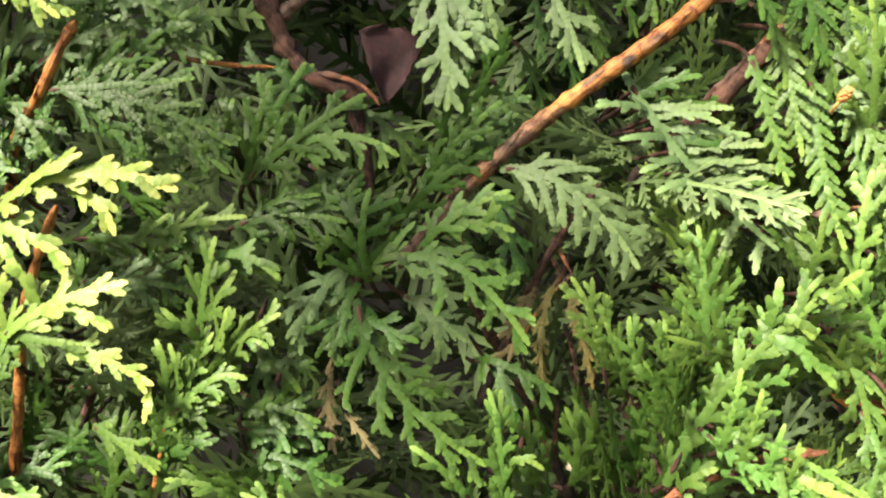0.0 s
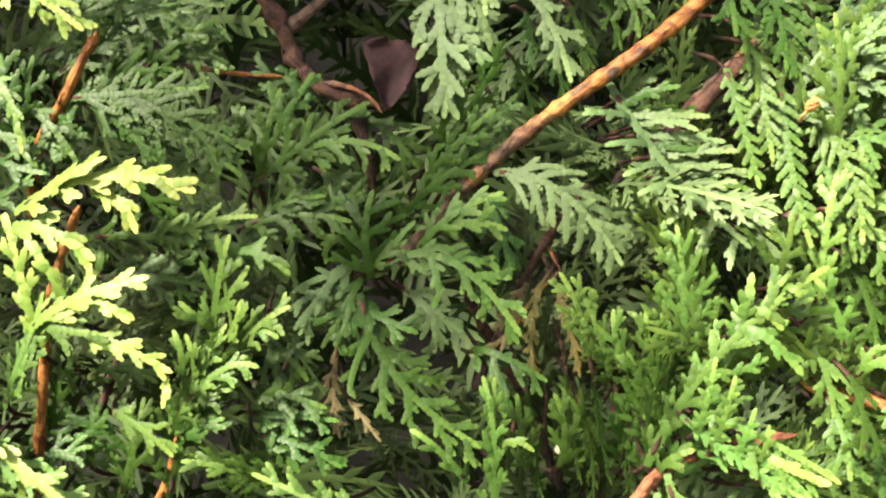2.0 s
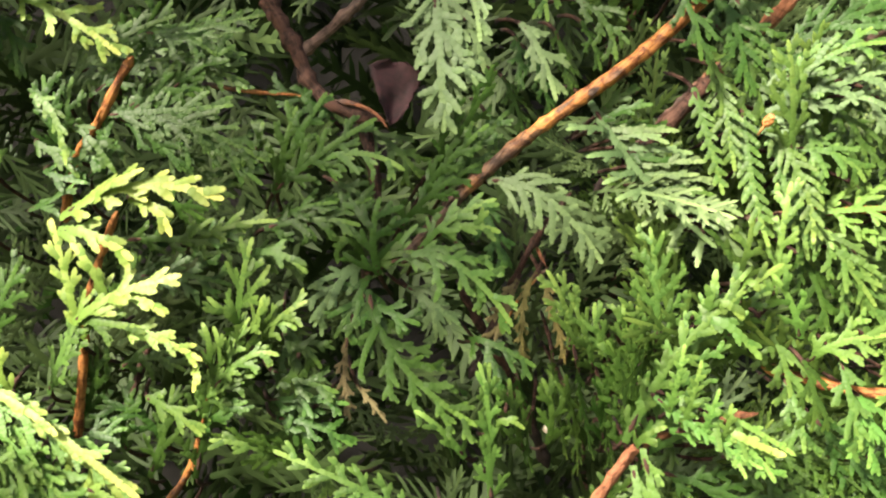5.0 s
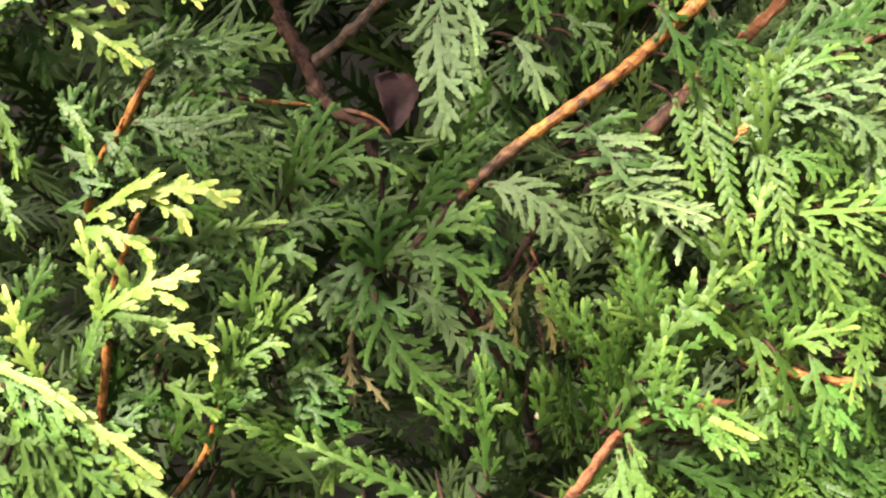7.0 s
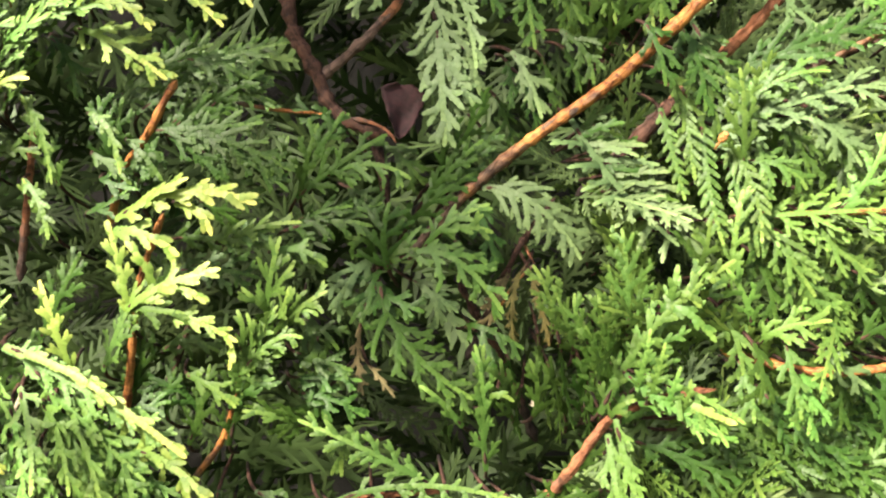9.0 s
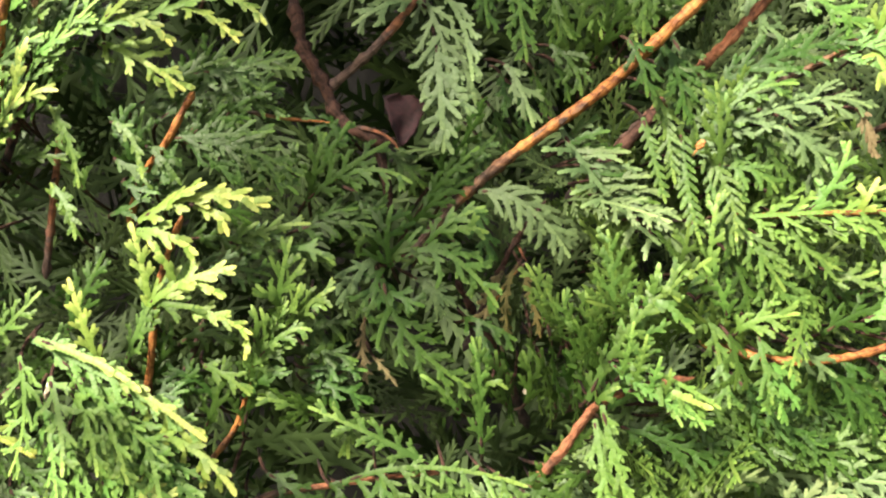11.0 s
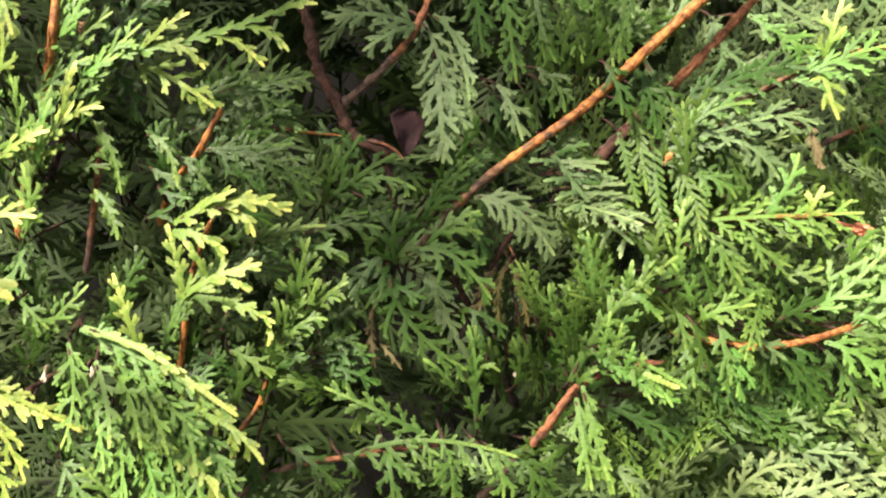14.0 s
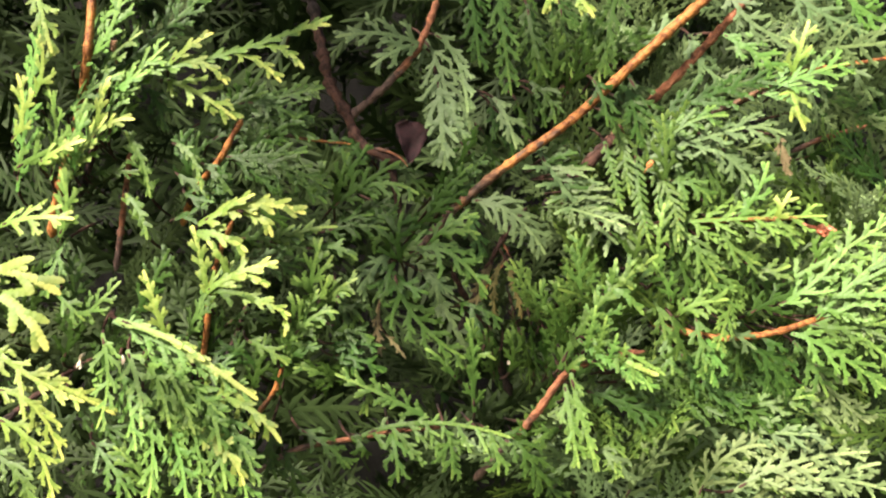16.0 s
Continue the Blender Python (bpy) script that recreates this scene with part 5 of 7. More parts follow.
spray("fresh", low_right, (0.0683, 0.1807, 1.2857), (0.0705, 0.1759, 1.2880), (0.0748, 0.1749, 1.2839), 0.0016, 0, 40, -0.25, 0.3, 0.1, 0.0025)
spray("fresh", low_right, (0.0663, 0.1814, 1.2833), (0.0673, 0.1768, 1.2895), (0.0685, 0.1762, 1.2963), 0.0014, 0, 36, -0.35, 0.4, 0.1, 0.0025)
spray("fresh", low_right, (0.0763, 0.1794, 1.2928), (0.0768, 0.1752, 1.2931), (0.0787, 0.1749, 1.2909), 0.0011, 0, 36, -0.35, 0.4, 0.1, 0.0027)
spray("fresh", low_right, (0.0512, 0.1866, 1.2502), (0.0533, 0.1814, 1.2547), (0.0578, 0.1801, 1.2568), 0.0023, 0, 42, -0.3, 0.4, 0.4, 0.0022)
spray("dry", centre_dead, (0.0268, 0.1951, 1.2945), (0.0227, 0.1912, 1.2856), (0.0231, 0.1912, 1.2708), 0.0026, 0, 24, 0, 0.1, 0.8, 0.0011)
spray("dry", centre_dead, (0.0280, 0.1951, 1.2939), (0.0314, 0.1915, 1.2819), (0.0339, 0.1918, 1.2707), 0.0026, 0, 24, 0, 0.1, 0.8, 0.0011)
spray("tan", centre_dead, (0.0219, 0.1963, 1.2926), (0.0180, 0.1928, 1.2841), (0.0155, 0.1931, 1.2766), 0.0044, 0, 26, 0, 0.1, 0.4, 0.0018)
spray("mature", centre_low, (0.0405, 0.2002, 1.2447), (0.0359, 0.1960, 1.2586), (0.0295, 0.1957, 1.2687), 0.0054, 0, 34, 0.1, 0.1, 1)
spray("mature", centre_low, (0.0453, 0.1990, 1.2477), (0.0442, 0.1941, 1.2616), (0.0471, 0.1931, 1.2706), 0.0061, 0, 34, 0.1, 0.1, 1)
spray("mature", centre_low, (-0.0178, 0.1918, 1.2903), (-0.0087, 0.1853, 1.2717), (0.0106, 0.1827, 1.2563), 0.0114, 0, 48, 0.1, 0.3, 0.35, 0.0022)
spray("mature", centre_low, (-0.0166, 0.1918, 1.2866), (-0.0101, 0.1872, 1.2840), (-0.0038, 0.1866, 1.2816), 0.0043, 0, 46, 0.1, 0.3, 0.3, 0.0022)
spray("pale", centre_low, (-0.0078, 0.1990, 1.2904), (-0.0013, 0.1947, 1.2851), (-0.0004, 0.1944, 1.2757), 0.0054, 0, 34, 0.1, 0.2, 0.3, 0.0019)
spray("pale", centre_low, (-0.0052, 0.1990, 1.2884), (0.0006, 0.1947, 1.2851), (0.0066, 0.1944, 1.2806), 0.0034, 0, 38, 0.1, 0.2, 0.3, 0.0019)
spray("tan", centre_low, (-0.0237, 0.1983, 1.2775), (-0.0242, 0.1944, 1.2661), (-0.0226, 0.1944, 1.2554), 0.0025, 0, 28, 0.1, 0.1, 0.7, 0.0012)
spray("tan", centre_low, (-0.0212, 0.1983, 1.2641), (-0.0169, 0.1947, 1.2598), (-0.0129, 0.1951, 1.2544), 0.0017, 0, 30, 0.1, 0.1, 0.7, 0.0012)
spray("mature", centre_low, (-0.0437, 0.1957, 1.2683), (-0.0339, 0.1912, 1.2661), (-0.0253, 0.1905, 1.2635), 0.0051, 0, 44, 0.1, 0.3, 0.4, 0.002)
spray("mature", centre_low, (-0.0437, 0.1957, 1.2604), (-0.0339, 0.1912, 1.2615), (-0.0224, 0.1905, 1.2605), 0.0048, 0, 44, 0.1, 0.3, 0.4, 0.002)
spray("mature", centre_low, (-0.0423, 0.1951, 1.2557), (-0.0313, 0.1905, 1.2548), (-0.0216, 0.1898, 1.2496), 0.0048, 0, 42, 0.1, 0.3, 0.4, 0.002)
spray("mature", centre_low, (-0.0392, 0.1957, 1.2766), (-0.0339, 0.1915, 1.2747), (-0.0298, 0.1912, 1.2695), 0.0056, 0, 42, 0.1, 0.3, 0.4, 0.002)
spray("mature", centre_low, (-0.0408, 0.1970, 1.2808), (-0.0373, 0.1928, 1.2701), (-0.0366, 0.1925, 1.2608), 0.0061, 0, 36, 0.1, 0.2, 0.5, 0.0019)
spray("mature", centre_low, (-0.0376, 0.1970, 1.2655), (-0.0355, 0.1928, 1.2576), (-0.0342, 0.1925, 1.2477), 0.0056, 0, 36, 0.1, 0.2, 0.5, 0.0019)
spray("mature", centre_low, (0.0088, 0.1970, 1.2760), (0.0142, 0.1912, 1.2763), (0.0260, 0.1892, 1.2703), 0.0058, -1, 52, 0.1, 0.3, 0.3, 0.002)
spray("mature", centre_low, (0.0120, 0.1970, 1.2747), (0.0155, 0.1925, 1.2693), (0.0163, 0.1918, 1.2610), 0.0034, 0, 36, 0.1, 0.3, 0.3, 0.002)
spray("fresh", bottom_orange, (0.0131, 0.1866, 1.2450), (0.0131, 0.1814, 1.2596), (0.0107, 0.1801, 1.2730), 0.0025, 0, 34, 0, 0.2, 0.4, 0.0019)
spray("fresh", bottom_orange, (0.0140, 0.1853, 1.2544), (0.0173, 0.1811, 1.2583), (0.0222, 0.1807, 1.2561), 0.0012, 0, 34, 0, 0.2, 0.1, 0.0017)
spray("fresh", bottom_orange, (0.0075, 0.1866, 1.2474), (0.0004, 0.1817, 1.2565), (-0.0054, 0.1807, 1.2608), 0.0028, 0, 40, 0, 0.3, 0.4, 0.002)
spray("lime", left_orange, (-0.1195, 0.1827, 1.3666), (-0.0806, 0.1749, 1.3731), (-0.0405, 0.1710, 1.3868), 0.0029, 0, 40, -0.35, 0.45, 0.1, 0.0025)
spray("young", left_orange, (-0.1026, 0.1788, 1.3700), (-0.0919, 0.1739, 1.3770), (-0.0847, 0.1730, 1.3804), 0.0021, 0, 40, -0.35, 0.45, 0.1, 0.0026)
spray("young", left_orange, (-0.0988, 0.1788, 1.3709), (-0.0877, 0.1739, 1.3686), (-0.0798, 0.1730, 1.3612), 0.0021, 0, 40, -0.35, 0.45, 0.1, 0.0023)
spray("young", left_orange, (-0.0832, 0.1775, 1.3742), (-0.0696, 0.1723, 1.3706), (-0.0594, 0.1710, 1.3619), 0.0025, 0, 40, -0.35, 0.45, 0.1, 0.0022)
spray("young", left_orange, (-0.0703, 0.1762, 1.3766), (-0.0589, 0.1710, 1.3741), (-0.0508, 0.1689, 1.3667), 0.0020, 0, 40, -0.35, 0.45, 0.1, 0.0022)
spray("young", left_orange, (-0.0552, 0.1742, 1.3817), (-0.0472, 0.1689, 1.3827), (-0.0409, 0.1678, 1.3826), 0.0016, 0, 40, -0.35, 0.45, 0.1, 0.0024)
spray("lime", left_orange, (-0.1251, 0.1827, 1.3601), (-0.1181, 0.1775, 1.3626), (-0.1099, 0.1762, 1.3661), 0.0025, 0, 40, -0.35, 0.45, 0.1, 0.0024)
spray("young", left_orange, (-0.1317, 0.1827, 1.3428), (-0.1235, 0.1775, 1.3477), (-0.1151, 0.1762, 1.3483), 0.0025, 0, 40, -0.35, 0.45, 0.1, 0.0024)
spray("young", left_orange, (-0.1526, 0.1814, 1.3318), (-0.1418, 0.1755, 1.3374), (-0.1323, 0.1736, 1.3403), 0.0029, 0, 40, -0.35, 0.45, 0.1, 0.0025)
spray("young", left_orange, (-0.1321, 0.1840, 1.3440), (-0.1283, 0.1782, 1.3552), (-0.1240, 0.1762, 1.3645), 0.0030, 0, 40, -0.35, 0.45, 0.1, 0.0025)
spray("lime", left_orange, (-0.1404, 0.1827, 1.3276), (-0.1370, 0.1768, 1.3401), (-0.1320, 0.1749, 1.3516), 0.0029, 0, 40, -0.35, 0.45, 0.1, 0.0025)
spray("young", left_orange, (-0.1549, 0.1827, 1.3577), (-0.1491, 0.1765, 1.3674), (-0.1491, 0.1742, 1.3795), 0.0054, 0, 42, -0.35, 0.45, 0.5, 0.0022)
spray("lime", left_orange, (-0.1465, 0.1840, 1.3038), (-0.1413, 0.1782, 1.3167), (-0.1432, 0.1762, 1.3294), 0.0063, 0, 42, -0.35, 0.45, 0.5, 0.0022)
spray("young", left_orange, (-0.1636, 0.1827, 1.3404), (-0.1566, 0.1765, 1.3505), (-0.1575, 0.1742, 1.3649), 0.0063, 0, 42, -0.35, 0.45, 0.5, 0.0022)
spray("lime", left_orange, (-0.1409, 0.1853, 1.3690), (-0.1260, 0.1794, 1.3809), (-0.1199, 0.1775, 1.3974), 0.0072, 0, 42, -0.35, 0.45, 0.5, 0.0022)
spray("young", mid_stem, (-0.1223, 0.1749, 1.2729), (-0.1002, 0.1668, 1.2666), (-0.0864, 0.1625, 1.2589), 0.0030, 0, 30, -0.35, 0.45, 0, 0.0025)
spray("young", mid_stem, (-0.1016, 0.1723, 1.2659), (-0.0807, 0.1625, 1.2547), (-0.0663, 0.1583, 1.2455), 0.0030, 0, 30, -0.35, 0.45, 0, 0.0025)
spray("young", mid_stem, (-0.0846, 0.1710, 1.2447), (-0.0681, 0.1604, 1.2405), (-0.0577, 0.1562, 1.2301), 0.0030, 0, 34, -0.35, 0.45, 0, 0.0025)
spray("young", mid_stem, (-0.0931, 0.1710, 1.2298), (-0.0786, 0.1615, 1.2258), (-0.0715, 0.1583, 1.2141), 0.0032, 0, 44, -0.4, 0.45, 0.3, 0.0023)
spray("lime", mid_stem, (-0.1116, 0.1775, 1.2565), (-0.1011, 0.1699, 1.2471), (-0.0916, 0.1646, 1.2334), 0.0081, 0, 46, -0.45, 0.5, 0.9, 0.002)
spray("lime", mid_stem, (-0.1227, 0.1788, 1.2564), (-0.1163, 0.1716, 1.2404), (-0.1129, 0.1668, 1.2246), 0.0090, 0, 46, -0.45, 0.5, 0.9, 0.002)
spray("lime", mid_stem, (-0.0940, 0.1749, 1.2439), (-0.0836, 0.1657, 1.2289), (-0.0784, 0.1604, 1.2115), 0.0080, 0, 46, -0.45, 0.5, 0.9, 0.002)
spray("mature", low_right, (0.0355, 0.1905, 1.2298), (0.0428, 0.1860, 1.2365), (0.0471, 0.1853, 1.2434), 0.0057, 0, 40, 0.1, 0.2, 0.7)
spray("fresh", low_right, (0.0493, 0.1905, 1.2263), (0.0427, 0.1853, 1.2253), (0.0358, 0.1840, 1.2189), 0.0057, 0, 40, 0.1, 0.2, 0.7)
spray("mature", right_orange, (0.0927, 0.1827, 1.2730), (0.0934, 0.1775, 1.2647), (0.0920, 0.1762, 1.2561), 0.0072, 0, 40, 0.1, 0.2, 0.7)
spray("fresh", right_orange, (0.1018, 0.1814, 1.2731), (0.1020, 0.1762, 1.2627), (0.1039, 0.1749, 1.2518), 0.0055, 0, 40, -0.2, 0.3, 0.6)
spray("mature", main_orange, (0.0602, 0.1827, 1.3662), (0.0633, 0.1782, 1.3568), (0.0648, 0.1775, 1.3470), 0.0072, 0, 40, 0.1, 0.2, 0.7)
spray("mature", bottom_orange, (-0.0558, 0.1944, 1.2260), (-0.0440, 0.1892, 1.2204), (-0.0349, 0.1879, 1.2116), 0.0067, 0, 40, 0.1, 0.2, 0.6)
spray("mature", frond_stem, (-0.0959, 0.1892, 1.3193), (-0.0889, 0.1847, 1.3236), (-0.0827, 0.1840, 1.3236), 0.0057, 0, 40, -0.1, 0.2, 0.7)
spray("lime", mid_stem, (-0.1137, 0.1775, 1.2630), (-0.0946, 0.1689, 1.2494), (-0.0787, 0.1625, 1.2380), 0.0072, 0, 46, -0.45, 0.5, 0.9, 0.002)
spray("lime", mid_stem, (-0.1289, 0.1788, 1.2672), (-0.1248, 0.1723, 1.2489), (-0.1280, 0.1689, 1.2326), 0.0082, 0, 46, -0.45, 0.5, 0.9, 0.002)
spray("lime", mid_stem, (-0.1135, 0.1762, 1.2438), (-0.1070, 0.1678, 1.2264), (-0.1076, 0.1625, 1.2069), 0.0092, 0, 46, -0.45, 0.5, 0.9, 0.002)
spray("lime", mid_stem, (-0.0982, 0.1749, 1.2461), (-0.0898, 0.1657, 1.2247), (-0.0887, 0.1604, 1.2053), 0.0092, 0, 46, -0.45, 0.5, 0.9, 0.002)
spray("lime", mid_stem, (-0.0831, 0.1736, 1.2398), (-0.0730, 0.1646, 1.2270), (-0.0682, 0.1604, 1.2134), 0.0068, 0, 46, -0.45, 0.5, 0.9, 0.002)
spray("mature", low_right, (0.0305, 0.1957, 1.2158), (0.0345, 0.1912, 1.2239), (0.0355, 0.1905, 1.2333), 0.0059, 0, 40, 0.1, 0.2, 0.7)
spray("lime", right_orange, (0.1342, 0.1788, 1.2778), (0.1449, 0.1730, 1.2872), (0.1570, 0.1710, 1.3004), 0.0082, 0, 46, -0.35, 0.45, 0.8)
spray("lime", right_orange, (0.1489, 0.1762, 1.2737), (0.1596, 0.1710, 1.2786), (0.1739, 0.1689, 1.2875), 0.0090, 0, 46, -0.35, 0.45, 0.8)
spray("lime", right_orange, (0.1556, 0.1762, 1.2736), (0.1644, 0.1710, 1.2654), (0.1745, 0.1689, 1.2570), 0.0082, 0, 46, -0.35, 0.45, 0.8)
spray("cream", low_right, (0.1267, 0.1853, 1.1971), (0.1356, 0.1794, 1.2080), (0.1483, 0.1775, 1.2153), 0.0085, 0, 44, -0.3, 0.4, 0.8)
spray("cream", low_right, (0.1540, 0.1840, 1.1973), (0.1624, 0.1782, 1.2104), (0.1749, 0.1762, 1.2154), 0.0085, 0, 44, -0.3, 0.4, 0.8)
spray("lime", right_stem, (0.0869, 0.1879, 1.2874), (0.0867, 0.1827, 1.3030), (0.0887, 0.1814, 1.3180), 0.0053, 0, 44, -0.3, 0.3, 0.7, 0.002)
spray("fresh", right_stem, (0.0783, 0.1905, 1.2919), (0.0797, 0.1853, 1.3029), (0.0802, 0.1840, 1.3111), 0.0047, 0, 42, -0.3, 0.3, 0.7, 0.0019)
spray("lime", right_stem, (0.0941, 0.1879, 1.2778), (0.0892, 0.1827, 1.2879), (0.0839, 0.1814, 1.2950), 0.0042, 0, 44, -0.3, 0.3, 0.7, 0.002)
spray("fresh", right_stem, (0.0761, 0.1905, 1.2773), (0.0787, 0.1853, 1.2864), (0.0851, 0.1840, 1.2901), 0.0047, 0, 42, -0.3, 0.3, 0.7, 0.0019)
spray("fresh", red_up, (0.0899, 0.1853, 1.3241), (0.0884, 0.1801, 1.3383), (0.0865, 0.1788, 1.3527), 0.0086, 0, 42, -0.3, 0.3, 0.9, 0.0019)
spray("mature", centre_low, (0.0232, 0.1944, 1.2476), (0.0203, 0.1898, 1.2575), (0.0190, 0.1892, 1.2675), 0.0055, 0, 40, 0.1, 0.2, 0.7, 0.0018)
spray("mature", centre_low, (0.0295, 0.1944, 1.2489), (0.0301, 0.1898, 1.2588), (0.0275, 0.1892, 1.2675), 0.0055, 0, 40, 0.1, 0.2, 0.7, 0.0018)
spray("lime", mid_stem, (-0.1123, 0.1762, 1.2567), (-0.1037, 0.1678, 1.2475), (-0.0993, 0.1625, 1.2340), 0.0060, 0, 50, -0.25, 0.35, 0.9, 0.0022)
spray("lime", mid_stem, (-0.1045, 0.1749, 1.2569), (-0.0959, 0.1657, 1.2458), (-0.0896, 0.1604, 1.2323), 0.0060, 0, 50, -0.25, 0.35, 0.9, 0.0022)
spray("lime", mid_stem, (-0.1186, 0.1762, 1.2611), (-0.1120, 0.1678, 1.2476), (-0.1095, 0.1625, 1.2340), 0.0060, 0, 50, -0.25, 0.35, 0.9, 0.0022)
spray("lime", mid_stem, (-0.0915, 0.1736, 1.2485), (-0.0843, 0.1646, 1.2397), (-0.0804, 0.1604, 1.2260), 0.0056, 0, 50, -0.25, 0.35, 0.9, 0.0022)
spray("lime", mid_stem, (-0.1022, 0.1736, 1.2313), (-0.0958, 0.1646, 1.2208), (-0.0928, 0.1604, 1.2074), 0.0060, 0, 50, -0.25, 0.35, 0.9, 0.0022)
spray("lime", low_right, (0.0547, 0.1810, 1.2643), (0.0653, 0.1765, 1.2561), (0.0796, 0.1740, 1.2477), 0.0011, 0, 50, -0.1, 0.2, -1, 0.0016)
spray("lime", low_right, (0.0576, 0.1790, 1.2604), (0.0587, 0.1755, 1.2680), (0.0603, 0.1740, 1.2784), 0.0011, 0, 58, -0.1, 0.15, -1, 0.0016)
spray("lime", low_right, (0.0613, 0.1790, 1.2567), (0.0626, 0.1755, 1.2649), (0.0645, 0.1740, 1.2744), 0.0011, 0, 58, -0.1, 0.15, -1, 0.0016)
spray("lime", low_right, (0.0657, 0.1790, 1.2536), (0.0671, 0.1755, 1.2607), (0.0689, 0.1740, 1.2675), 0.0011, 0, 58, -0.1, 0.15, -1, 0.0016)
spray("lime", low_right, (0.0704, 0.1790, 1.2524), (0.0712, 0.1755, 1.2576), (0.0718, 0.1740, 1.2639), 0.0011, 0, 58, -0.1, 0.15, -1, 0.0016)
spray("young", low_right, (0.0719, 0.1780, 1.2570), (0.0767, 0.1745, 1.2543), (0.0848, 0.1730, 1.2513), 0.0010, 0, 36, -0.3, 0.4, 0, 0.0024)
spray("lime", low_right, (0.0695, 0.1780, 1.2532), (0.0732, 0.1745, 1.2494), (0.0751, 0.1730, 1.2456), 0.0010, 0, 36, -0.3, 0.4, -1, 0.0016)
spray("fresh", left_stem2, (-0.1227, 0.1860, 1.3450), (-0.1147, 0.1815, 1.3351), (-0.1103, 0.1790, 1.3187), 0.0024, 0, 42, -0.3, 0.4, 0.2, 0.002)
spray("fresh", left_stem2, (-0.1217, 0.1860, 1.3203), (-0.1151, 0.1820, 1.3134), (-0.1119, 0.1800, 1.3029), 0.0022, 0, 42, -0.3, 0.4, 0.2, 0.002)
spray("mature", left_stem2, (-0.1356, 0.1900, 1.3281), (-0.1252, 0.1860, 1.3295), (-0.1154, 0.1840, 1.3278), 0.0025, 0, 42, -0.2, 0.3, 0.3, 0.0018)
spray("fresh", frond_stem, (-0.1019, 0.1850, 1.3399), (-0.0946, 0.1815, 1.3340), (-0.0912, 0.1800, 1.3217), 0.0020, 0, 40, -0.3, 0.4, 0.2, 0.0019)
spray("mature", right_stem, (0.0948, 0.1920, 1.2999), (0.0989, 0.1880, 1.2896), (0.1008, 0.1860, 1.2752), 0.0099, 0, 40, -0.2, 0.3, 0.8, 0.0019)
spray("fresh", right_stem, (0.1086, 0.1920, 1.3020), (0.1136, 0.1880, 1.2896), (0.1183, 0.1860, 1.2752), 0.0107, 0, 40, -0.2, 0.3, 0.8, 0.0019)
spray("mature", right_stem, (0.1247, 0.1920, 1.2978), (0.1295, 0.1880, 1.2875), (0.1382, 0.1860, 1.2783), 0.0103, 0, 40, -0.2, 0.3, 0.8, 0.0019)
spray("fresh", right_stem, (0.0854, 0.1920, 1.2831), (0.0896, 0.1880, 1.2730), (0.0912, 0.1860, 1.2587), 0.0086, 0, 40, -0.2, 0.3, 0.8, 0.0019)
spray("mature", right_stem, (0.1175, 0.1920, 1.2746), (0.1207, 0.1880, 1.2624), (0.1196, 0.1860, 1.2460), 0.0090, 0, 40, -0.2, 0.3, 0.8, 0.0019)
spray("mature", right_stem, (0.1326, 0.1920, 1.2639), (0.1374, 0.1880, 1.2540), (0.1387, 0.1860, 1.2397), 0.0103, 0, 40, -0.2, 0.3, 0.8, 0.0019)
spray("fresh", right_stem, (0.1456, 0.1920, 1.2618), (0.1523, 0.1880, 1.2518), (0.1578, 0.1860, 1.2395), 0.0099, 0, 40, -0.2, 0.3, 0.8, 0.0019)
spray("mature", right_stem, (0.0998, 0.1920, 1.3397), (0.1068, 0.1880, 1.3331), (0.1104, 0.1860, 1.3186), 0.0090, 0, 40, -0.2, 0.3, 0.8, 0.0019)
spray("mature", right_stem, (0.1146, 0.1920, 1.3419), (0.1195, 0.1880, 1.3291), (0.1235, 0.1860, 1.3145), 0.0090, 0, 40, -0.2, 0.3, 0.8, 0.0019)
spray("fresh", right_stem, (0.0904, 0.1920, 1.3229), (0.0928, 0.1880, 1.3124), (0.0950, 0.1860, 1.2980), 0.0078, 0, 40, -0.2, 0.3, 0.8, 0.0019)
spray("fresh", right_stem, (0.1085, 0.1920, 1.3188), (0.1155, 0.1880, 1.3083), (0.1195, 0.1860, 1.2959), 0.0086, 0, 40, -0.2, 0.3, 0.8, 0.0019)
spray("mature", right_stem, (0.0721, 0.1920, 1.3686), (0.0774, 0.1880, 1.3556), (0.0790, 0.1860, 1.3410), 0.0090, 0, 40, -0.2, 0.3, 0.8, 0.0019)
spray("fresh", right_stem, (0.0680, 0.1920, 1.3541), (0.0733, 0.1880, 1.3433), (0.0750, 0.1860, 1.3287), 0.0074, 0, 40, -0.2, 0.3, 0.8, 0.0019)
spray("mature", low_right, (0.0735, 0.1940, 1.2448), (0.0933, 0.1890, 1.2477), (0.1155, 0.1860, 1.2388), 0.0124, 0, 40, 0.2, 0.3, 0.6, 0.0013)
spray("mature", low_right, (0.0865, 0.1940, 1.2319), (0.1082, 0.1890, 1.2371), (0.1304, 0.1860, 1.2272), 0.0124, 0, 40, 0.2, 0.3, 0.6, 0.0013)
spray("mature", low_right, (0.1100, 0.1940, 1.2446), (0.1315, 0.1890, 1.2475), (0.1515, 0.1860, 1.2375), 0.0124, 0, 40, 0.2, 0.3, 0.6, 0.0013)
spray("pale", stub, (0.0401, 0.1915, 1.3393), (0.0533, 0.1878, 1.3192), (0.0716, 0.1860, 1.3013), 0.0009, 0, 40, -0.1, 0.3, 0, 0.0021)
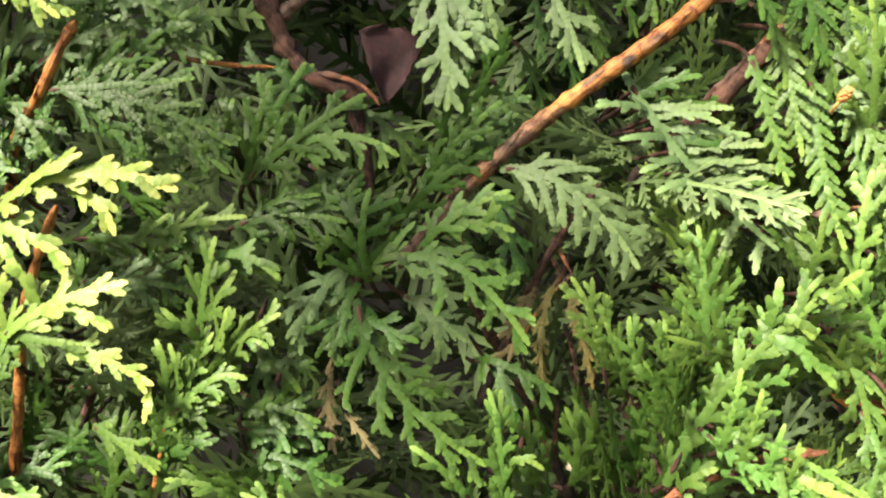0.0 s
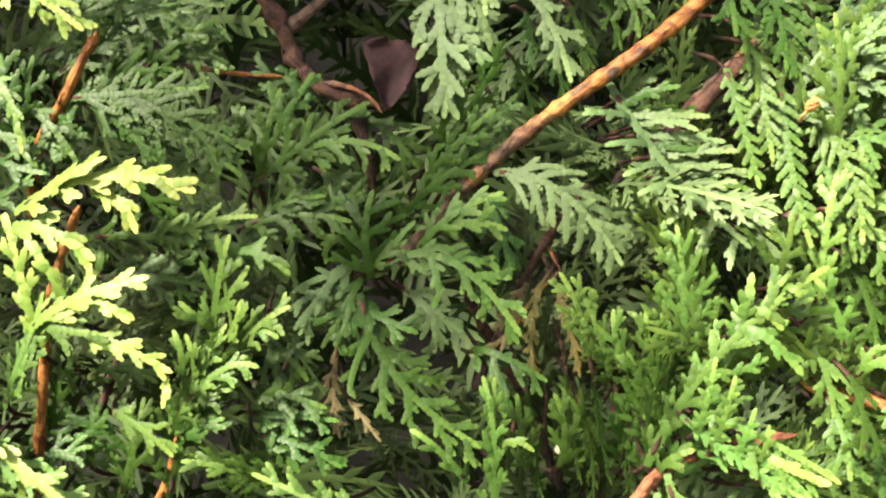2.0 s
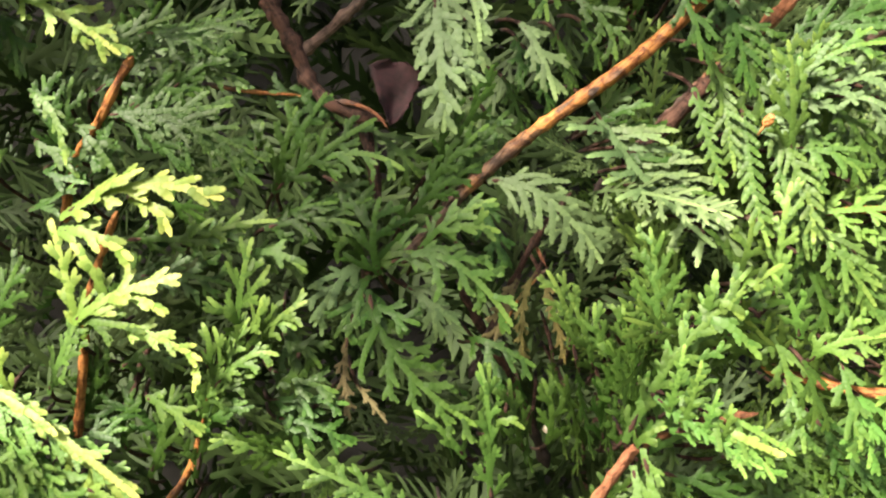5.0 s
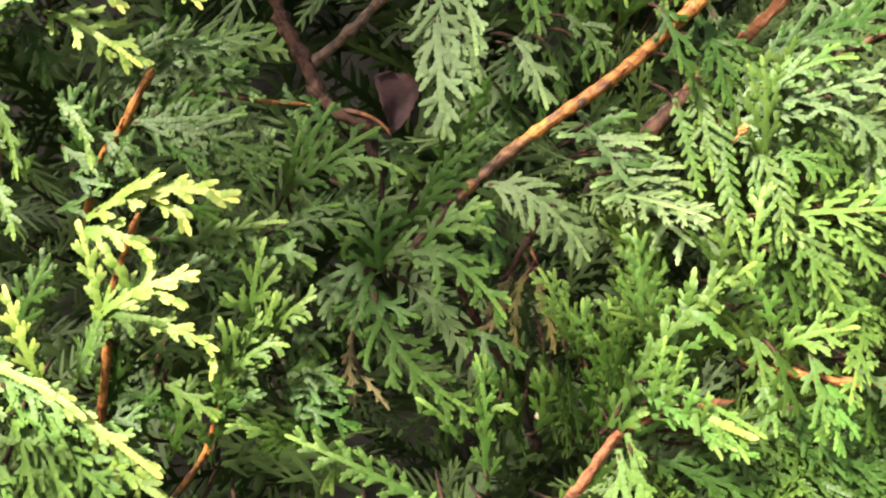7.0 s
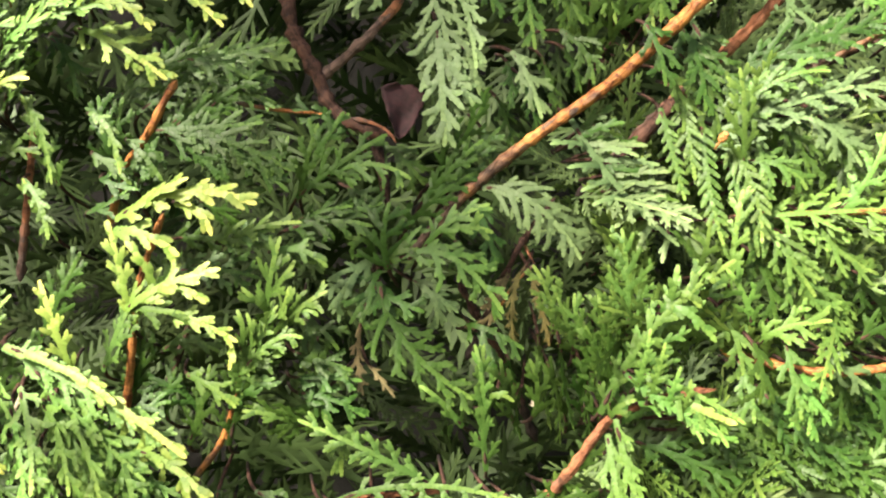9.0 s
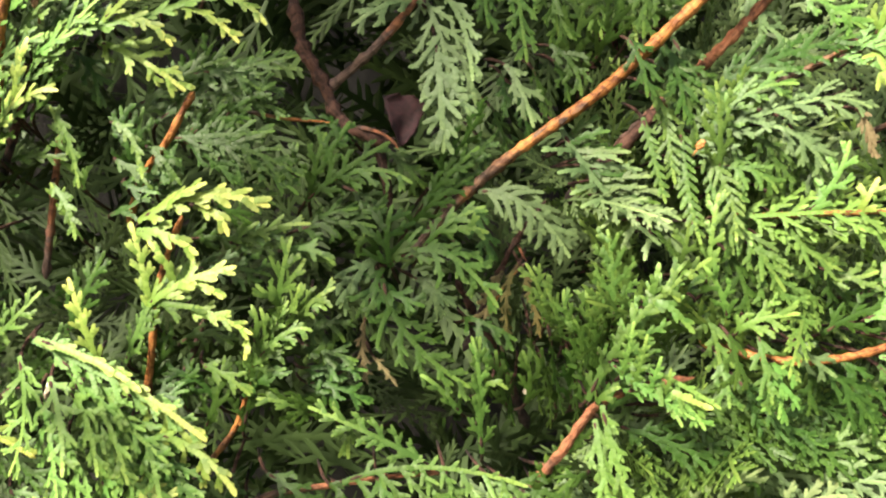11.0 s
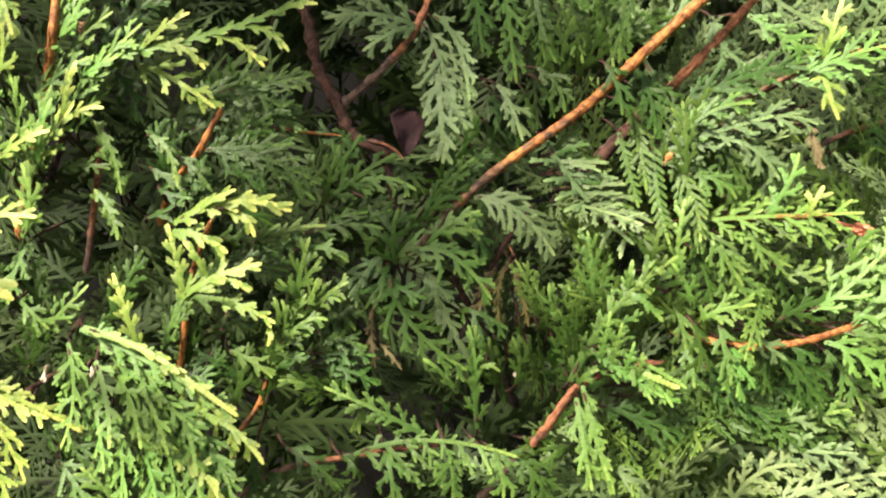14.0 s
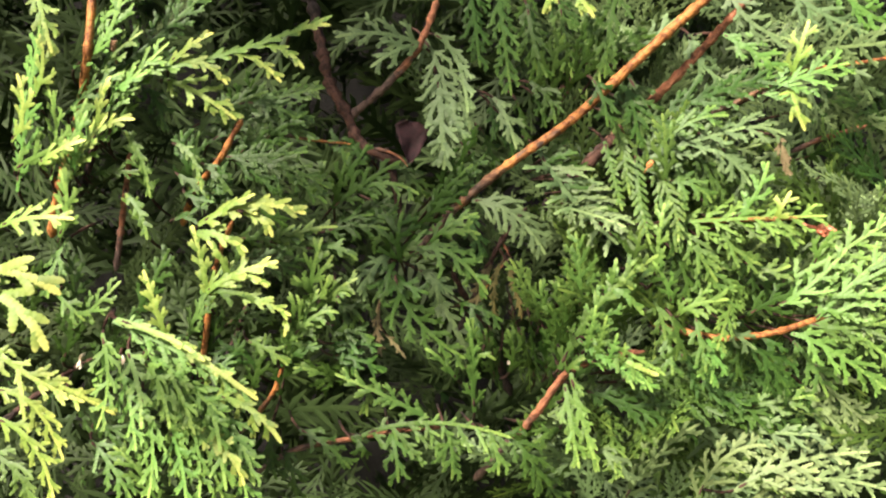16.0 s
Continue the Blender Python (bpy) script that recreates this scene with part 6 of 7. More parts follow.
spray("pale", stub, (0.0442, 0.1890, 1.3315), (0.0381, 0.1850, 1.3318), (0.0326, 0.1830, 1.3310), 0.0012, 0, 42, -0.35, 0.35, 0, 0.0021)
spray("pale", stub, (0.0488, 0.1890, 1.3250), (0.0430, 0.1850, 1.3251), (0.0377, 0.1830, 1.3241), 0.0012, 0, 42, -0.35, 0.35, 0, 0.0021)
spray("pale", stub, (0.0519, 0.1890, 1.3208), (0.0466, 0.1850, 1.3196), (0.0418, 0.1830, 1.3173), 0.0012, 0, 42, -0.35, 0.35, 0, 0.0021)
spray("pale", stub, (0.0560, 0.1890, 1.3164), (0.0502, 0.1850, 1.3154), (0.0451, 0.1830, 1.3132), 0.0012, 0, 42, -0.35, 0.35, 0, 0.0021)
spray("pale", stub, (0.0606, 0.1890, 1.3122), (0.0558, 0.1850, 1.3100), (0.0517, 0.1830, 1.3067), 0.0012, 0, 42, -0.35, 0.35, 0, 0.0021)
spray("pale", stub, (0.0648, 0.1890, 1.3087), (0.0612, 0.1850, 1.3048), (0.0583, 0.1830, 1.2998), 0.0012, 0, 42, -0.35, 0.35, 0, 0.0021)
spray("pale", stub, (0.0693, 0.1890, 1.3048), (0.0671, 0.1850, 1.3011), (0.0656, 0.1830, 1.2963), 0.0012, 0, 42, -0.35, 0.35, 0, 0.0021)
spray("mature", stub, (0.0428, 0.1920, 1.3365), (0.0476, 0.1895, 1.3401), (0.0528, 0.1890, 1.3425), 0.0018, 0, 40, 0, 0.3, 0.3, 0.0018)
spray("mature", stub, (0.0457, 0.1920, 1.3326), (0.0536, 0.1895, 1.3327), (0.0619, 0.1890, 1.3316), 0.0018, 0, 40, 0, 0.3, 0.3, 0.0018)
spray("fresh", red_up, (0.0663, 0.1890, 1.3425), (0.0690, 0.1850, 1.3288), (0.0723, 0.1830, 1.3146), 0.0017, 0, 48, -0.3, 0.3, -1, 0.0018)
spray("fresh", red_up, (0.0750, 0.1890, 1.3387), (0.0769, 0.1850, 1.3245), (0.0795, 0.1830, 1.3099), 0.0017, 0, 48, -0.3, 0.3, -1, 0.0018)
spray("fresh", red_up, (0.0864, 0.1890, 1.3336), (0.0881, 0.1850, 1.3190), (0.0906, 0.1830, 1.3039), 0.0017, 0, 48, -0.3, 0.3, -1, 0.0018)
spray("fresh", red_up, (0.0940, 0.1890, 1.3426), (0.0953, 0.1850, 1.3272), (0.0974, 0.1830, 1.3115), 0.0017, 0, 48, -0.3, 0.3, -1, 0.0018)
spray("mature", frond_stem, (-0.0927, 0.1990, 1.3414), (-0.0733, 0.1955, 1.3504), (-0.0494, 0.1940, 1.3518), 0.0076, 0, 40, -0.1, 0.2, 0.8, 0.0019)
spray("mature", frond_stem, (-0.0989, 0.1990, 1.3424), (-0.0876, 0.1955, 1.3534), (-0.0678, 0.1940, 1.3620), 0.0076, 0, 40, -0.1, 0.2, 0.8, 0.0019)
spray("mature", frond_stem, (-0.1011, 0.1990, 1.3215), (-0.0980, 0.1955, 1.3348), (-0.0951, 0.1940, 1.3460), 0.0055, 0, 40, -0.1, 0.2, 0.8, 0.0019)
spray("mature", frond_stem, (-0.0761, 0.1990, 1.3431), (-0.0630, 0.1955, 1.3474), (-0.0488, 0.1940, 1.3440), 0.0059, 0, 40, -0.1, 0.2, 0.8, 0.0019)
spray("mature", frond_stem, (-0.1193, 0.1990, 1.3651), (-0.1117, 0.1955, 1.3563), (-0.1097, 0.1940, 1.3459), 0.0055, 0, 40, -0.1, 0.2, 0.8, 0.0019)
spray("mature", frond_stem, (-0.0896, 0.1990, 1.3289), (-0.0858, 0.1955, 1.3224), (-0.0875, 0.1940, 1.3141), 0.0050, 0, 40, -0.1, 0.2, 0.8, 0.0019)
spray("mature", frond_stem, (-0.0720, 0.1990, 1.3289), (-0.0631, 0.1955, 1.3204), (-0.0526, 0.1940, 1.3142), 0.0063, 0, 40, -0.1, 0.2, 0.8, 0.0019)
spray("fresh", left_orange, (-0.1485, 0.1870, 1.2998), (-0.1431, 0.1825, 1.3197), (-0.1438, 0.1800, 1.3362), 0.0061, 0, 42, -0.35, 0.45, 0.7, 0.002)
spray("lime", left_orange, (-0.1384, 0.1870, 1.3279), (-0.1390, 0.1825, 1.3424), (-0.1339, 0.1800, 1.3567), 0.0065, 0, 42, -0.35, 0.45, 0.7, 0.002)
spray("lime", left_orange, (-0.1508, 0.1870, 1.3258), (-0.1467, 0.1825, 1.3453), (-0.1493, 0.1800, 1.3624), 0.0069, 0, 42, -0.35, 0.45, 0.7, 0.002)
spray("fresh", left_orange, (-0.1441, 0.1870, 1.3518), (-0.1334, 0.1825, 1.3601), (-0.1207, 0.1800, 1.3666), 0.0069, 0, 42, -0.35, 0.45, 0.7, 0.002)
spray("lime", left_orange, (-0.1282, 0.1870, 1.3639), (-0.1168, 0.1825, 1.3681), (-0.1052, 0.1800, 1.3745), 0.0069, 0, 42, -0.35, 0.45, 0.7, 0.002)
spray("fresh", left_orange, (-0.1436, 0.1870, 1.3038), (-0.1476, 0.1825, 1.2939), (-0.1496, 0.1800, 1.2803), 0.0061, 0, 42, -0.35, 0.45, 0.7, 0.002)
spray("fresh", left_orange, (-0.1331, 0.1870, 1.3658), (-0.1235, 0.1825, 1.3749), (-0.1129, 0.1800, 1.3822), 0.0069, 0, 42, -0.35, 0.45, 0.7, 0.002)
spray("fresh", main_orange, (0.0599, 0.1950, 1.3982), (0.0627, 0.1920, 1.3809), (0.0647, 0.1910, 1.3653), 0.0075, 0, 38, -0.1, 0.2, 0.8, 0.0018)
spray("fresh", main_orange, (0.0490, 0.1950, 1.3981), (0.0510, 0.1920, 1.3808), (0.0534, 0.1910, 1.3678), 0.0071, 0, 38, -0.1, 0.2, 0.8, 0.0018)
spray("pale", main_orange, (0.0770, 0.1950, 1.3776), (0.0856, 0.1920, 1.3843), (0.0978, 0.1910, 1.3935), 0.0062, 0, 38, -0.1, 0.2, 0.8, 0.0018)
spray("mature", main_orange, (0.0357, 0.1950, 1.3979), (0.0385, 0.1920, 1.3807), (0.0436, 0.1910, 1.3677), 0.0071, 0, 38, -0.1, 0.2, 0.8, 0.0018)
spray("pale", main_orange, (0.0222, 0.1950, 1.3604), (0.0272, 0.1920, 1.3517), (0.0313, 0.1910, 1.3392), 0.0054, 0, 38, -0.1, 0.2, 0.8, 0.0018)
spray("mature", main_orange, (0.0369, 0.1950, 1.3668), (0.0438, 0.1920, 1.3601), (0.0468, 0.1910, 1.3496), 0.0054, 0, 38, -0.1, 0.2, 0.8, 0.0018)
spray("mature", main_orange, (0.0184, 0.2060, 1.3483), (0.0219, 0.2025, 1.3394), (0.0243, 0.2010, 1.3289), 0.0033, 0, 36, 0.1, 0.2, 0.6, 0.0014)
spray("mature", main_orange, (0.0258, 0.2060, 1.3552), (0.0292, 0.2025, 1.3456), (0.0314, 0.2010, 1.3350), 0.0033, 0, 36, 0.1, 0.2, 0.6, 0.0014)
spray("mature", main_orange, (0.0330, 0.2060, 1.3608), (0.0354, 0.2025, 1.3504), (0.0374, 0.2010, 1.3405), 0.0033, 0, 36, 0.1, 0.2, 0.6, 0.0014)
spray("mature", main_orange, (0.0138, 0.2060, 1.3385), (0.0165, 0.2025, 1.3290), (0.0153, 0.2010, 1.3199), 0.0031, 0, 36, 0.1, 0.2, 0.6, 0.0014)
spray("mature", main_orange, (0.0400, 0.2060, 1.3636), (0.0429, 0.2025, 1.3559), (0.0447, 0.2010, 1.3487), 0.0033, 0, 36, 0.1, 0.2, 0.6, 0.0014)
spray("mature", main_orange, (0.0218, 0.2060, 1.3594), (0.0229, 0.2025, 1.3517), (0.0222, 0.2010, 1.3432), 0.0031, 0, 36, 0.1, 0.2, 0.6, 0.0014)
spray("mature", stub, (0.0433, 0.1905, 1.3342), (0.0490, 0.1868, 1.3367), (0.0550, 0.1851, 1.3376), 0.0012, 0, 34, -0.27, 0.3, 0.06, 0.0019)
spray("pale", stub, (0.0452, 0.1905, 1.3318), (0.0535, 0.1880, 1.3315), (0.0623, 0.1876, 1.3312), 0.0012, 0, 34, -0.19, 0.3, 0.06, 0.0019)
spray("pale", stub, (0.0468, 0.1905, 1.3298), (0.0528, 0.1867, 1.3300), (0.0591, 0.1849, 1.3276), 0.0012, 0, 34, -0.19, 0.3, 0.06, 0.0019)
spray("pale", stub, (0.0483, 0.1905, 1.3274), (0.0570, 0.1881, 1.3265), (0.0660, 0.1877, 1.3255), 0.0012, 0, 34, -0.2, 0.3, 0.06, 0.0019)
spray("mature", stub, (0.0502, 0.1905, 1.3251), (0.0562, 0.1882, 1.3240), (0.0628, 0.1879, 1.3226), 0.0012, 0, 34, 0.14, 0.3, 0.06, 0.0019)
spray("pale", stub, (0.0520, 0.1905, 1.3228), (0.0603, 0.1875, 1.3234), (0.0689, 0.1865, 1.3233), 0.0012, 0, 34, -0.21, 0.3, 0.06, 0.0019)
spray("pale", stub, (0.0539, 0.1905, 1.3204), (0.0605, 0.1882, 1.3201), (0.0676, 0.1880, 1.3201), 0.0012, 0, 34, -0.03, 0.3, 0.06, 0.0019)
spray("pale", stub, (0.0560, 0.1905, 1.3186), (0.0649, 0.1883, 1.3191), (0.0744, 0.1880, 1.3184), 0.0012, 0, 34, 0.12, 0.3, 0.06, 0.0019)
spray("mature", stub, (0.0583, 0.1905, 1.3165), (0.0647, 0.1874, 1.3160), (0.0715, 0.1862, 1.3145), 0.0012, 0, 34, -0.22, 0.3, 0.06, 0.0019)
spray("pale", stub, (0.0612, 0.1905, 1.3139), (0.0694, 0.1866, 1.3133), (0.0779, 0.1847, 1.3093), 0.0012, 0, 34, 0.01, 0.3, 0.06, 0.0019)
spray("pale", stub, (0.0639, 0.1905, 1.3116), (0.0698, 0.1872, 1.3095), (0.0763, 0.1859, 1.3058), 0.0012, 0, 34, 0.2, 0.3, 0.06, 0.0019)
spray("pale", stub, (0.0668, 0.1905, 1.3092), (0.0734, 0.1878, 1.3070), (0.0806, 0.1870, 1.3020), 0.0012, 0, 34, -0.16, 0.3, 0.06, 0.0019)
spray("mature", stub, (0.0697, 0.1905, 1.3066), (0.0730, 0.1876, 1.3029), (0.0769, 0.1867, 1.2969), 0.0012, 0, 34, 0.15, 0.3, 0.06, 0.0019)
spray("pale", stub, (0.0715, 0.1905, 1.3048), (0.0760, 0.1880, 1.3021), (0.0812, 0.1876, 1.2968), 0.0012, 0, 34, 0.01, 0.3, 0.06, 0.0019)
spray("fresh", low_right, (0.0312, 0.1980, 1.2736), (0.0322, 0.1945, 1.2606), (0.0347, 0.1930, 1.2449), 0.0030, 0, 34, 1.1, 0.2, 0.6, 0.0014)
spray("fresh", low_right, (0.0380, 0.1980, 1.2709), (0.0392, 0.1945, 1.2580), (0.0417, 0.1930, 1.2449), 0.0030, 0, 34, 1.1, 0.2, 0.6, 0.0014)
spray("fresh", low_right, (0.0449, 0.1980, 1.2627), (0.0456, 0.1945, 1.2526), (0.0470, 0.1930, 1.2417), 0.0030, 0, 34, 1.1, 0.2, 0.6, 0.0014)
spray("mature", low_right, (0.0261, 0.1980, 1.2571), (0.0242, 0.1945, 1.2498), (0.0257, 0.1930, 1.2416), 0.0030, 0, 34, 1.1, 0.2, 0.6, 0.0014)
spray("mature", low_right, (0.0184, 0.1980, 1.2557), (0.0151, 0.1945, 1.2484), (0.0134, 0.1930, 1.2407), 0.0030, 0, 34, 1.1, 0.2, 0.6, 0.0014)
spray("fresh", low_right, (0.0340, 0.1980, 1.2654), (0.0369, 0.1945, 1.2539), (0.0374, 0.1930, 1.2408), 0.0030, 0, 34, 1.1, 0.2, 0.6, 0.0014)
spray("mature", low_right, (0.0217, 0.1980, 1.2667), (0.0228, 0.1945, 1.2579), (0.0214, 0.1930, 1.2488), 0.0030, 0, 34, 1.1, 0.2, 0.6, 0.0014)
spray("mature", frond_stem, (-0.0991, 0.1860, 1.3210), (-0.0937, 0.1830, 1.3189), (-0.0866, 0.1820, 1.3175), 0.0028, 0, 40, -0.2, 0.3, 0.5, 0.0018)
spray("mature", frond_stem, (-0.1031, 0.1860, 1.3109), (-0.0957, 0.1830, 1.3135), (-0.0895, 0.1820, 1.3178), 0.0032, 0, 40, -0.2, 0.3, 0.5, 0.0018)
spray("mature", frond_stem, (-0.1014, 0.1860, 1.3280), (-0.0947, 0.1830, 1.3242), (-0.0886, 0.1820, 1.3188), 0.0028, 0, 40, -0.2, 0.3, 0.5, 0.0018)
spray("mature", frond_stem, (-0.0915, 0.1860, 1.3320), (-0.0858, 0.1830, 1.3278), (-0.0797, 0.1820, 1.3199), 0.0032, 0, 40, -0.2, 0.3, 0.5, 0.0018)

# ---- inner foliage ----
def templates(seed, w, rich, step, count=6):
    made = []
    for k in range(count):
        r = np.random.default_rng(seed + k)
        L = r.uniform(0.045, 0.07)
        s = Spray((0, 0, 0), (L * 0.5, 0, r.uniform(-0.004, 0.004)), (L, 0, r.uniform(-0.012, 0.008)), (0, 0.1, 1), r, step=step, cup=r.uniform(0, 2))
        s.fill(r.uniform(0.012, 0.017), 0, r.uniform(38, 46), gap=2.1 * w, w=0.9 * w, rich=rich)
        made.append(s.heap)
    return made


FINE = templates(900, 0.0016, 0.7, 0.0014)


def scatter(kinds, tone, count, seed, box, rise, label, keep=None):
    """Leafy sprays at random in a box behind the outer ones, joined."""
    r = np.random.default_rng(seed)
    heap = Heap()
    for _ in range(count):
        p = Vector([r.uniform(lo, hi) for lo, hi in box])
        if keep and not keep(p):
            continue
        d = Vector((r.normal(0, 0.9), -abs(r.normal(0.4, 0.2)), r.normal(rise, 0.7))).normalized()
        n = Vector((r.normal(0, 0.45), -1.0, r.normal(0.1, 0.45)))
        n = (n - n.dot(d) * d).normalized()
        s = n.cross(d)
        k = r.uniform(0.75, 1.2)
        m = Matrix(((d.x * k, s.x * k, n.x * k, p.x), (d.y * k, s.y * k, n.y * k, p.y), (d.z * k, s.z * k, n.z * k, p.z), (0, 0, 0, 1)))
        heap.take_turned(kinds[int(r.integers(len(kinds)))], m)
    ob = new("inner_foliage", heap.mesh("inner_foliage", [TONES[tone]]))
    ob.parent = shrub
    ob.location = -BASE
    return tagged(ob, label, kind="stuff")


def off_hollow(p):
    """Keeps the shaded hollow beside the trunk free."""
    holes = ((-0.045, 1.362, 0.055, 0.050), (-0.03, 1.205, 0.065, 0.042), (0.155, 1.345, 0.032, 0.026), (0.022, 1.350, 0.03, 0.03), (-0.155, 1.325, 0.035, 0.045), (0.0, 1.28, 0.035, 0.035), (0.178, 1.215, 0.028, 0.026))
    return all((p.x - x) ** 2 / a ** 2 + (p.z - z) ** 2 / c ** 2 > 1 for x, z, a, c in holes)


# old tone: shade put into the colour; pale and fresh keep their own
scatter(FINE, "old", 65, 31, ((-0.18, 0.20), (0.24, 0.29), (1.17, 1.43)), 0.2, "old green sprays inside the shrub, shade put into their colour", off_hollow)
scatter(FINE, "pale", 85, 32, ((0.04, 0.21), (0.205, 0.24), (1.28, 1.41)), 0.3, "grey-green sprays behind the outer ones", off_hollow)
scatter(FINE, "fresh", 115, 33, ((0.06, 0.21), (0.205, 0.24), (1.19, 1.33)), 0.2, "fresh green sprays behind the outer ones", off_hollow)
scatter(FINE, "old", 22, 34, ((-0.20, -0.07), (0.22, 0.245), (1.19, 1.42)), 0.4, "old green sprays behind the outer ones, shade put into their colour", off_hollow)
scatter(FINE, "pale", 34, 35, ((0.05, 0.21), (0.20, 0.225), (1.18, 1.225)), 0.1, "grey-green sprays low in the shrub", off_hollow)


# ---- the rest of the shrub's crown, out of reach ----
def crown(seed, deep_count, far_count):
    r = np.random.default_rng(seed)
    heap, inside = Heap(), Heap()
    for k in range(deep_count + far_count):
        deep = k < deep_count
        if deep:
            p = np.array((r.uniform(-0.31, 0.32), r.uniform(0.30, 0.44), r.uniform(1.11, 1.51)))
            if not off_hollow(Vector(p)):
                continue
            d = np.array((r.normal(), r.normal(0, 0.3), r.normal()))
            face = (r.normal(0, 0.4), -1.0, r.normal(0, 0.4))
        else:
            ang = r.uniform(0, 2 * math.pi)
            layer = (0, 1, 2, 3, 0)[k % 5]
            if layer == 0:      # old growth behind the open front, shade put into its colour
                p = np.array((r.uniform(-0.52, 0.54), r.uniform(0.37, 0.60), r.uniform(0.95, 1.62)))
            elif layer == 1:    # the front of the hedge above and below, unseen, added to block sun
                p = np.array((r.uniform(-0.60, 0.62), r.uniform(0.215, 0.32), r.choice((r.uniform(1.44, 1.95), r.uniform(0.66, 0.90)))))
            elif layer == 2:    # the thick top
                # unseen thick top, added to shade the inside and the wall
                p = np.array((r.uniform(-1.0, 0.4), r.uniform(0.42, 0.78), r.uniform(1.48, 2.15)))
            else:
                z = r.uniform(0.12, 2.2)
                rad = (0.38 - 0.08 * (z / 2.2) ** 3) * r.uniform(0.35, 1.0)
                p = np.array((math.cos(ang) * rad * 2.6, max(0.57 + math.sin(ang) * rad, 0.26), z))
                if abs(p[0]) < 0.38 and p[1] < 0.66 and 0.88 < p[2] < 1.58:
                    continue
            d = np.array((math.cos(ang) + r.normal(0, 0.4), 0.5 * math.sin(ang) + r.normal(0, 0.3), r.normal(0.5, 0.4)))
            face = (r.normal(0, 0.7), -1.0, r.normal(0, 0.7))
        d /= np.linalg.norm(d)
        L = r.uniform(0.05, 0.08) if deep else r.uniform(0.10, 0.15)
        s = Spray(p, p + d * L * 0.5, p + d * L + np.array((0, 0, -0.01)), face, r, step=0.003 if deep else 0.02)
        if not deep and layer == 0:
            s.step = 0.012
            s.fill(L * 0.2, 0, 42, gap=0.0056, w=0.0042, rich=0)
        elif deep:
            s.fill(L * 0.2, 0, 42, gap=0.0034, w=0.0020, rich=0)
        else:
            s.fill(L * 0.33, 0, 44, gap=0.011, w=0.011, rich=0)
        (inside if deep or layer == 0 else heap).take(s.heap)
    ob = new("inner_foliage", inside.mesh("inner_foliage", [SHADED_OLD]))
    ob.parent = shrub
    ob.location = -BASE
    tagged(ob, "brownish old foliage deep inside the shrub, darkened in place of shade", kind="stuff")
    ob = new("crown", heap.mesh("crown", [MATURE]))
    ob.parent = shrub
    ob.location = -BASE
    return tagged(ob, "dense scaly foliage of the rest of the shrub, partly added to block sun", kind="stuff")


crown(77, 420, 3300)


def bough(at, seed, wide, tall, count):
    """An added, unseen bough out of the crown above; shades what is under it."""
    r = np.random.default_rng(seed)
    at = np.array(at)
    heap = Heap()
    tube(heap, [at + (-0.03, 0.34, 0.12), at + (-0.02, 0.16, 0.07), at], 0.004, 0.0015, r, 1, 8, 0.1)
    for k in range(count):
        p = at + np.array((r.normal(0, wide), r.normal(0.01, 0.02), r.normal(0.0, tall)))
        d = np.array((r.normal(-0.3, 0.5), r.normal(-0.5, 0.4), r.normal(0.4, 0.4)))
        d /= np.linalg.norm(d)
        s = Spray(p, p + d * 0.02, p + d * 0.04, (r.normal(-0.5, 0.3), -0.5, r.normal(0.6, 0.3)), r, step=0.002)
        s.fill(0.013, 0, 44, gap=0.0036, w=0.0028, rich=0.4)
        heap.take(s.heap)
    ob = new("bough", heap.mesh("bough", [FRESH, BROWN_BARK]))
    ob.parent = shrub
    ob.location = -BASE
    return tagged(ob, "leafy bough added out of view above, to cast shade", kind="stuff")


bough((-0.165, 0.04, 1.518), 5, 0.022, 0.017, 28)
bough((-0.106, 0.04, 1.540), 8, 0.020, 0.014, 12)
bough((-0.142, 0.03, 1.459), 6, 0.023, 0.019, 36)
bough((-0.178, 0.0, 1.378), 7, 0.014, 0.010, 15)

# ---- loose bits caught in the foliage ----

def plain_material(name, dark, light, scale, rough):
    mat, node, link, out = blank(name)
    tc = node("ShaderNodeTexCoord")
    n = node("ShaderNodeTexNoise", Scale=scale, Detail=6.0, Roughness=0.65)
    link(tc.outputs["Object"], n.inputs["Vector"])
    cr = ramp(node, [(0.35, dark), (0.65, light)])
    link(n.outputs["Fac"], cr.inputs[0])
    p = node("ShaderNodeBsdfPrincipled", Roughness=rough)
    b = node("ShaderNodeBump", Strength=0.6, Distance=0.0006)
    link(n.outputs["Fac"], b.inputs["Height"]); link(b.outputs[0], p.inputs["Normal"])
    link(cr.outputs[0], p.inputs["Base Color"]); link(p.outputs[0], out.inputs["Surface"])
    return mat


PURPLE_LEAF = plain_material("dead_purple_leaf", (0.016, 0.006, 0.007), (0.056, 0.018, 0.021), 260.0, 0.85)
SCRAP = plain_material("pale_dry_scrap", (0.42, 0.33, 0.24), (0.75, 0.68, 0.55), 500.0, 0.7)
CONE = plain_material("dry_cone_scale", (0.13, 0.06, 0.03), (0.42, 0.24, 0.13), 700.0, 0.7)
BUD = plain_material("orange_bud", (0.32, 0.11, 0.03), (0.62, 0.28, 0.09), 600.0, 0.5)
RED_TIP = plain_material("reddened_tip", (0.42, 0.09, 0.04), (0.75, 0.30, 0.17), 500.0, 0.55)


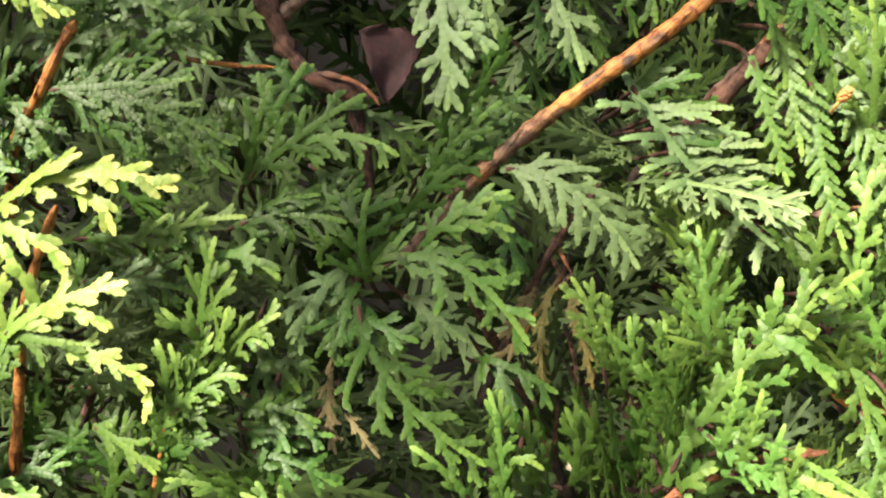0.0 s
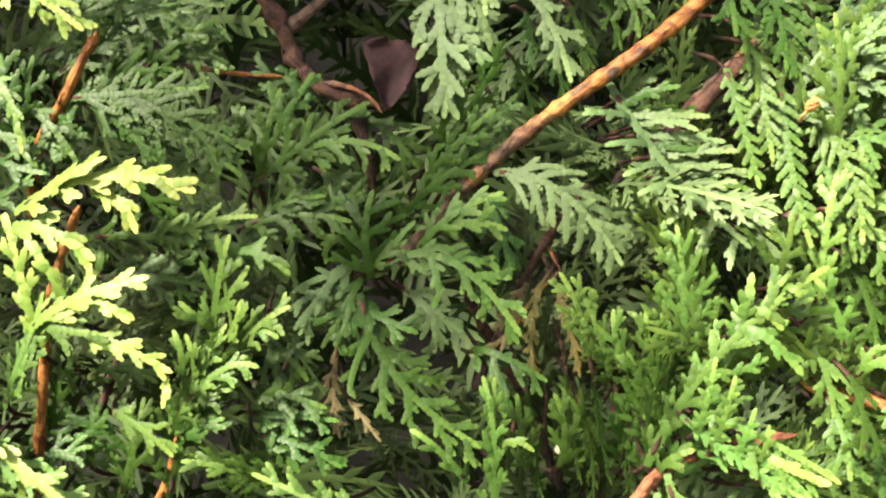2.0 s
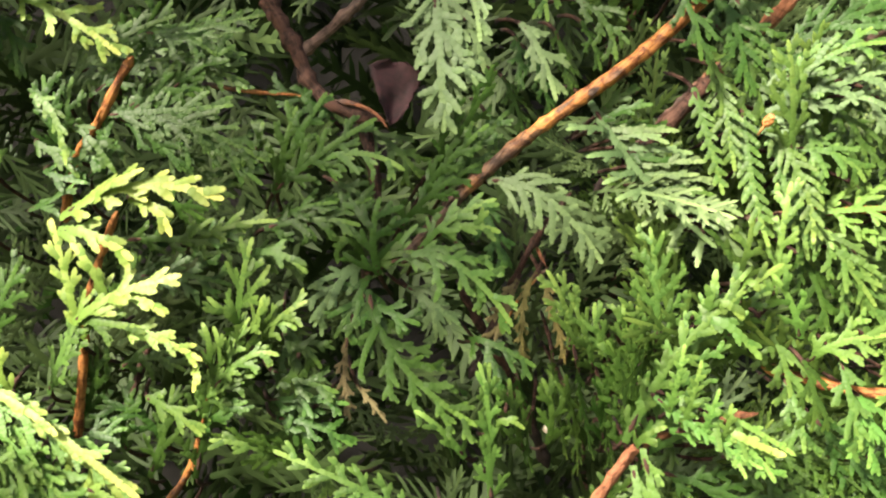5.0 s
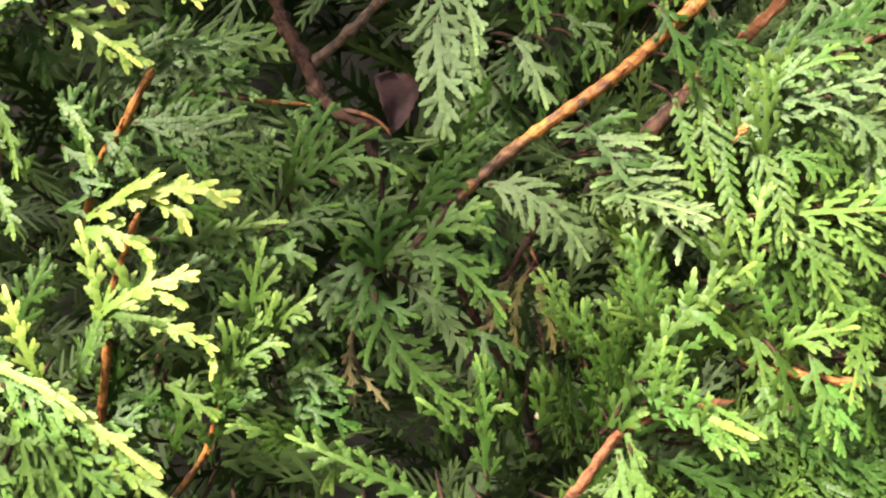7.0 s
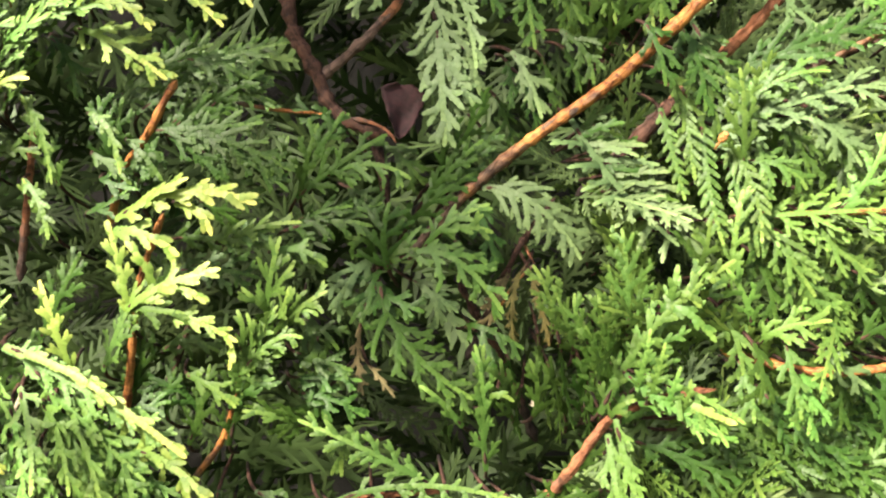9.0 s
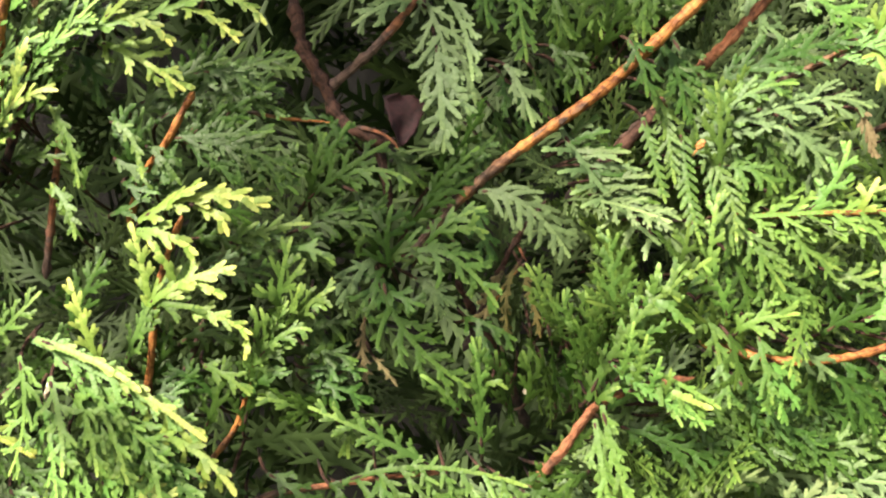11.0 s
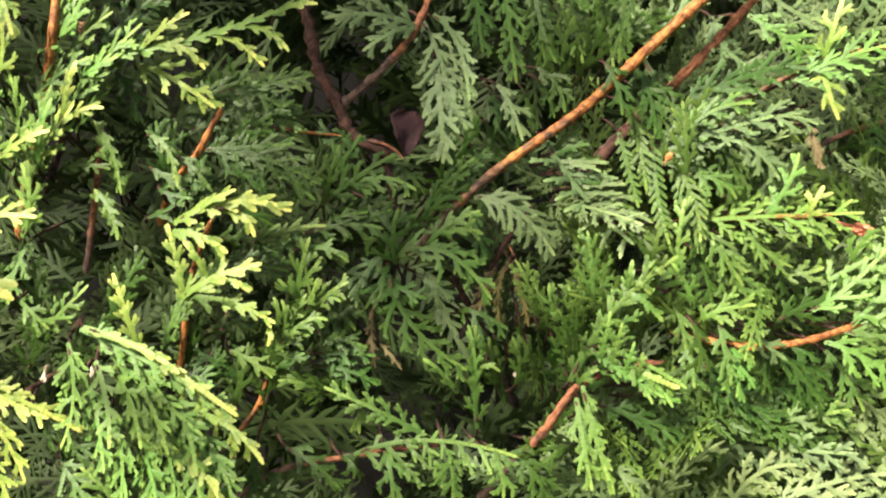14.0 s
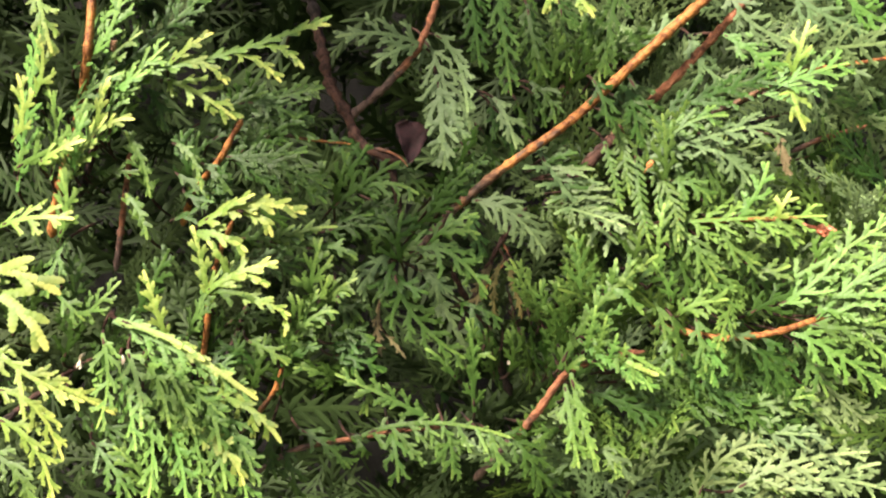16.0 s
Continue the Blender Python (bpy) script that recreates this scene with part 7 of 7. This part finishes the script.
def leaf_blade(name, base, tip, width, face, curl, material, label, category, seed):
    """A thin curled leaf blade with a midrib, tapering to its tip."""
    r = np.random.default_rng(seed)
    base, tip, face = Vector(base), Vector(tip), Vector(face).normalized()
    axis = tip - base
    L = axis.length
    t = axis.normalized()
    face = (face - face.dot(t) * t).normalized()
    side = face.cross(t)
    bm = bmesh.new()
    rows = []
    nu, nv = 14, 9
    for layer in (0, 1):
        grid = []
        for i in range(nu):
            x = i / (nu - 1)
            half = width * 0.5 * min(1.0, (x + 0.01) / 0.16) ** 0.5 * (1 - x) ** 0.7 + 0.0001
            half *= 1 + r.normal(0, 0.05)
            row = []
            for j in range(nv):
                u = j / (nv - 1) * 2 - 1
                rise = curl * width * (u * u) - 0.00025 * math.exp(-(u / 0.12) ** 2) + 0.0006 * math.sin(6 * x + 3 * u) - layer * 0.00025
                row.append(bm.verts.new(t * (L * x) + side * (half * u) + face * rise))
            grid.append(row)
        rows.append(grid)
    for layer, g in enumerate(rows):
        for i in range(nu - 1):
            for j in range(nv - 1):
                q = [g[i][j], g[i][j + 1], g[i + 1][j + 1], g[i + 1][j]]
                bm.faces.new(q if layer == 0 else q[::-1])
    a, c = rows
    rim = [(i, 0) for i in range(nu)] + [(nu - 1, j) for j in range(1, nv)] + [(i, nv - 1) for i in range(nu - 2, -1, -1)] + [(0, j) for j in range(nv - 2, 0, -1)]
    for (i, j), (k, m) in zip(rim, rim[1:] + rim[:1]):
        bm.faces.new([a[i][j], a[k][m], c[k][m], c[i][j]])
    bmesh.ops.recalc_face_normals(bm, faces=bm.faces)
    me = bpy.data.meshes.new(name)
    bm.to_mesh(me)
    bm.free()
    me.polygons.foreach_set("use_smooth", [True] * len(me.polygons))
    me.materials.append(material)
    ob = new(name, me)
    ob.location = base
    return tagged(ob, label, category)


def small_cone(at, axis, size, material, label, parent, name="seed_cone"):
    """An egg-shaped cone of overlapping scales on a short stalk."""
    at, axis = Vector(at), Vector(axis).normalized()
    bm = bmesh.new()
    q = axis.to_track_quat("Z", "Y")
    for ring in range(4):
        z = size * (0.15 + 0.22 * ring)
        rad = size * (0.34, 0.42, 0.36, 0.2)[ring]
        for k in range(5):
            a = 2 * math.pi * (k + 0.5 * ring) / 5
            m = Matrix.Translation(q @ Vector((math.cos(a) * rad * 0.6, math.sin(a) * rad * 0.6, z))) @ (q @ Euler((0, 0.5, a)).to_quaternion()).to_matrix().to_4x4() @ Matrix.Diagonal((size * 0.14, size * 0.2, size * 0.28, 1))
            bmesh.ops.create_icosphere(bm, subdivisions=1, radius=1.0, matrix=m)
    bmesh.ops.create_cone(bm, segments=8, radius1=size * 0.09, radius2=size * 0.12, depth=size * 1.2, cap_ends=True, matrix=Matrix.Translation(q @ Vector((0, 0, -size * 0.5))) @ q.to_matrix().to_4x4())
    me = bpy.data.meshes.new(name)
    bm.to_mesh(me)
    bm.free()
    me.polygons.foreach_set("use_smooth", [True] * len(me.polygons))
    me.materials.append(material)
    ob = new(name, me)
    ob.parent = parent
    ob.location = at - Vector(parent.location) - Vector(BASE) if parent != shrub else at - Vector(BASE)
    return tagged(ob, label)


leaf_blade("dead_leaf", (-0.0106, 0.1990, 1.3507), (-0.0122, 0.1960, 1.3333), 0.0165, (0.35, -1, 0.1), 0.12, PURPLE_LEAF, "dead purple-brown leaf caught between the inner twigs", "leaf", 3)
leaf_blade("leaf_scrap", (0.0292, 0.1990, 1.2526), (0.0316, 0.1950, 1.2504), 0.0016, (0.1, -1, 0.3), 0.2, SCRAP, "tiny pale dry leaf scrap caught in the sprays", "leaf", 4)
leaf_blade("leaf_scrap", (-0.1410, 0.1870, 1.2524), (-0.1373, 0.1830, 1.2590), 0.0026, (-0.3, -1, 0.3), 0.2, SCRAP, "small pinkish dry leaf scrap caught in the sprays", "leaf", 6)
leaf_blade("leaf_scrap", (-0.1235, 0.1870, 1.2577), (-0.1231, 0.1840, 1.2522), 0.0016, (-0.3, -1, 0.3), 0.2, SCRAP, "small pinkish dry leaf scrap caught in the sprays", "leaf", 8)
small_cone((0.0815, 0.1800, 1.3318), (0.2, -0.6, 0.5), 0.0032, BUD, "small orange-brown bud", red_up, "bud")
small_cone((-0.1249, 0.1850, 1.3752), (0.0, -0.3, 1.0), 0.0042, CONE, "small dry brown seed cone", left_brown)
small_cone((0.1496, 0.1800, 1.3079), (0.9, -0.4, -0.3), 0.0065, RED_TIP, "reddened withered tip", right_stem, "withered_tip")
